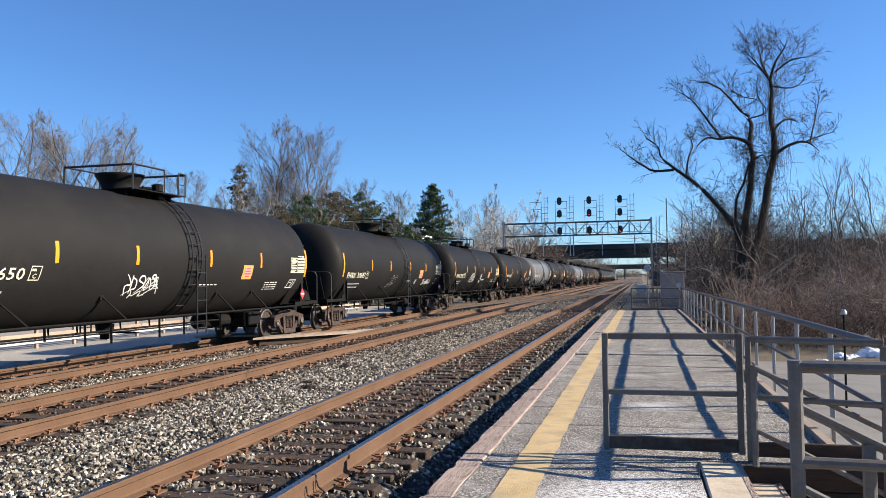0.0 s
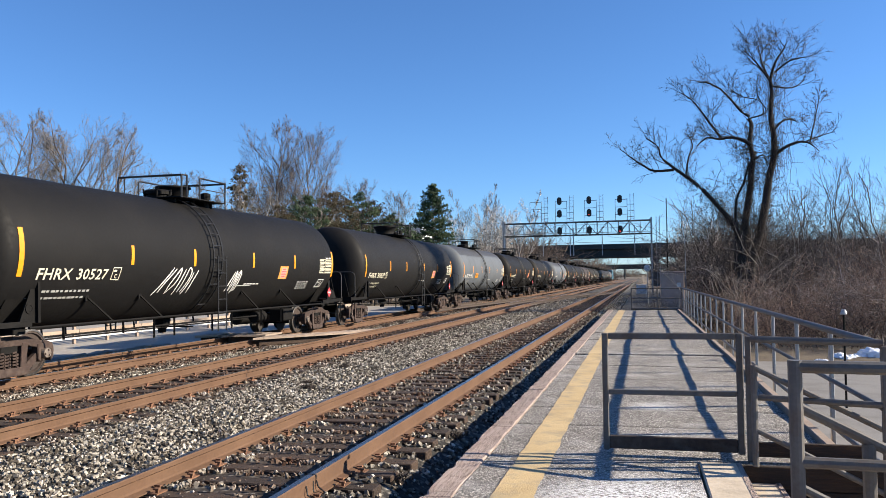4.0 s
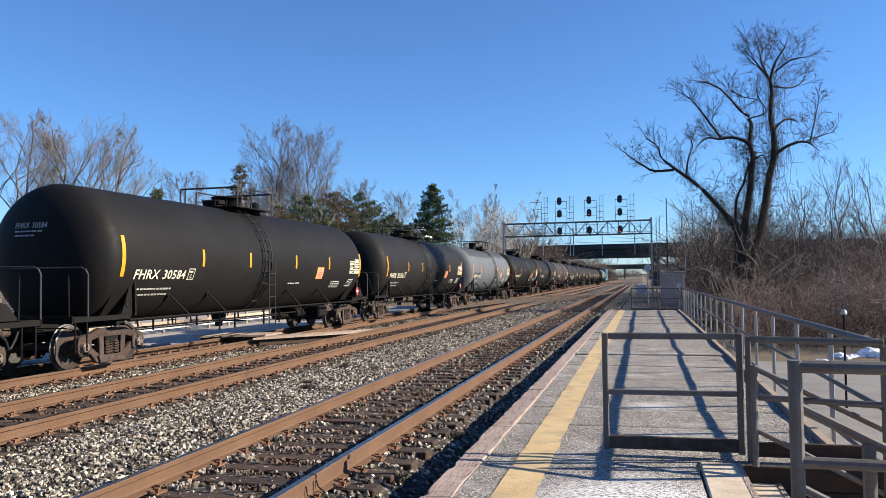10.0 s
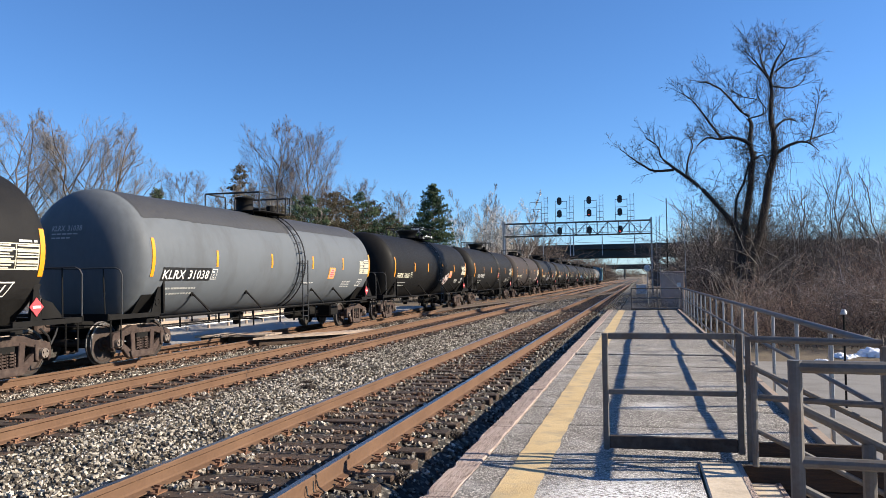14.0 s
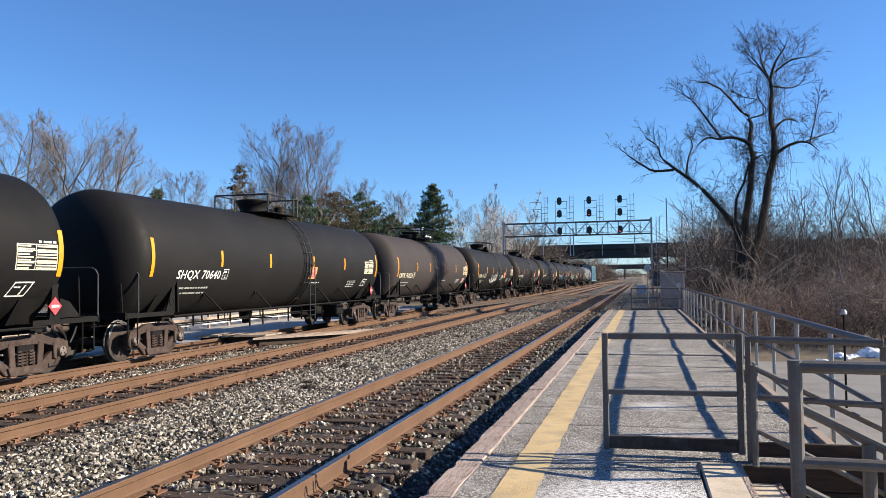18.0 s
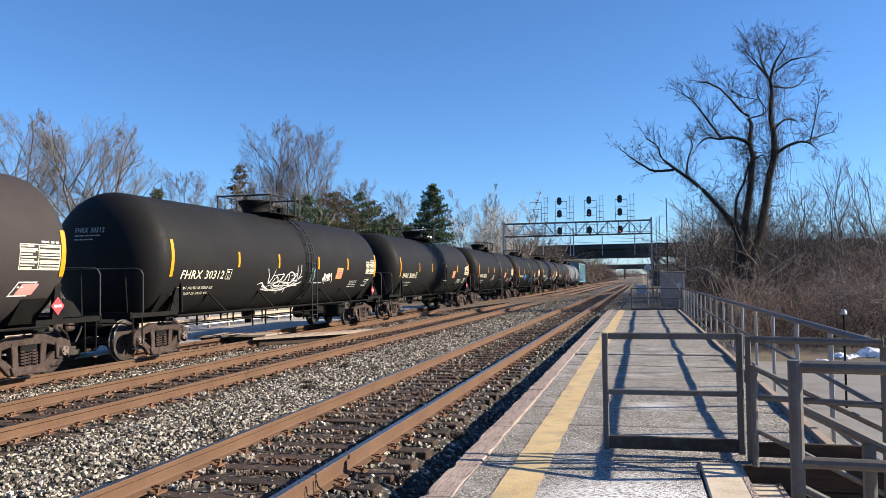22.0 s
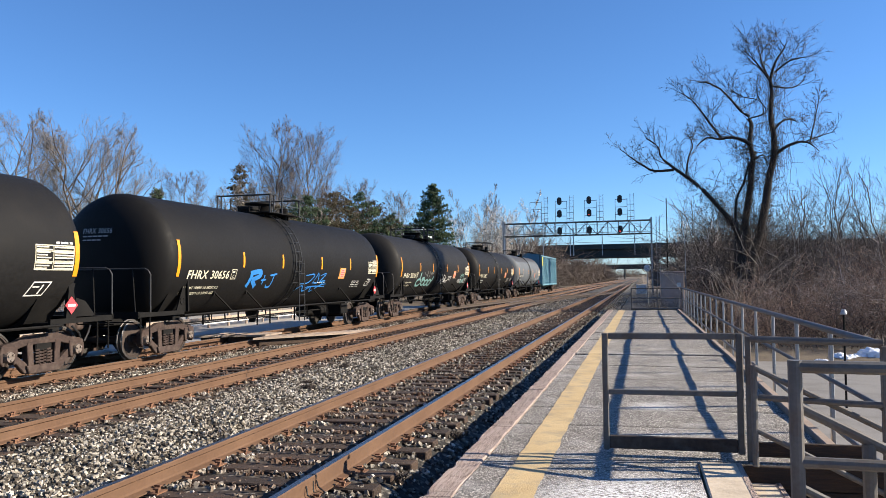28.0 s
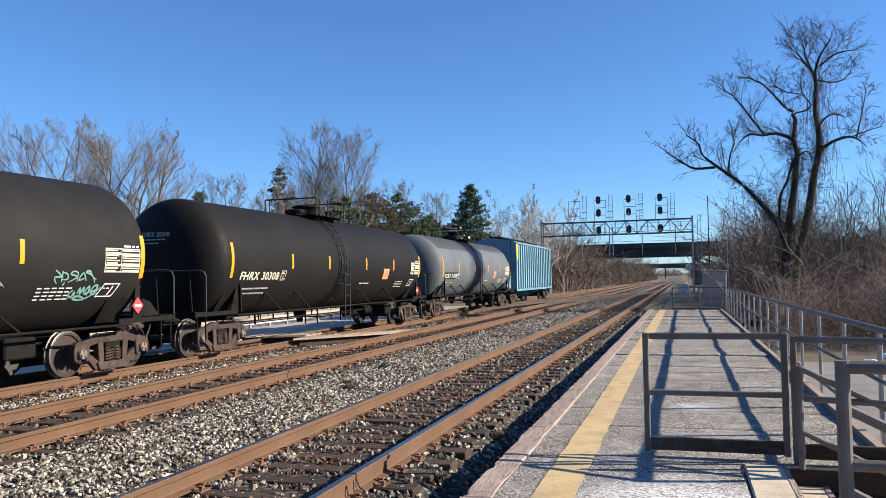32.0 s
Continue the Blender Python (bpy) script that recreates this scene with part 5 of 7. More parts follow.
def fences():
    f = thing("platform_fence", pose(0, 0, 0), "long grey painted steel railing along the platform", "fence")
    ys = [7.2 + 1.88 * i for i in range(18)]
    for y in ys:
        bm = B()
        box(bm, 1.895, 1.905 + 0.03, y - 0.035, y + 0.035, -0.42, 1.05, 0.006)
        part("post", bm, "galvanised" if y > 7.5 else "steel_paint", f)
    for z, w in ((1.06, 0.07), (0.54, 0.05), (0.06, 0.05)):
        tube_rail(f, (1.90, 7.2, z), (1.90, P_END - 0.4, z), w)
    e = thing("end_railing", pose(0, 0, 0), "grey steel railing across the far platform end", "fence")
    for x in (-0.52, 0.72, 1.9):
        flat_post(e, x, P_END - 0.25, -0.05, 1.08, 0.06, 0.06)
    for z in (1.06, 0.56, 0.05):
        tube_rail(e, (-0.52, P_END - 0.25, z), (1.9, P_END - 0.25, z), 0.06 if z > 0.1 else 0.10)
    # gate
    g = thing("platform_gate", pose(0, 0, 0), "closed grey steel tube gate across the platform", "gate")
    y = 7.66
    flat_post(g, -0.355, y, 0.02, 1.118, 0.055, 0.05)
    flat_post(g, 0.848, y, 0.02, 1.118, 0.06, 0.05)
    for z0, z1, n in ((1.060, 1.118, "top_bar"), (0.540, 0.588, "middle_bar"), (0.035, 0.155, "bottom_bar")):
        bm = B()
        box(bm, -0.325, 0.815, y - 0.022, y + 0.022, z0, z1, 0.006)
        part(n, bm, "gate_rust" if n == "bottom_bar" else "steel_paint", g)
    # stair guard, far side
    s = thing("stair_railing", pose(0, 0, 0), "grey steel railing on the far side of the stairs", "railing", "stair railings")
    yy = 7.38
    flat_post(s, 0.912, yy + 0.2, -0.02, 1.10, 0.05, 0.06)
    part("kick_board", box(B(), 0.945, 1.88, yy + 0.20, yy + 0.24, 0.02, 0.15, 0.006), "tie_wood", s)
    tube_rail(s, (0.93, yy + 0.15, 1.075), (1.92, 7.2, 1.07), 0.062)
    tube_rail(s, (0.93, yy + 0.15, 0.56), (1.92, 7.2, 0.56), 0.055)
    tube_post(s, 0.93, yy, -0.02, 0.86, 0.055)
    tube_rail(s, (0.93, yy, 0.84), (3.05, yy, -0.22), 0.055, name="handrail")
    tube_rail(s, (0.93, yy, 0.30), (3.05, yy, -0.76), 0.05)
    tube_post(s, 2.0, yy, -0.62, 0.31, 0.055)
    tube_post(s, 3.05, yy, -1.15, -0.22, 0.055)
    # stair guard, near side
    t = thing("stair_railing", pose(0, 0, 0), "grey steel railing on the near side of the stairs", "railing", "stair railings")
    y2 = 5.45
    bm = B()
    bar(bm, (0.935, y2, -0.04), (0.935, y2, 1.10), 0.088, None, 12)
    part("post", bm, "steel_paint", t)
    tube_rail(t, (0.935, y2, 1.06), (2.0, y2, 1.05), 0.085)
    tube_rail(t, (0.945, y2, 0.455), (2.0, y2, 0.445), 0.075)
    tube_post(t, 1.96, y2, -0.7, 1.05, 0.10)
    tube_post(t, 1.38, y2 + 0.12, -0.45, 0.56, 0.085)
    tube_rail(t, (0.96, y2 + 0.12, 0.79), (3.1, y2 + 0.12, -0.28), 0.07, name="handrail")
    tube_rail(t, (0.96, y2 + 0.12, 0.27), (3.1, y2 + 0.12, -0.80), 0.06)
    tube_post(t, 3.05, y2 + 0.12, -1.15, -0.26, 0.07)


def stairs():
    st = new("stairs")
    st.matrix_basis = pose(0, 0, 0)
    tagged(st, "pale concrete steps leading down from the platform", "stairs", kind="structure")
    bm = B()
    box(bm, 0.46, 0.80, 3.5, 7.375, -0.75, 0.004, 0.012)
    part("landing", bm, "tan_concrete", st)
    n = 7
    for i in range(n):
        bm = B()
        x = 0.806 + 0.32 * i
        box(bm, x, x + 0.314, 3.5, 7.375, -1.25, -0.16 * (i + 1), 0.010)
        part("step", bm, "tan_concrete", st)
    bm = B()
    for i in range(n + 1):
        x = 0.80 + 0.32 * i
        box(bm, x - 0.035 if i else x - 0.04, x + 0.004, 3.5, 7.375, -0.16 * i + 0.001, -0.16 * i + 0.007)
    part("nosing", bm, "edge_timber", st)


platform()
fences()
stairs()

# ---- right-hand lot, verge, snow, bollard lamp ----
bm = B()
box(bm, 2.5, 26, -25, 27.4, -1.4, -1.10)
tagged(part("parking_lot", bm, "asphalt_worn"), "cracked pale grey asphalt lot below the platform", "parking lot", kind="structure")
grid_sheet("verge", [1.78 + 0.085 * i for i in range(12)], [7.6 + 0.5 * i for i in range(70)],
           lambda x, y: -0.42 - (x - 1.8) * 0.80 + lump(x, y, 1.1, 0.06) + lump(x, y, 3.1, 0.03), "earth", "sloping verge of dry grass and leaf litter", "verge")


def tufts(name, label, zone, count, lo, hi, material, height, seed, spread=0.5, width=0.008):
    """Thin dry blades or stems, each a narrow bent strip of three sides."""
    r = np.random.default_rng(seed)
    vs, fs = [], []
    x0, x1, y0, y1 = zone
    for k in range(count):
        x, y = r.uniform(x0, x1), r.uniform(y0, y1)
        z = height(x, y) - 0.02
        h, a = r.uniform(lo, hi), r.uniform(0, 6.28)
        dx, dy = math.cos(a) * spread * h, math.sin(a) * spread * h
        w = width * (0.7 + 0.6 * r.random())
        b = len(vs)
        for f, k2 in ((0, 1.0), (0.5, 0.8), (1.0, 0.15)):
            for j in range(3):
                g = 2.094 * j
                vs.append((x + dx * f * f + math.cos(g) * w * k2, y + dy * f * f + math.sin(g) * w * k2, z + h * f * (1 - 0.15 * f)))
        for lv in (0, 3):
            for j in range(3):
                i2 = (j + 1) % 3
                fs.append((b + lv + j, b + lv + i2, b + lv + 3 + i2, b + lv + 3 + j))
    return tagged(new(name, heap(name, vs, fs, material)), label, "grass", kind="stuff")


VERGE = lambda x, y: -0.42 - (x - 1.8) * 0.80
tufts("dry_grass", "dry straw-coloured grass on the verge by the railing", (1.85, 2.75, 7.8, 30), 3600, 0.05, 0.18, "dry_grass", VERGE, 3, 0.6, 0.006)


def snow_heap(x, y, rx, ry, h, seed, turn):
    bm = B()
    bmesh.ops.create_icosphere(bm, subdivisions=5, radius=1.0)
    off = Vector((seed, 0, 0))
    for v in bm.verts:
        d = noise.noise(v.co * 1.6 + off) * 0.35 + noise.noise(v.co * 5 + off) * 0.22
        c = noise.noise(v.co * 13 + off) * 0.10
        v.co = Vector((v.co.x * rx * (1 + d), v.co.y * ry * (1 + d), max(-0.02, v.co.z * h * (1 + d * 1.8 + c * 2))))
    ob = part("snow_heap", bm, "snow", None, "", True, pose(x, y, -1.10, 0, 0, turn))
    tagged(ob, "old ploughed heap of grainy white snow on the lot", "snow", "snow heaps")


snow_heap(7.6, 28.0, 1.15, 0.5, 0.30, 5, 4)
snow_heap(6.25, 27.6, 0.45, 0.3, 0.20, 9, 20)
snow_heap(5.4, 26.9, 0.22, 0.16, 0.09, 14, 0)
lamp = thing("bollard_lamp", pose(4.02, 17.8, -1.12), "slim dark pole lamp with a small pale hood", "lamp")
bm = B()
bar(bm, (0, 0, 0), (0, 0, 1.96), 0.045, None, 8)
part("pole", bm, "dark_steel", lamp)
bm = B()
lathe(bm, [(1.93, 0.062), (1.95, 0.066), (2.03, 0.045), (2.035, 0.02)], "Z", 12)
part("hood", bm, "galvanised", lamp)

# ---- signals, cabinets, bridges ----
def lattice(bm, x0, x1, y, z0, z1, bays, w):
    dx = (x1 - x0) / bays
    for i in range(bays):
        a, b = x0 + dx * i, x0 + dx * (i + 1)
        bar(bm, (a, y, z0 if i % 2 else z1), (b, y, z1 if i % 2 else z0), w)
        bar(bm, (a, y, z0), (a, y, z1), w)


def gantry():
    g = thing("signal_gantry", pose(0, 0, 0), "galvanised lattice signal bridge spanning the tracks", "signal gantry")
    y0, y1, xl, xr, zb, zt = 97.5, 98.7, -16.7, 1.25, 6.85, 8.45
    for z in (zb, zt):
        for y in (y0, y1):
            bm = B()
            bar(bm, (xl, y, z), (xr, y, z), 0.12)
            part("chord", bm, "steel_paint", g)
    for y in (y0, y1):
        bm = B()
        lattice(bm, xl, xr, y, zb, zt, 14, 0.055)
        part("lattice", bm, "steel_paint", g)
    bm = B()
    for i in range(28):
        x = xl + (xr - xl) * i / 27
        bar(bm, (x, y0 - 0.6, zb + 0.25), (x, y0 - 0.6, zb + 1.2), 0.03)
    for z in (zb + 0.75, zb + 1.2):
        bar(bm, (xl, y0 - 0.6, z), (xr, y0 - 0.6, z), 0.035)
    box(bm, xl, xr, y0 - 0.65, y0 - 0.05, zb + 0.2, zb + 0.24)
    part("catwalk", bm, "galvanised", g)
    for x in (xl, xr):
        for y in (y0, y1):
            bm = B()
            bar(bm, (x, y, -0.7), (x, y, zt + 0.3), 0.19)
            part("leg", bm, "galvanised", g)
        bm = B()
        for i in range(7):
            z = -0.4 + i * 1.1
            bar(bm, (x, y0, z), (x, y1, z + 1.1), 0.06)
        part("leg_brace", bm, "galvanised", g)
    bm = B()
    for y in (97.2,):
        for dx in (0.55, 0.95):
            bar(bm, (xr + dx, y, -0.4), (xr + dx, y, 8.9), 0.05)
        for i in range(30):
            bar(bm, (xr + 0.55, y, 0.0 + 0.3 * i), (xr + 0.95, y, 0.3 * i), 0.035)
    part("ladder", bm, "galvanised", g)
    for x in (-11.7, -8.4, -8.0, -4.55, -0.72):
        bm = B()
        bar(bm, (x, y0 - 0.2, 4.3), (x, y0 - 0.2, zb + 0.9), 0.10)
        part("dropper", bm, "galvanised", g)
    for k, x in enumerate((-12.7, -9.58, -6.01, -2.37)):
        bm = B()
        for dx in (-0.55, 0.85):
            bar(bm, (x + dx, y0 - 0.3, zt), (x + dx, y0 - 0.3, 11.1), 0.06)
        for z in (9.2, 10.1, 11.0):
            bar(bm, (x - 0.55, y0 - 0.3, z), (x + 0.85, y0 - 0.3, z), 0.06)
        for dx in (1.2, 1.65):
            bar(bm, (x + dx, y0 - 0.3, zb + 1.4), (x + dx, y0 - 0.3, 11.7), 0.05)
        for i in range(9):
            bar(bm, (x + 1.2, y0 - 0.3, 8.6 + 0.36 * i), (x + 1.65, y0 - 0.3, 8.6 + 0.36 * i), 0.035)
        for z in (8.9, 9.6, 10.3):
            bar(bm, (x + 0.85, y0 - 0.3, z), (x + 1.65, y0 - 0.3, z), 0.05)
        part("signal_cage", bm, "galvanised", g)
        if k == 0:
            continue
        for z, lit in ((11.0, False), (9.45, k == 2), (7.35, k == 3)):
            bm = B()
            n = 20
            ring = [(0.29 * math.cos(2 * math.pi * i / n) * (1.0), 0.29 * math.sin(2 * math.pi * i / n) + (0.18 if math.sin(2 * math.pi * i / n) > 0 else -0.18)) for i in range(n)]
            a = [bm.verts.new((x + u, y0 - 0.95, z + v)) for u, v in ring]
            b = [bm.verts.new((x + u, y0 - 0.90, z + v)) for u, v in ring]
            for i in range(n):
                j = (i + 1) % n
                bm.faces.new((a[i], a[j], b[j], b[i]))
            bm.faces.new(a)
            bm.faces.new(list(reversed(b)))
            lathe(bm, [(y0 - 0.90, 0.25), (y0 - 0.5, 0.22)], "Y", 10, (x, 0, z))
            bmesh.ops.recalc_face_normals(bm, faces=bm.faces)
            sg = part("signal_head", bm, "signal_black", g, "black oval signal target")
            for dz in (0.25, 0.0, -0.25):
                bm = B()
                lathe(bm, [(y0 - 1.25, 0.095), (y0 - 0.951, 0.10)], "Y", 10, (x, 0, z + dz))
                part("lens_hood", bm, "signal_black", sg)
            if lit:
                bm = B()
                lathe(bm, [(y0 - 1.275, 0.045), (y0 - 1.255, 0.05)], "Y", 10, (x, 0, z - 0.25))
                part("lamp_lens", bm, "signal_red", sg, "lit red lens")


def cabinet(x, y, w, d, h, label, z=-0.7, paint="cabinet_grey"):
    c = thing("signal_cabinet", pose(x, y, z), label, "cabinet", "trackside cabinets")
    bm = B()
    box(bm, -w / 2, w / 2, -d / 2, d / 2, 0.1, h, 0.02)
    part("body", bm, paint, c)
    bm = B()
    box(bm, -w / 2 - 0.05, w / 2 + 0.05, -d / 2 - 0.05, d / 2 + 0.05, h + 0.002, h + 0.08, 0.02)
    part("roof", bm, paint, c)
    bm = B()
    box(bm, -w / 2 + 0.06, w / 2 - 0.06, -d / 2 - 0.02, -d / 2 - 0.003, 0.2, h - 0.1, 0.005)
    dr = part("door", bm, paint, c)
    bm = B()
    box(bm, w * 0.18, w * 0.18 + 0.2, -d / 2 - 0.027, -d / 2 - 0.022, h - 0.75, h - 0.52)
    part("notice", bm, "white_paint", dr)
    bm = B()
    box(bm, -w / 2 - 0.1, w / 2 + 0.1, -d / 2 - 0.1, d / 2 + 0.1, -0.3, 0.1)
    part("plinth", bm, "concrete", c)


gantry()
cabinet(1.60, 44.6, 1.22, 0.9, 2.52, "grey steel signal cabinet with a small white notice")
cabinet(-0.05, 95.0, 1.15, 0.7, 1.35, "low pale steel cabinet at the gantry foot", paint="house_white")

p = thing("disc_sign", pose(0.42, 60, -0.7), "pale round sign on a thin pole", "sign")
bm = B()
bar(bm, (0, 0, 0), (0, 0, 2.9), 0.07, None, 8)
part("pole", bm, "galvanised", p)
bm = B()
lathe(bm, [(-0.06, 0.24), (-0.05, 0.25), (-0.04, 0.24)], "Y", 20, (0, 0, 2.98))
part("disc", bm, "house_white", p)
for x, y, z0, z1, w, lab in ((1.93, 62, -0.7, 7.6, 0.10, "thin tall grey mast beside the tracks"), (2.35, 45.4, -0.7, 3.8, 0.06, "slender pale steel pole by the cabinet")):
    m = thing("mast", pose(x, y, 0), lab, "pole")
    bm = B()
    bar(bm, (0, 0, z0), (0, 0, z1 * 0.6), w, None, 8)
    part("lower_tube", bm, "dark_steel" if y > 50 else "galvanised", m)
    bm = B()
    bar(bm, (0, 0, z1 * 0.6), (0, 0, z1), w * 0.6, None, 8)
    part("upper_tube", bm, "dark_steel" if y > 50 else "galvanised", m)


def bridge(name, y, z0, z1, x0, x1, piers, label, depth=12.0, girders=5):
    b = thing(name, pose(0, y, 0), label, "bridge")
    for i in range(girders):
        yy = depth * i / (girders - 1)
        bm = B()
        box(bm, x0, x1, yy - 0.03, yy + 0.03, z0, z0 + (z1 - z0) * 0.62)
        for z in (z0, z0 + (z1 - z0) * 0.62):
            box(bm, x0, x1, yy - 0.28, yy + 0.28, z - 0.05, z + 0.05)
        x = x0
        while x < x1:
            box(bm, x - 0.02, x + 0.02, yy - 0.22, yy + 0.22, z0 + 0.06, z0 + (z1 - z0) * 0.62 - 0.06)
            x += 4.0
        part("girder", bm, "bridge_green", b)
    bm = B()
    box(bm, x0, x1, -1.2, depth + 1.2, z0 + (z1 - z0) * 0.62 + 0.06, z0 + (z1 - z0) * 0.62 + 0.45)
    part("deck", bm, "bridge_green", b)
    for yy in (-1.2, depth + 0.9):
        bm = B()
        box(bm, x0, x1, yy, yy + 0.3, z0 + (z1 - z0) * 0.62 + 0.45, z1)
        part("parapet", bm, "bridge_green", b)
        bm = B()
        x = x0
        while x < x1:
            bar(bm, (x, yy + 0.15, z1), (x, yy + 0.15, z1 + 0.6), 0.07)
            x += 2.5
        bar(bm, (x0, yy + 0.15, z1 + 0.6), (x1, yy + 0.15, z1 + 0.6), 0.08)
        part("handrail", bm, "galvanised", b)
    for px0, px1 in piers:
        for yy in (0.8, depth / 2, depth - 0.8):
            bm = B()
            box(bm, px0, px1, yy - 0.6, yy + 0.6, -0.9, z0 - 0.9, 0.05)
            part("pier", bm, "pier_shaded", b)
        bm = B()
        box(bm, px0 - 0.2, px1 + 0.2, -0.6, depth + 0.6, z0 - 0.9, z0 - 0.05, 0.05)
        part("pier_cap", bm, "pier_shaded", b)


bridge("road_bridge", 215, 6.95, 10.4, -75, 70, ((-24.2, -22.9), (2.6, 4.6)), "dark green steel girder road bridge over the tracks")
bridge("far_bridge", 690, 8.4, 12.2, -90, 60, ((-30, -28), (-14.6, -13.6), (6, 8)), "distant pale road bridge across the line")

# ---- left-hand lot, kerbs, fence, crossing boards ----
bm = B()
box(bm, -60, -16.0, 4, 75, -1.4, -0.95)
tagged(part("road", bm, "asphalt_lot"), "sunlit grey asphalt road beyond the tracks", "road", kind="structure")
kerbs = [(-14.25 + random.uniform(-0.08, 0.08), 15.4 + 0.72 * i + random.uniform(-0.05, 0.05)) for i in range(9)]
for x, y in kerbs:
    bm = B()
    box(bm, -0.17, 0.17, -0.32, 0.32, -0.12, 0.14, 0.03)
    for v in bm.verts:
        v.co += Vector((0.03, 0.03, 0.02)) * noise.noise(v.co * 4 + Vector((x, y, 0)))
    tagged(part("kerb_block", bm, "concrete", None, "", False, pose(x, y, -0.34, random.uniform(-5, 5), random.uniform(-6, 6), random.uniform(-7, 7))),
           "broken pale concrete kerb block beside the far track", "kerb", "kerb blocks")
lf = thing("roadside_fence", pose(0, 0, 0), "low pale board fence with brown posts along the road", "fence")
for i in range(24):
    bm = B()
    box(bm, -24.06, -23.94, 14 + 2.2 * i - 0.07, 14 + 2.2 * i + 0.07, -1.2, 0.12 + random.uniform(-0.03, 0.03), 0.01)
    part("post", bm, "rotten_plank", lf)
for z, h, mat in ((-0.70, 0.035, "house_white"), (-0.42, 0.09, "rotten_plank"), (-0.10, 0.07, "house_white")):
    for i in range(12):
        bm = B()
        box(bm, -23.93, -23.88, 12 + 4.4 * i + 0.01, 12 + 4.4 * i + 4.39, z - h, z + h, 0.008)
        for v in bm.verts:
            v.co.z += 0.02 * noise.noise((v.co.y * 0.4, z, 7))
        part("board", bm, mat, lf)
cb = thing("crossing_boards", pose(0, 0, 0), "bleached timber crossing boards laid between the tracks", "crossing")
for x0, x1, n, ya, yb, deep in ((-13.75, -13.2, 3, 22.3, 22.6, 1.3), (-12.97, -11.70, 7, 22.6, 23.1, 1.2), (-11.36, -8.90, 12, 21.6, 25.1, 1.2)):
    w = (x1 - x0) / n
    for i in range(n):
        y = ya + (yb - ya) * i / n
        bm = B()
        box(bm, x0 + w * i + 0.004, x0 + w * (i + 1) - 0.004, y, y + deep, -0.105, -0.045 + random.uniform(-0.004, 0.004))
        for v in bm.verts:
            v.co.y += (yb - ya) / (x1 - x0) * (v.co.x - x0 - w * i)
        part("plank", bm, "rotten_plank", cb)
    for off in (0.35, deep - 0.35):
        bm = B()
        box(bm, x0 + 0.05, x1 - 0.05, ya + off - 0.1, ya + off + 0.1, -0.30, -0.107)
        for v in bm.verts:
            v.co.y += (yb - ya) / (x1 - x0) * (v.co.x - x0)
        part("bearer", bm, "tie_wood", cb)


def vehicle(name, label, material, length, height, z):
    """A small road vehicle: lower body, cabin with windows, four wheels. Its nose points along x."""
    v = thing(name, pose(-70, 219, z), label, "car", "road traffic")
    h = length / 2
    low = B()
    prism_y = [(-h, 0.30), (h, 0.30), (h, 0.72), (h * 0.55, 0.86), (-h, 0.90)]
    a = [low.verts.new((x, -0.88, q)) for x, q in prism_y]
    b = [low.verts.new((x, 0.88, q)) for x, q in prism_y]
    for i in range(5):
        j = (i + 1) % 5
        low.faces.new((a[i], a[j], b[j], b[i]))
    low.faces.new(list(reversed(a)))
    low.faces.new(b)
    bmesh.ops.recalc_face_normals(low, faces=low.faces)
    part("body", low, material, v)
    cab = [(-h * 0.9 if name == "van" else -h * 0.55, 0.87), (h * 0.5, 0.87), (h * 0.18, height), (-h * 0.85 if name == "van" else -h * 0.4, height)]
    for s, nm, mat in ((0.80, "cabin", material), (0.806, "window", "window_dark")):
        bm = B()
        k = 1.0 if nm == "cabin" else 0.82
        cx, cz = sum(x for x, q in cab) / 4, sum(q for x, q in cab) / 4
        a = [bm.verts.new((cx + (x - cx) * k, -s, cz + (q - cz) * (1 if nm == "cabin" else 0.7))) for x, q in cab]
        b = [bm.verts.new((cx + (x - cx) * k, s, cz + (q - cz) * (1 if nm == "cabin" else 0.7))) for x, q in cab]
        for i in range(4):
            j = (i + 1) % 4
            bm.faces.new((a[i], a[j], b[j], b[i]))
        bm.faces.new(list(reversed(a)))
        bm.faces.new(b)
        bmesh.ops.recalc_face_normals(bm, faces=bm.faces)
        part(nm, bm, mat, v)
    for x in (-h * 0.62, h * 0.62):
        for y in (-0.8, 0.8):
            part("wheel", lathe(B(), [(y - 0.1, 0.2), (y - 0.1, 0.32), (y + 0.1, 0.32), (y + 0.1, 0.2)], "Y", 12, (x, 0, 0.33)), "signal_black", v)
    return v


ROAD_Z = 6.95 + 3.45 * 0.62 + 0.45
# vehicle, seconds and x at which it is seen on the bridge
TRAFFIC = [(vehicle("car", "small dark saloon car on the bridge", "tank_soot", 4.4, 1.5, ROAD_Z), 2.0, -9.6),
           (vehicle("car", "dark hatchback driving over the bridge", "black_paint", 4.2, 1.55, ROAD_Z), 3.0, -6.2),
           (vehicle("van", "white van driving over the bridge", "house_white", 4.9, 1.9, ROAD_Z), 6.0, -24.0),
           (vehicle("car", "dark pickup-sized car on the bridge", "tank_soot", 5.0, 1.7, ROAD_Z), 6.0, -18.0)]


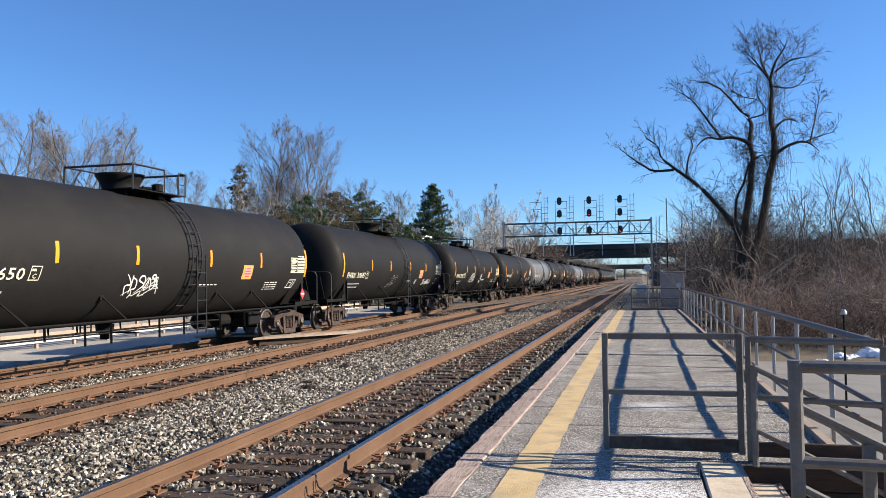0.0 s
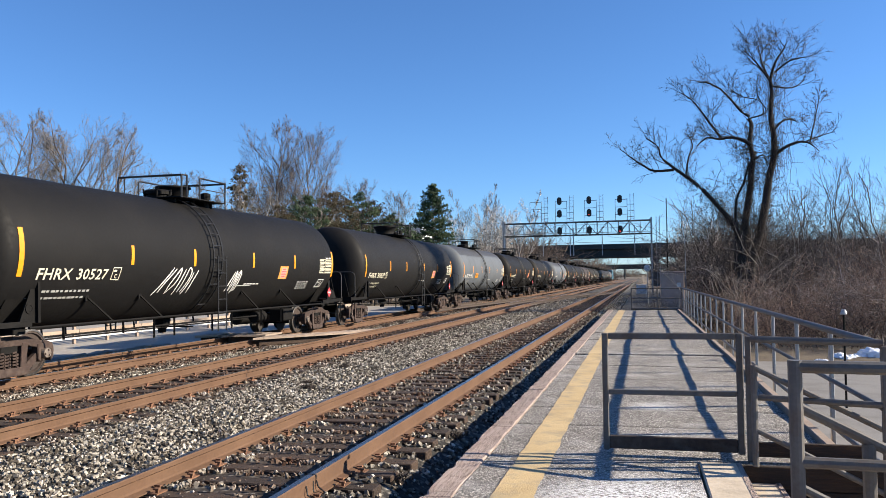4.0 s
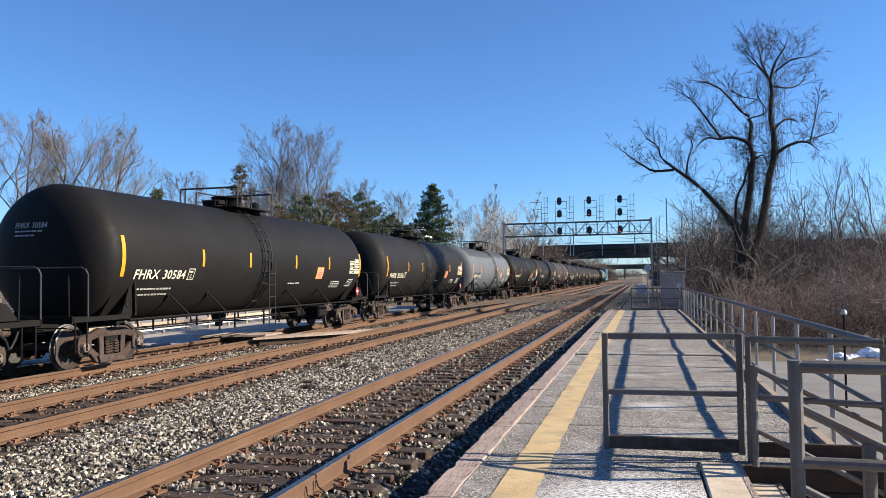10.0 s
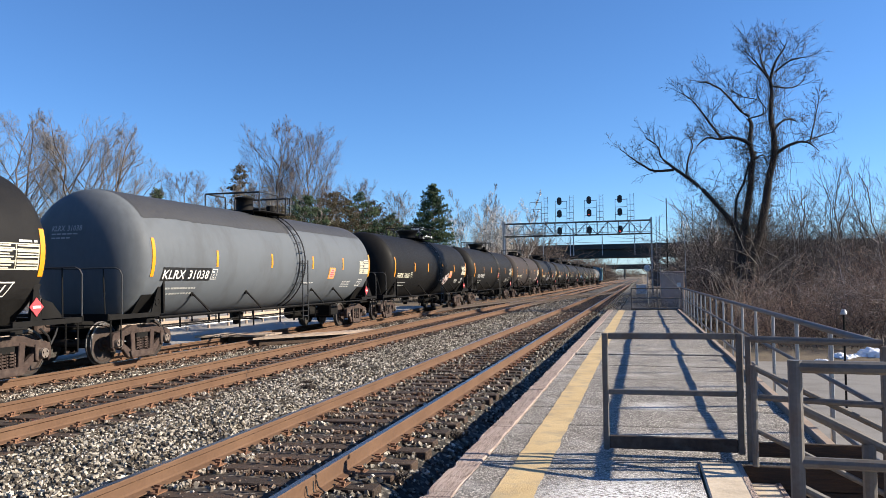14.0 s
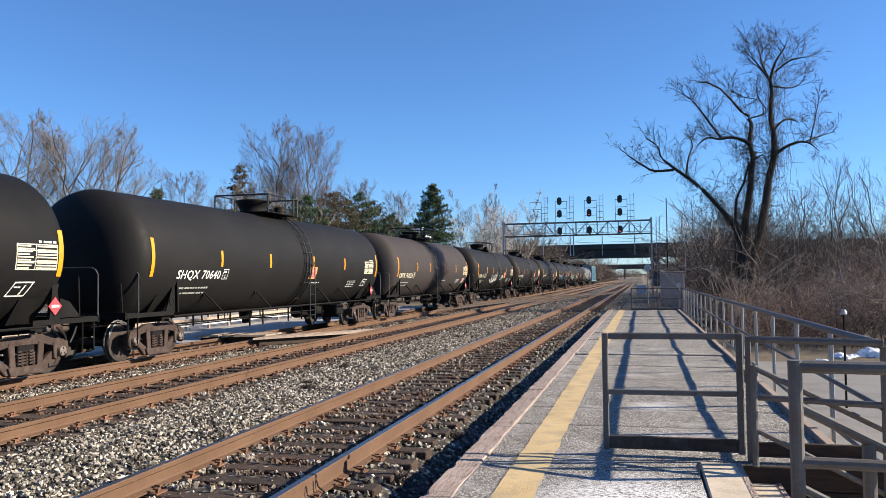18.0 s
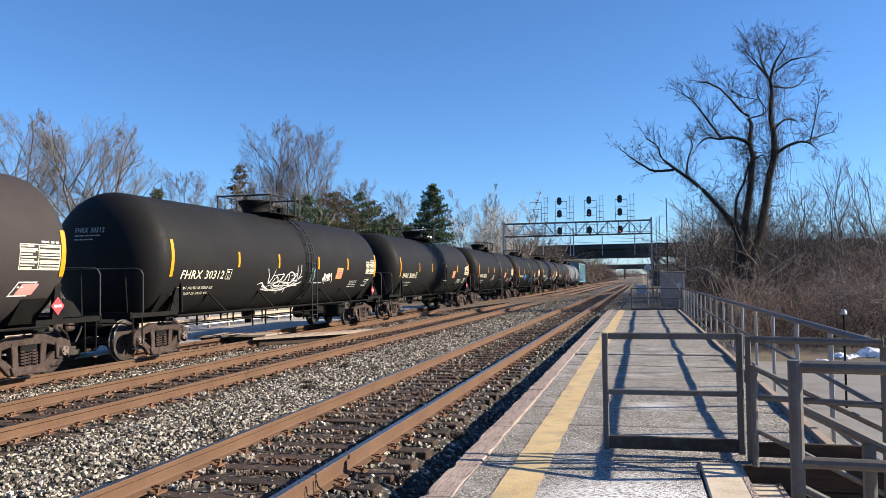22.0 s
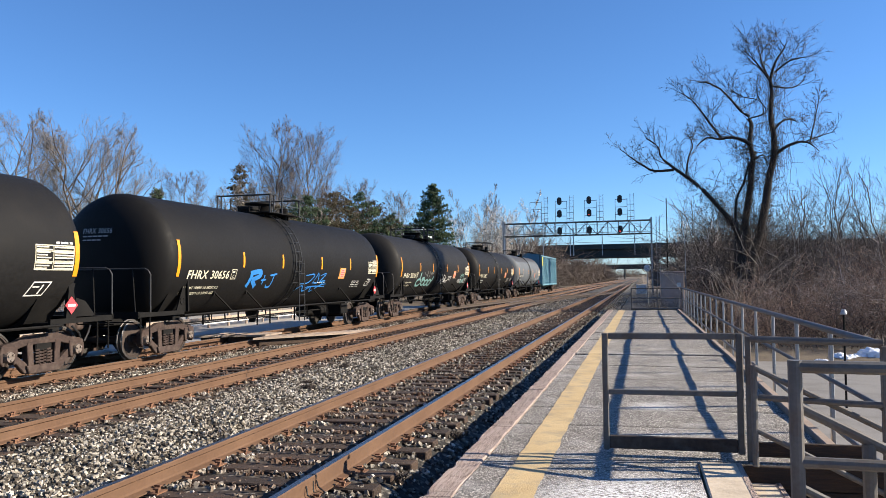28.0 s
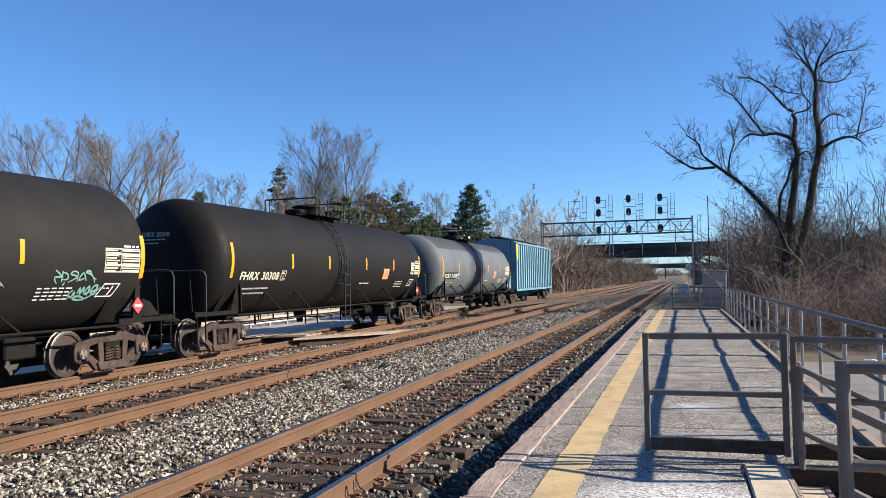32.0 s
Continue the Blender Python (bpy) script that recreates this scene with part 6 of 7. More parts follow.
# ---- trees and thickets ----
class Wood:
    """Collects tapered limbs as plain vertex and face lists."""

    def __init__(self, seed):
        self.r = random.Random(seed)
        self.least = 0.005
        self.thick, self.thin = ([], []), ([], [])

    def limb(self, pts, r0, r1):
        vs, fs = self.thick if r0 > 0.035 else self.thin
        n = 7 if r0 > 0.12 else 5 if r0 > 0.035 else 3
        last = None
        fine = n == 3
        for i, p in enumerate(pts):
            if fine and i == len(pts) - 1 and i:
                b = len(vs)
                vs.append(p)
                for k in range(n):
                    fs.append((last + k, last + (k + 1) % n, b))
                break
            q = pts[min(i + 1, len(pts) - 1)] - pts[max(i - 1, 0)]
            if q.length < 1e-6:
                q = Vector((0, 0, 1))
            u = q.orthogonal().normalized()
            w = q.normalized().cross(u)
            rad = r0 + (r1 - r0) * i / (len(pts) - 1)
            b = len(vs)
            for k in range(n):
                g = 2 * math.pi * k / n
                vs.append(p + u * (math.cos(g) * rad) + w * (math.sin(g) * rad))
            if last is not None:
                for k in range(n):
                    j = (k + 1) % n
                    fs.append((last + k, last + j, b + j, b + k))
            last = b

    def grow(self, start, way, length, radius, depth, lift=0.15, wander=0.25, kids=(4, 6), spread=(25, 60), shrink=0.55):
        r = self.r
        n = 6 if depth > 1 else 3 if depth else 1
        pts, d, p = [start], way.normalized(), start.copy()
        for i in range(n):
            d = (d + Vector((r.gauss(0, wander), r.gauss(0, wander), r.gauss(0, wander) + lift)) * (1 / n) * 2).normalized()
            p = p + d * (length / n)
            pts.append(p)
        tip = max(radius * 0.35, self.least * 0.8)
        self.limb(pts, radius, tip)
        if depth <= 0:
            return
        count = r.randint(*kids)
        for k in range(count):
            f = 0.25 + 0.75 * (k + r.random()) / count
            i = min(n - 1, int(f * n))
            at = pts[i].lerp(pts[i + 1], f * n - i)
            base = (pts[i + 1] - pts[i]).normalized()
            side = base.orthogonal().normalized()
            side.rotate(Matrix.Rotation(r.uniform(0, 2 * math.pi), 3, base))
            a = radians(r.uniform(*spread))
            way2 = base * math.cos(a) + side * math.sin(a)
            rad = max(self.least, (radius + (tip - radius) * f) * r.uniform(0.4, 0.62))
            self.grow(at, way2, length * shrink * r.uniform(0.75, 1.2) * (1.15 - 0.45 * f), rad, depth - 1, lift, wander, kids, spread, shrink)

    def build(self, name, at, bark, twig, label, category="tree", group=""):
        t = thing(name, at, label, category, group)
        for nm, (vs, fs), mat in (("trunk", self.thick, bark), ("crown", self.thin, twig)):
            if vs:
                ob = new(nm, heap(nm, vs, fs, mat, True))
                ob.parent = t
        return t


def bare_tree(seed, height, bark, twig, label, stems, at, width=0.30, fine=3, least=0.007, low=0.22, fork=0.20, slim=1.0, near=False):
    """A bole that parts into rising limbs; limbs end on an uneven egg-shaped dome and carry ever finer shoots."""
    w = Wood(seed)
    r = w.r
    w.least = least
    rad = slim * (height * 0.011 + 0.03 if height > 12 else height * 0.007 + 0.015)
    mid, half, broad = height * (0.5 + low / 2), height * (0.5 - low / 2), height * width

    def to_dome(p, d):
        """Distance from p along d to the dome."""
        q = Vector((p.x / broad, p.y / broad, (p.z - mid) / half))
        e = Vector((d.x / broad, d.y / broad, d.z / half))
        a, b, c = e.dot(e), 2 * q.dot(e), q.dot(q) - 1
        k = b * b - 4 * a * c
        return (-b + math.sqrt(k)) / (2 * a) if k > 0 else height * 0.12

    split = height * (low + 0.02) if stems > 1 else 0.0
    if stems > 1:
        w.limb([Vector((0, 0, -0.3)), Vector((0.02 * height * r.uniform(-1, 1), 0, split * 0.5)), Vector((0, 0, split))], rad * 1.25, rad)
    for k in range(stems):
        a0 = 6.28 * k / stems + r.uniform(-0.4, 0.4)
        lean = 0.0 if stems == 1 else fork * r.uniform(0.75, 1.3)
        top = Vector((math.cos(a0) * lean * height, math.sin(a0) * lean * height, height * r.uniform(0.84, 0.95)))
        pts = [Vector((0, 0, -0.3 if stems == 1 else split - 0.05))]
        for i in range(1, 8):
            f = i / 7
            pts.append(Vector((top.x * f ** 0.8 + r.gauss(0, 0.011) * height, top.y * f ** 0.8 + r.gauss(0, 0.011) * height, pts[0].z + (top.z - pts[0].z) * f)))
        w.limb(pts, rad * (1.0 if stems == 1 else 0.75), 0.02)
        n = 22 if stems == 1 else 12
        for q in range(n):
            f = (low if stems == 1 else 0.05) + (0.97 - (low if stems == 1 else 0.05)) * (q + r.random()) / n
            i = min(6, int(f * 7))
            p = pts[i].lerp(pts[i + 1], f * 7 - i)
            a = a0 + (q * 2.4 + r.uniform(-0.5, 0.5) if stems == 1 else r.uniform(-2.0, 2.0))
            tilt = radians(r.uniform(34, 68)) * (1.15 - 0.5 * f)
            way = Vector((math.cos(a) * math.sin(tilt), math.sin(a) * math.sin(tilt), math.cos(tilt)))
            le = max(0.08 * height, min(0.62 * height, to_dome(p, way))) * r.uniform(0.72, 1.02)
            w.grow(p, way, le, rad * (0.46 - 0.32 * f), fine - 1, 0.19, 0.19, (6, 8) if near else (5, 7), (18, 46), 0.50)
    return w.build("bare_tree", at, bark, twig, label, "tree", "bare winter trees")


def conifer(seed, height, radius, material, label, at, tiers=26, sparse=0.0, bushy=False):
    """A trunk and whorls of boughs, each bough a spray of short needle clumps."""
    r = random.Random(seed)
    w = Wood(seed)
    w.limb([Vector((0, 0, -0.3)), Vector((0.05, 0, height * 0.5)), Vector((0, 0.03, height * 0.97))], height * 0.017, 0.03)
    vs, fs = [], []
    for k in range(tiers):
        f = k / (tiers - 1)
        z = height * (0.10 + 0.87 * f)
        if bushy:
            reach = radius * (0.42 + 0.62 * math.sin(math.pi * (0.12 + 0.80 * f))) * (1 - 0.75 * f ** 4) + 0.2
        else:
            reach = radius * (1 - f) ** 0.65 * (0.6 + 0.4 * min(1, f * 5)) + 0.2
        reach *= r.uniform(0.8, 1.15)
        for b in range(r.randint(8, 11)):
            a = r.uniform(0, 6.28)
            le = reach * r.uniform(0.6, 1.15)
            if r.random() < sparse:
                continue
            tip = Vector((math.cos(a) * le, math.sin(a) * le, z + le * r.uniform(0.0, 0.45)))
            root = Vector((0, 0, z))
            w.limb([root, root.lerp(tip, 0.5) + Vector((0, 0, -0.05 * le)), tip], 0.03, 0.008)
            for s in range(int(6 + le * 10)):
                g = 0.2 + 0.85 * r.random() ** 0.6
                c = root.lerp(tip, g) + Vector((r.gauss(0, 0.16), r.gauss(0, 0.16), r.gauss(0, 0.12)))
                size = r.uniform(0.12, 0.27) if material == "cedar" else r.uniform(0.16, 0.32)
                for q in range(2):
                    d = Vector((r.gauss(0, 1), r.gauss(0, 1), r.gauss(0.4, 0.8))).normalized() * size
                    e = d.orthogonal().normalized() * size * 0.28
                    h = d.cross(e).normalized() * size * 0.28
                    i = len(vs)
                    vs += [c + e, c - e * 0.5 + h * 0.8, c - e * 0.5 - h * 0.8, c + d]
                    fs += [(i, i + 1, i + 3), (i + 1, i + 2, i + 3), (i + 2, i, i + 3)]
    t = w.build("conifer", at, "bark", "bark", label, "tree", "conifers")
    ob = new("foliage", heap("foliage", vs, fs, material))
    ob.parent = t
    return t


def thicket(name, label, zones, seed, material, lo, hi, branchy=3, least=0.006):
    """Dense leafless brush: stems with side shoots. zones: x0, x1, y0, y1, count, ground z."""
    r = random.Random(seed)
    vs, fs = [], []

    def shoot(p, d, le, rad, depth):
        last = None
        d = d.normalized()
        n = 3 if depth else 1
        for i in range(n + 1):
            if i == n:
                b = len(vs)
                vs.append(p)
                for k in range(3):
                    fs.append((last + k, last + (k + 1) % 3, b))
                return
            rr = rad * (1 - 0.8 * i / n)
            u = d.orthogonal().normalized() * rr
            w = d.cross(u)
            b = len(vs)
            for k in range(3):
                g = 2.094 * k
                vs.append(p + u * math.cos(g) + w * math.sin(g))
            if last is not None:
                for k in range(3):
                    j = (k + 1) % 3
                    fs.append((last + k, last + j, b + j, b + k))
            last = b
            if depth and i:
                for q in range(r.choice((1, 2, 2))):
                    s = (d + Vector((r.gauss(0, 0.75), r.gauss(0, 0.75), r.gauss(0.12, 0.5))))
                    shoot(p.copy(), s, le * r.uniform(0.3, 0.62), max(least, rad * 0.58), depth - 1)
            d = (d + Vector((r.gauss(0, 0.4), r.gauss(0, 0.4), r.gauss(0.04, 0.25)))).normalized()
            p = p + d * (le / n)

    for x0, x1, y0, y1, count, z in zones:
        clump = [(r.uniform(x0, x1), r.uniform(y0, y1), r.uniform(0.6, 1.2), r.gauss(0, 0.16)) for k in range(max(3, count // 16))]
        for k in range(count):
            cx, cy, tall, lean = r.choice(clump)
            spread = 0.7 if y0 < 62 else 2.0
            p = Vector((min(x1, max(x0, cx + r.gauss(0, spread))), min(y1, max(y0, cy + r.gauss(0, spread))), z))
            le = r.uniform(lo, hi) * tall
            shoot(p, Vector((lean + r.gauss(0, 0.25), r.gauss(0, 0.25), 1)), le, (0.006 + le * 0.0028) * (1.0 if y0 < 62 else 1.7 if y0 < 110 else 3.4), branchy - 1)
    return tagged(new(name, heap(name, vs, fs, material)), label, "brush", kind="stuff")


def big_tree():
    """Two tall stems with arching limbs and crooked twigs, hung with dead vines."""
    w = Wood(41)
    w.least = 0.0072
    r = w.r
    base = Vector((6.15, 46, -1.1))

    def stem(points, r0, r1, deep=0.0):
        """Points are x and z from the foot; the limb leans by deep metres along the tracks."""
        n = len(points) - 1
        pts = [base + Vector((x, deep * i / n + 0.05 * r.gauss(0, 1), z)) for i, (x, z) in enumerate(points)]
        fine = []
        for i in range(n):
            a, b, c, d = pts[max(i - 1, 0)], pts[i], pts[i + 1], pts[min(i + 2, n)]
            for k in range(3):
                f = k / 3
                fine.append(0.5 * (2 * b + (c - a) * f + (2 * a - 5 * b + 4 * c - d) * f * f + (3 * b - a - 3 * c + d) * f ** 3))
        fine.append(pts[-1])
        w.limb(fine, r0, r1)
        return fine
    a = stem([(-0.5, -0.2), (-0.45, 2.0), (-0.22, 3.9), (0.11, 4.8), (0.46, 6.5), (0.73, 8.1), (0.99, 9.2), (1.02, 10.4), (0.89, 11.4), (0.97, 12.7), (0.95, 13.5), (1.21, 14.4), (1.6, 15.0), (1.8, 15.4)], 0.30, 0.02)
    b = stem([(-0.9, -0.2), (-0.85, 2.4), (-0.74, 4.5), (-0.47, 6.2), (-0.23, 7.6), (-0.14, 8.6), (0.0, 9.3), (-0.17, 10.1), (-0.03, 11.1), (-0.18, 11.5)], 0.25, 0.09, 0.5)
    c = stem([(-0.6, 3.2), (-0.82, 4.5), (-1.18, 5.5), (-1.71, 6.2), (-2.24, 6.9), (-3.01, 7.75), (-3.79, 8.4), (-4.42, 8.9), (-4.97, 9.4), (-5.12, 9.95), (-5.76, 10.5)], 0.18, 0.03, -0.8)
    c2 = stem([(-4.26, 8.73), (-5.31, 8.69), (-5.88, 8.97), (-6.52, 9.43), (-7.18, 9.98)], 0.085, 0.02, -0.6)
    c3 = stem([(-3.63, 8.3), (-3.44, 9.44), (-3.19, 10.1), (-3.41, 10.78)], 0.06, 0.02, 0.5)
    g = stem([(-0.17, 9.9), (-0.6, 10.21), (-1.21, 10.36), (-1.84, 10.28), (-2.47, 10.39), (-3.03, 9.92)], 0.12, 0.03, -0.5)
    g2 = stem([(-1.68, 10.35), (-2.21, 11.13), (-2.75, 11.92), (-3.29, 12.63), (-3.92, 13.01)], 0.075, 0.02, -0.4)
    e = stem([(-0.18, 11.5), (-0.55, 11.78), (-1.0, 12.39), (-1.61, 13.18), (-2.39, 13.66), (-2.86, 13.69)], 0.09, 0.02, 0.5)
    e2 = stem([(-0.18, 11.4), (0.67, 11.66), (0.23, 12.3), (-0.53, 12.52), (-1.15, 12.9)], 0.045, 0.016, -0.6)
    d = stem([(1.04, 9.3), (1.68, 9.75), (2.36, 9.93), (2.81, 9.77), (3.24, 9.34)], 0.11, 0.02, -0.3)
    d3 = stem([(2.5, 9.9), (3.34, 10.23), (4.16, 10.45)], 0.05, 0.012, 0.3)
    d4 = stem([(2.85, 9.9), (3.22, 11.37), (3.48, 12.49)], 0.05, 0.012, 0.4)
    d2 = stem([(1.0, 10.6), (1.49, 11.15), (1.95, 11.29), (2.4, 11.1)], 0.085, 0.018, 0.5)
    t1 = stem([(0.96, 13.3), (0.59, 14.34), (0.54, 15.0), (0.9, 15.5)], 0.07, 0.012, 0.4)
    t2 = stem([(1.19, 13.88), (1.96, 14.4), (2.87, 14.49)], 0.06, 0.012, -0.4)
    t3 = stem([(0.95, 13.3), (0.14, 14.54), (-0.54, 15.13)], 0.065, 0.012, -0.5)
    t4 = stem([(0.99, 13.1), (2.07, 12.99), (2.84, 13.51)], 0.06, 0.012, 0.5)
    s2 = stem([(-1.1, 3.0), (-1.03, 5.2), (-0.99, 6.84), (-0.58, 7.81), (-0.24, 8.95)], 0.10, 0.05, 0.3)
    stem([(-0.03, 9.1), (0.46, 9.33), (0.67, 8.74)], 0.05, 0.03)
    for pts, rad, count, le, lo in ((a, 0.030, 30, 1.9, 0.62), (b, 0.030, 10, 1.7, 0.62), (c, 0.030, 24, 1.6, 0.40), (c2, 0.026, 16, 1.3, 0.1), (c3, 0.024, 11, 1.2, 0.1),
                                    (g, 0.030, 20, 1.6, 0.2), (g2, 0.028, 20, 1.5, 0.1), (e, 0.030, 20, 1.6, 0.1), (e2, 0.028, 18, 1.5, 0.1), (d, 0.026, 14, 1.3, 0.3),
                                    (d3, 0.022, 10, 1.1, 0.2), (d4, 0.022, 14, 1.1, 0.1), (d2, 0.024, 9, 1.1, 0.3), (t1, 0.026, 18, 1.5, 0.1), (t2, 0.024, 13, 1.4, 0.1), (t3, 0.026, 16, 1.5, 0.1), (t4, 0.024, 13, 1.4, 0.1)):
        n = len(pts) - 1
        for k in range(count):
            s = lo + (1 - lo) * (k + r.random()) / count
            i = min(n - 1, int(s * n))
            at = pts[i].lerp(pts[i + 1], s * n - i)
            way = (pts[i + 1] - pts[i]).normalized() * 0.55 + Vector((r.gauss(0, 0.62), r.gauss(0, 0.5), r.uniform(-0.1, 0.8)))
            w.grow(at, way, le * r.uniform(0.6, 1.4) * (1.2 - 0.5 * s), 0.72 * rad * (1.15 - 0.55 * s), 2, 0.06, 0.36, (4, 6), (24, 60), 0.52)
    # fine dead shoots close to the stems
    for pts, count, hi in ((a, 560, 0.66), (b, 460, 0.9), (c, 260, 0.6), (s2, 70, 1.0), (g, 20, 0.7)):
        n = len(pts) - 1
        for k in range(count):
            s = hi * r.random() ** 1.15
            i = min(n - 1, int(s * n))
            at = pts[i].lerp(pts[i + 1], s * n - i) + Vector((r.gauss(0, 0.15), r.gauss(0, 0.15), 0))
            w.grow(at, Vector((r.gauss(0, 0.6), r.gauss(0, 0.6), r.choice((-1.0, -0.6, 0.8)))), r.uniform(0.25, 0.8), 0.014, 1, 0.0, 0.5, (2, 3), (20, 60), 0.6)
    # loose brown shoots that stand off the lower stems
    for pts, count, hi in ((a, 90, 0.50), (b, 80, 0.75), (c, 60, 0.45), (s2, 25, 0.9)):
        n = len(pts) - 1
        for k in range(count):
            s = 0.12 + (hi - 0.12) * r.random()
            i = min(n - 1, int(s * n))
            at = pts[i].lerp(pts[i + 1], s * n - i)
            w.grow(at, Vector((r.gauss(0, 0.9), r.gauss(0, 0.7), r.uniform(-0.5, 0.9))), r.uniform(0.7, 1.9), 0.013, 2, 0.05, 0.4, (2, 4), (20, 60), 0.55)
    # long vines: clinging to the stems, and a loose curtain under the limbs
    for pts, count, reach, lo, hi in ((a, 90, 0.22, 0.15, 0.9), (b, 80, 0.24, 0.2, 1.0), (d, 14, 0.10, 0.0, 0.35), (d2, 20, 0.12, 0.0, 0.5), (t4, 10, 0.12, 0.0, 0.4), (e2, 10, 0.15, 0.0, 0.7), (g, 5, 0.12, 0.0, 0.4), (c, 14, 0.15, 0.2, 0.5)):
        n = len(pts) - 1
        for k in range(count):
            s = r.uniform(lo, hi)
            i = min(n - 1, int(s * n))
            p = pts[i].lerp(pts[i + 1], s * n - i) + Vector((r.gauss(0, reach), r.gauss(0, reach), 0))
            way = [p]
            for q in range(r.randint(4, 9)):
                p = p + Vector((r.gauss(0, 0.06), r.gauss(0, 0.06), -r.uniform(0.15, 0.5)))
                if p.z > -0.8:
                    way.append(p)
            if len(way) > 2:
                w.limb(way, 0.010, 0.006)
    return w.build("bare_tree", Matrix(), "bark_dark", "twig_dark", "tall bare twin-stemmed tree hung with dead vines", "tree", "bare winter trees")


big_tree()

TREES = [
    # seed, x, y, height, bark, twig, stems, crown half-width, bare bole, label
    (3, -43.6, 46.0, 15.4, "bark", "twig_grey", 4, 0.36, 0.12, "tall bare grey tree beyond the road"),
    (5, -36.2, 45.5, 13.6, "bark", "twig_grey", 4, 0.33, 0.24, "bare forked tree with upswept grey branches"),
    (8, -42.0, 55.0, 10.4, "bark_pale", "twig_grey", 2, 0.36, 0.10, "low bare grey tree beside the road"),
    (9, -37.4, 59.3, 12.0, "bark", "crown_red", 1, 0.28, 0.20, "small bare round-headed tree behind the train"),
    (12, -37.2, 76.8, 19.4, "bark", "crown_red", 1, 0.25, 0.26, "large bare tree with a broad reddish crown"),
    (15, -34.2, 77.5, 18.7, "bark", "crown_red", 1, 0.24, 0.28, "tall bare dark-stemmed tree beside evergreens"),
    (16, -39.0, 80.0, 15.5, "bark", "crown_red", 1, 0.26, 0.2, "bare round-crowned tree between taller ones"),
    (18, -38.2, 103.4, 16.2, "bark", "crown_red", 1, 0.30, 0.2, "bare spreading tree above the cedars"),
    (21, -35.7, 114.6, 16.0, "bark", "twig_grey", 1, 0.24, 0.2, "slim bare tree in front of a pale building"),
    (24, -25.9, 127.5, 18.2, "bark_white", "twig_grey", 2, 0.22, 0.2, "bare white-barked tree near the signals"),
    (27, -22.4, 138.2, 19.8, "bark_white", "twig_white", 2, 0.21, 0.2, "tall bare white-barked tree by the bridge"),
    (28, -24.6, 133.0, 16.4, "bark_white", "twig_white", 3, 0.24, 0.1, "bare white-stemmed clump near the signals"),
    (29, -28.5, 133.0, 15.0, "bark_white", "twig_white", 2, 0.28, 0.15, "bare pale tree in scrub by the bridge"),
    (30, -20.6, 142.0, 15.6, "bark_white", "twig_grey", 2, 0.26, 0.15, "slender white-barked tree close to the bridge"),
    (61, -46.6, 90.0, 16.6, "bark", "crown_red", 1, 0.28, 0.2, "bare brown tree behind taller ones"),
    (62, -43.4, 91.0, 15.8, "bark", "twig_grey", 2, 0.28, 0.15, "bare forked tree behind the evergreens"),
    (63, -39.8, 92.0, 14.8, "bark", "crown_red", 1, 0.32, 0.15, "low round bare tree over the cedars"),
    (64, -36.4, 96.0, 14.0, "bark", "twig_grey", 2, 0.32, 0.1, "bare spreading tree over the cedars"),
    (65, -36.9, 69.0, 12.6, "bark_pale", "twig_grey", 3, 0.32, 0.05, "pale many-stemmed bare tree by the cedar"),
    (32, -23.6, 128.0, 14.6, "bark_white", "twig_white", 1, 0.30, 0.2, "bare white-barked tree among brown scrub"),
    (34, -30.6, 140.0, 17.4, "bark_white", "twig_grey", 2, 0.26, 0.15, "tall pale bare tree behind the pine"),
    (31, 11.7, 62.0, 9.6, "bark_pale", "twig_grey", 3, 0.30, 0.05, "thin bare many-stemmed tree in the thicket"),
    (33, 12.6, 56.0, 10.4, "bark", "twig_grey", 1, 0.26, 0.2, "thin bare tree rising from brush"),
    (35, 14.4, 50.5, 9.9, "bark", "crown_red", 2, 0.27, 0.15, "crooked bare tree rising from brush"),
    (36, 10.6, 52.5, 8.6, "bark", "crown_red", 3, 0.34, 0.05, "low bushy bare tree beside the tall one"),
    (37, 5.6, 80.0, 10.4, "bark_pale", "twig_grey", 3, 0.34, 0.05, "low bare tree by the signals"),
    (38, 4.2, 66.0, 7.4, "bark_pale", "twig_pale", 3, 0.36, 0.05, "pale bare shrub-like tree near the cabinet"),
    (39, 9.4, 74.0, 10.4, "bark_pale", "twig_grey", 2, 0.30, 0.1, "bare tree among tangled brush"),
    (40, 17.5, 66.0, 12.0, "bark", "twig_grey", 2, 0.26, 0.15, "bare forked tree at the back of the thicket"),
    (42, 16.6, 56.0, 9.6, "bark", "crown_red", 1, 0.28, 0.2, "dark-stemmed bare tree in the thicket"),
    (43, 19.5, 60.0, 11.4, "bark", "twig_grey", 2, 0.27, 0.15, "bare tree at the edge of the thicket"),
]
for seed, x, y, h, bark, twig, stems, wide, low, label in TREES:
    bare_tree(seed, h, bark, twig, label, stems, pose(x, y, -0.9), wide, 4 if x < 0 else 3, (0.00011 if x < 0 and y < 82 else 0.00010) * math.hypot(x, y), low, 0.20, 0.55 if bark == "bark_white" else 0.85, x < 0 and y < 82)
conifer(51, 15.3, 2.6, "needles", "dark green bushy pine beside the railway", pose(-26.9, 101.5, -0.8), 38, 0.0, True)
conifer(52, 11.0, 1.8, "needles", "small dark green pine behind the train", pose(-42.0, 62.1, -0.8), 22)
conifer(53, 14.2, 2.7, "cedar", "narrow brownish cedar among bare trees", pose(-38.3, 70.3, -0.8), 24, 0.35)
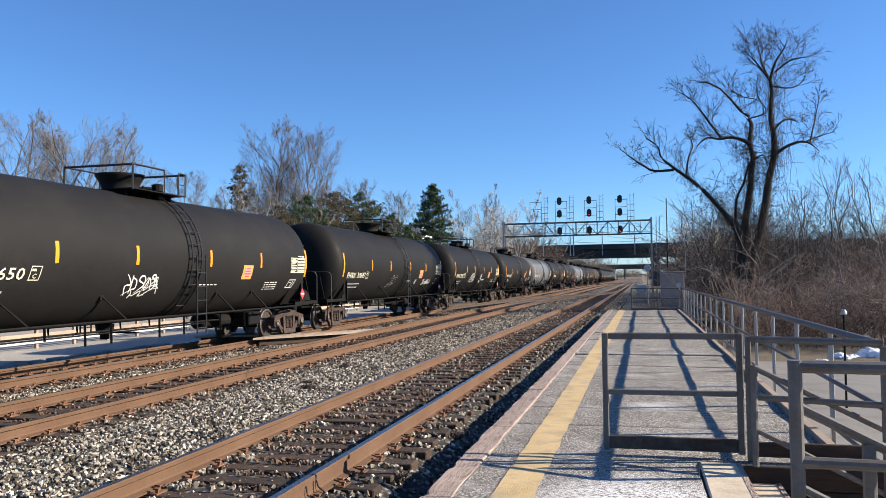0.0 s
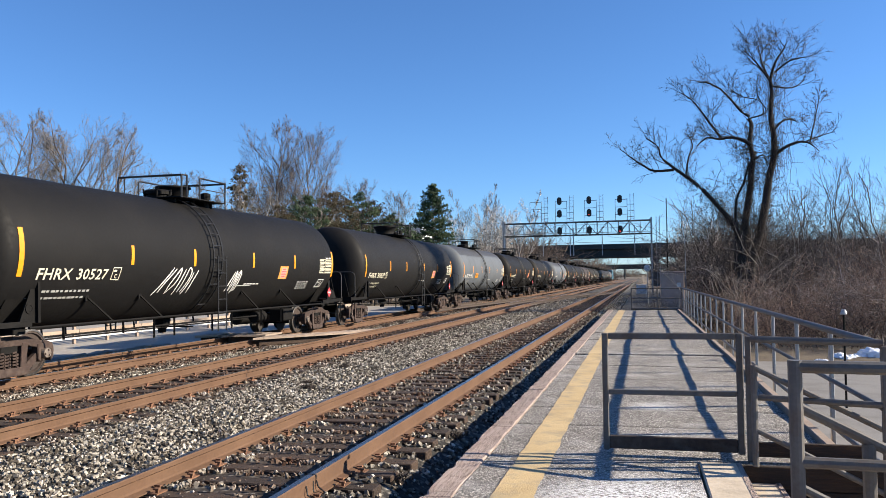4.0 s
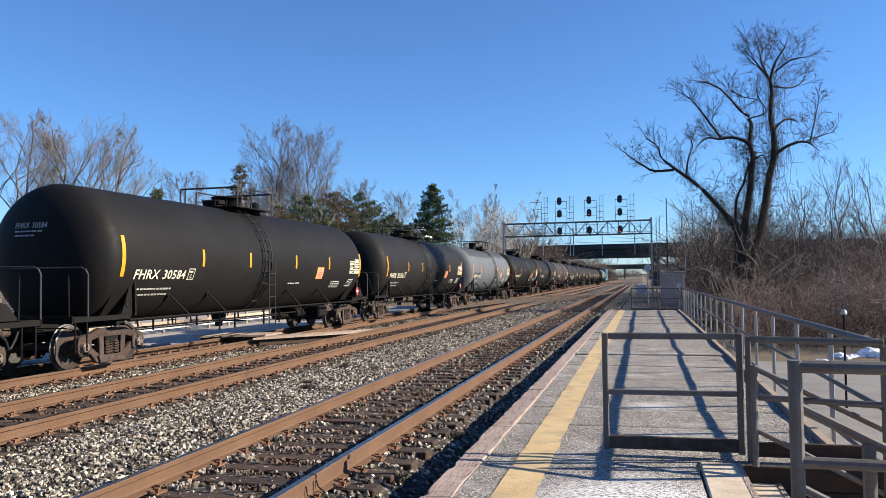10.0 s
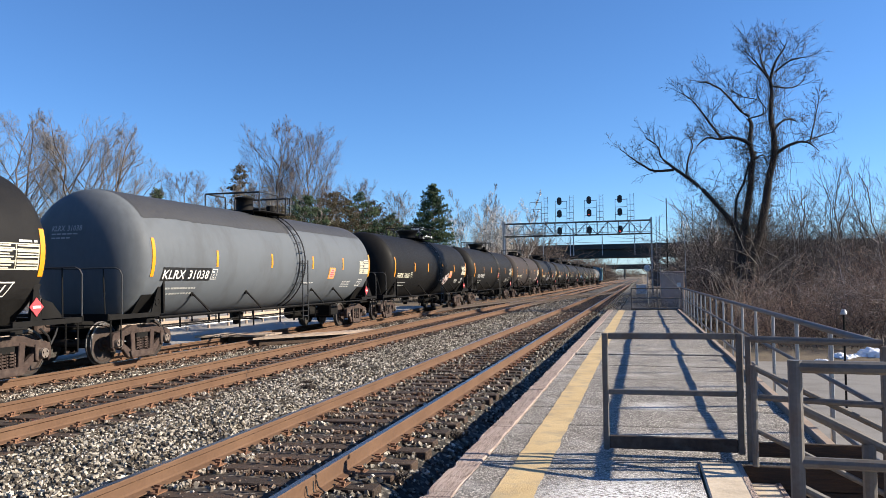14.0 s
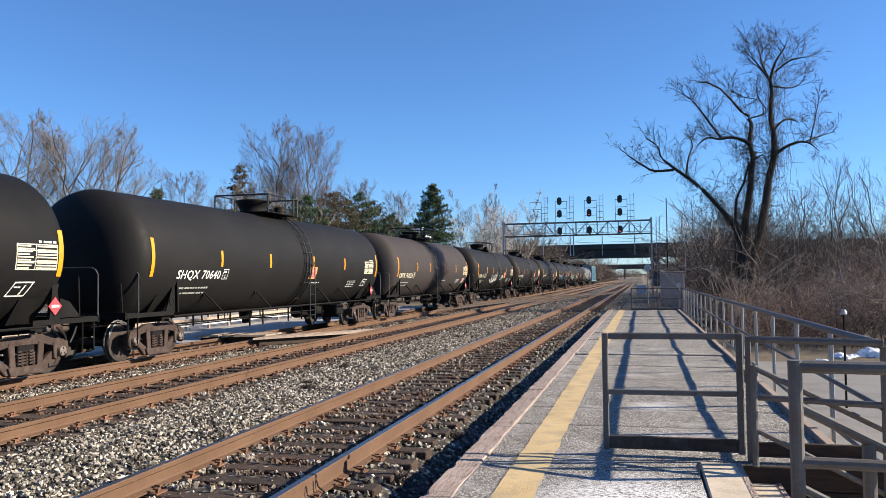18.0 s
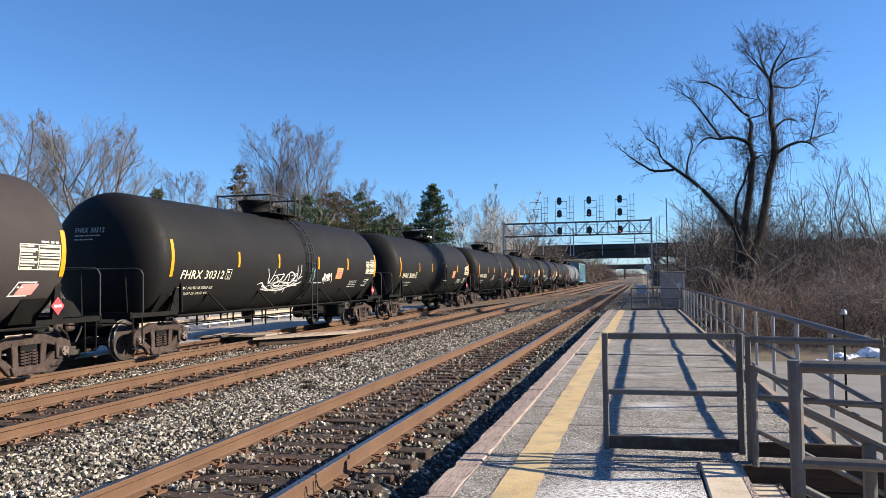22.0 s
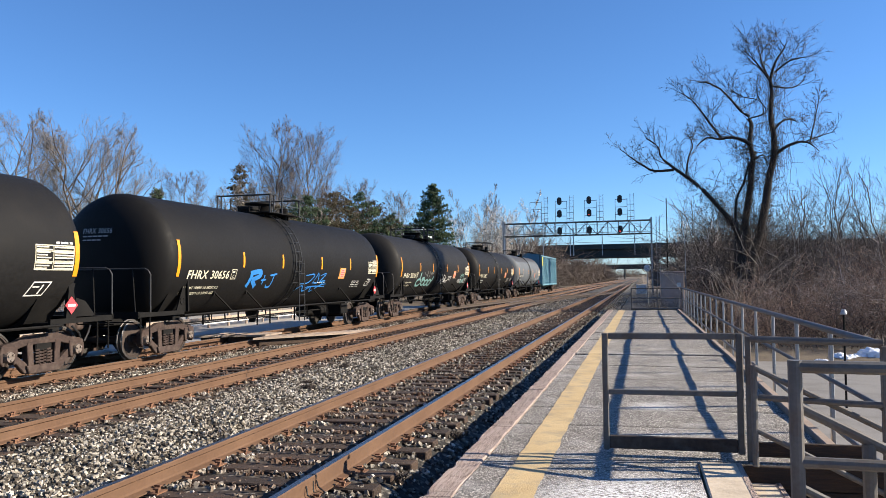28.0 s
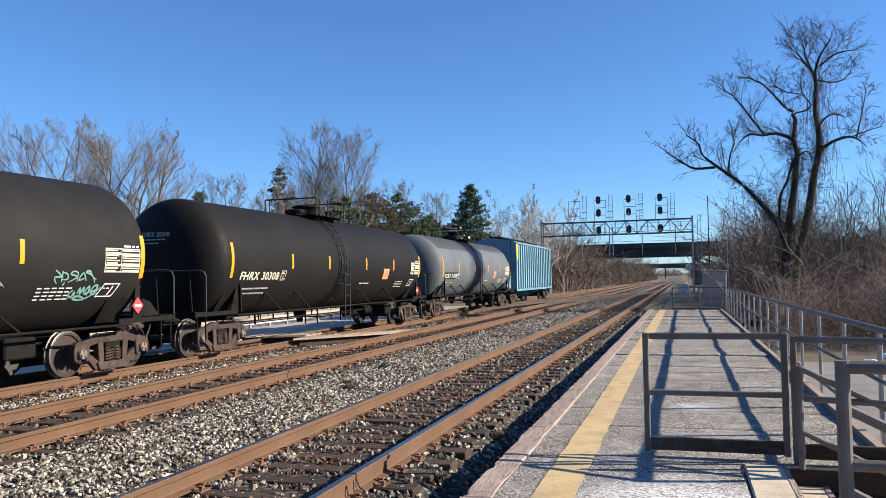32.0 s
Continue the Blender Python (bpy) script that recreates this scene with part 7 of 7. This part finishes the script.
CEDARS = ((-34.0, 70.0, 9.8, 3.0), (-32.8, 73.4, 11.0, 3.6), (-31.6, 77.0, 11.6, 3.6), (-32.2, 80.5, 12.2, 3.8), (-31.0, 84.0, 12.4, 3.8), (-30.8, 88.0, 11.8, 3.6), (-29.6, 91.5, 10.4, 3.2), (-28.4, 94.5, 9.0, 2.8))
for k, (x, y, h, r) in enumerate(CEDARS):
    conifer(60 + k, h, r, "needles" if k in (1, 4, 6, 7) else "cedar", "dense olive-brown cedar in a row behind the train", pose(x, y, -0.8), 19, 0.22, True)

thicket("brush", "dense leafless brown brush beyond the railing", [(8.6, 15, 30, 50, 260, -1.2), (3.2, 16, 47, 60, 300, -1.2), (15, 26, 30, 60, 130, -1.2)], 71, "twig_red", 2.2, 4.8, 4)
thicket("brush", "low brown brush in front of the big tree", [(3.5, 8.8, 29.5, 45, 330, -1.2)], 84, "twig_red", 1.3, 3.1, 4)
# dark-coloured twigs stand in for the shade deep inside the brush
thicket("brush", "tangle of undergrowth coloured dark as the brush's shaded inside", [(3.3, 10.5, 28.2, 34, 90, -1.2), (3.6, 12, 34, 50, 150, -1.2), (15, 26, 36, 60, 40, -1.2), (2.8, 12, 50, 66, 100, -1.2)], 77, "twig_dark", 1.2, 3.0, 4)
thicket("brush", "tall thin leafless stems round the big tree", [(8.5, 24, 46, 62, 150, -1.1), (3.4, 9.6, 50, 62, 110, -1.1)], 78, "crown_red", 4.2, 6.8, 4)
thicket("brush", "tangled pale grey leafless scrub behind the railing", [(4.0, 16, 29.5, 46, 150, -1.2), (12, 26, 30, 56, 160, -1.2), (2.6, 6, 47, 75, 60, -1.0)], 72, "twig_pale", 1.6, 4.4, 4)
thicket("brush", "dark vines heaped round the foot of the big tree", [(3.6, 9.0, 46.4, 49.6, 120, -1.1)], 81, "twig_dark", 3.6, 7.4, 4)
thicket("far_brush", "grey-brown leafless woodland edge along the line", [(7, 30, 62, 82, 800, -1.0), (4.8, 9.5, 66, 100, 240, -1.0), (7, 36, 82, 110, 700, -1.0), (9, 40, 120, 210, 420, -1.0), (3, 30, 230, 460, 420, -1.0)], 73, "brush_far", 5.6, 9.6, 3, 0.014)
thicket("far_brush", "leafless woodland edge behind the road", [(-70, -26, 66, 120, 620, -0.9), (-60, -26.5, 120, 208, 620, -0.9), (-60, -15, 228, 460, 700, -0.9), (-26, -14.0, 232, 520, 560, -0.9), (-64, -42, 40, 66, 160, -0.9)], 74, "brush_far", 4.0, 8.5, 2, 0.02)
thicket("far_brush", "brown leafless wood beyond the bridge", [(-26, -14.5, 234, 420, 700, -0.9), (-70, 50, 700, 760, 700, 1.5)], 79, "brush_far", 7.0, 11.5, 2, 0.03)
thicket("far_brush", "tall bare wood behind the bridge", [(-34, -12, 280, 320, 300, -0.5)], 80, "brush_far", 10.0, 14.5, 2, 0.03)
thicket("far_brush", "brown leafless wood between the white-barked trees", [(-36, -19.5, 142, 200, 420, -0.9)], 82, "brush_far", 8.0, 13.5, 3, 0.02)
thicket("brush", "pale tangled scrub below the bare trees", [(-40, -31.5, 64, 76, 90, -0.9)], 83, "twig_pale", 6.0, 9.5, 4, 0.010)
thicket("far_brush", "pale scrub at the foot of the bridge", [(-36, -26, 140, 205, 220, -0.9), (-40, -26, 90, 140, 160, -0.9)], 75, "twig_pale", 2.5, 5.5, 2, 0.014)

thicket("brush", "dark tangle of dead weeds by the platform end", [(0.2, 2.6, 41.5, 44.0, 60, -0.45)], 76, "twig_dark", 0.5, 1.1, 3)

hb = thing("building", pose(-45, 143, -1), "white flat-roofed building behind trees", "building")
bm = B()
box(bm, -6, 6, -4, 4, 0, 12.4)
part("wall", bm, "house_white", hb)
bm = B()
box(bm, -6.3, 6.3, -4.3, 4.3, 12.41, 12.8)
part("roof", bm, "concrete", hb)
for i in range(4):
    for k in range(3):
        bm = B()
        box(bm, -5 + 2.8 * i, -3.6 + 2.8 * i, -4.06, -4.003, 2 + 3.6 * k, 3.8 + 3.6 * k)
        part("window", bm, "window_dark", hb)


# ---- movement: the train draws nearer, its wheels turn ----
def travelled(t):
    u = t / 16 - 1
    w = lambda a: -142.529 * a - 4.2333 * a ** 2 + 2.0687 * a ** 3 + 1.4834 * a ** 4 - 0.4049 * a ** 5
    return w(u) - w(-1)


def motions():
    for v, t0, x0 in TRAFFIC:
        place = lambda t: pose(min(66, max(-70, x0 + 24.5 * (t - t0))), 219, ROAD_Z)
        walk(v, [(i * 0.25, place(i * 0.25)) for i in range(129)])
    ts = [i * 0.5 for i in range(65)]
    for car, y0 in CARS:
        walk(car, [(t, pose(T3, y0 + travelled(t), Z3)) for t in ts])
        for tr in car.children:
            if tr.name.split(".")[0] != "truck":
                continue
            for ws in tr.children:
                if ws.name.split(".")[0] == "wheelset":
                    o = ws.matrix_basis.translation.copy()
                    walk(ws, [(i / 15, pose(o.x, o.y, o.z, math.degrees(-travelled(i / 15) / 0.455) % 360)) for i in range(481)])


motions()
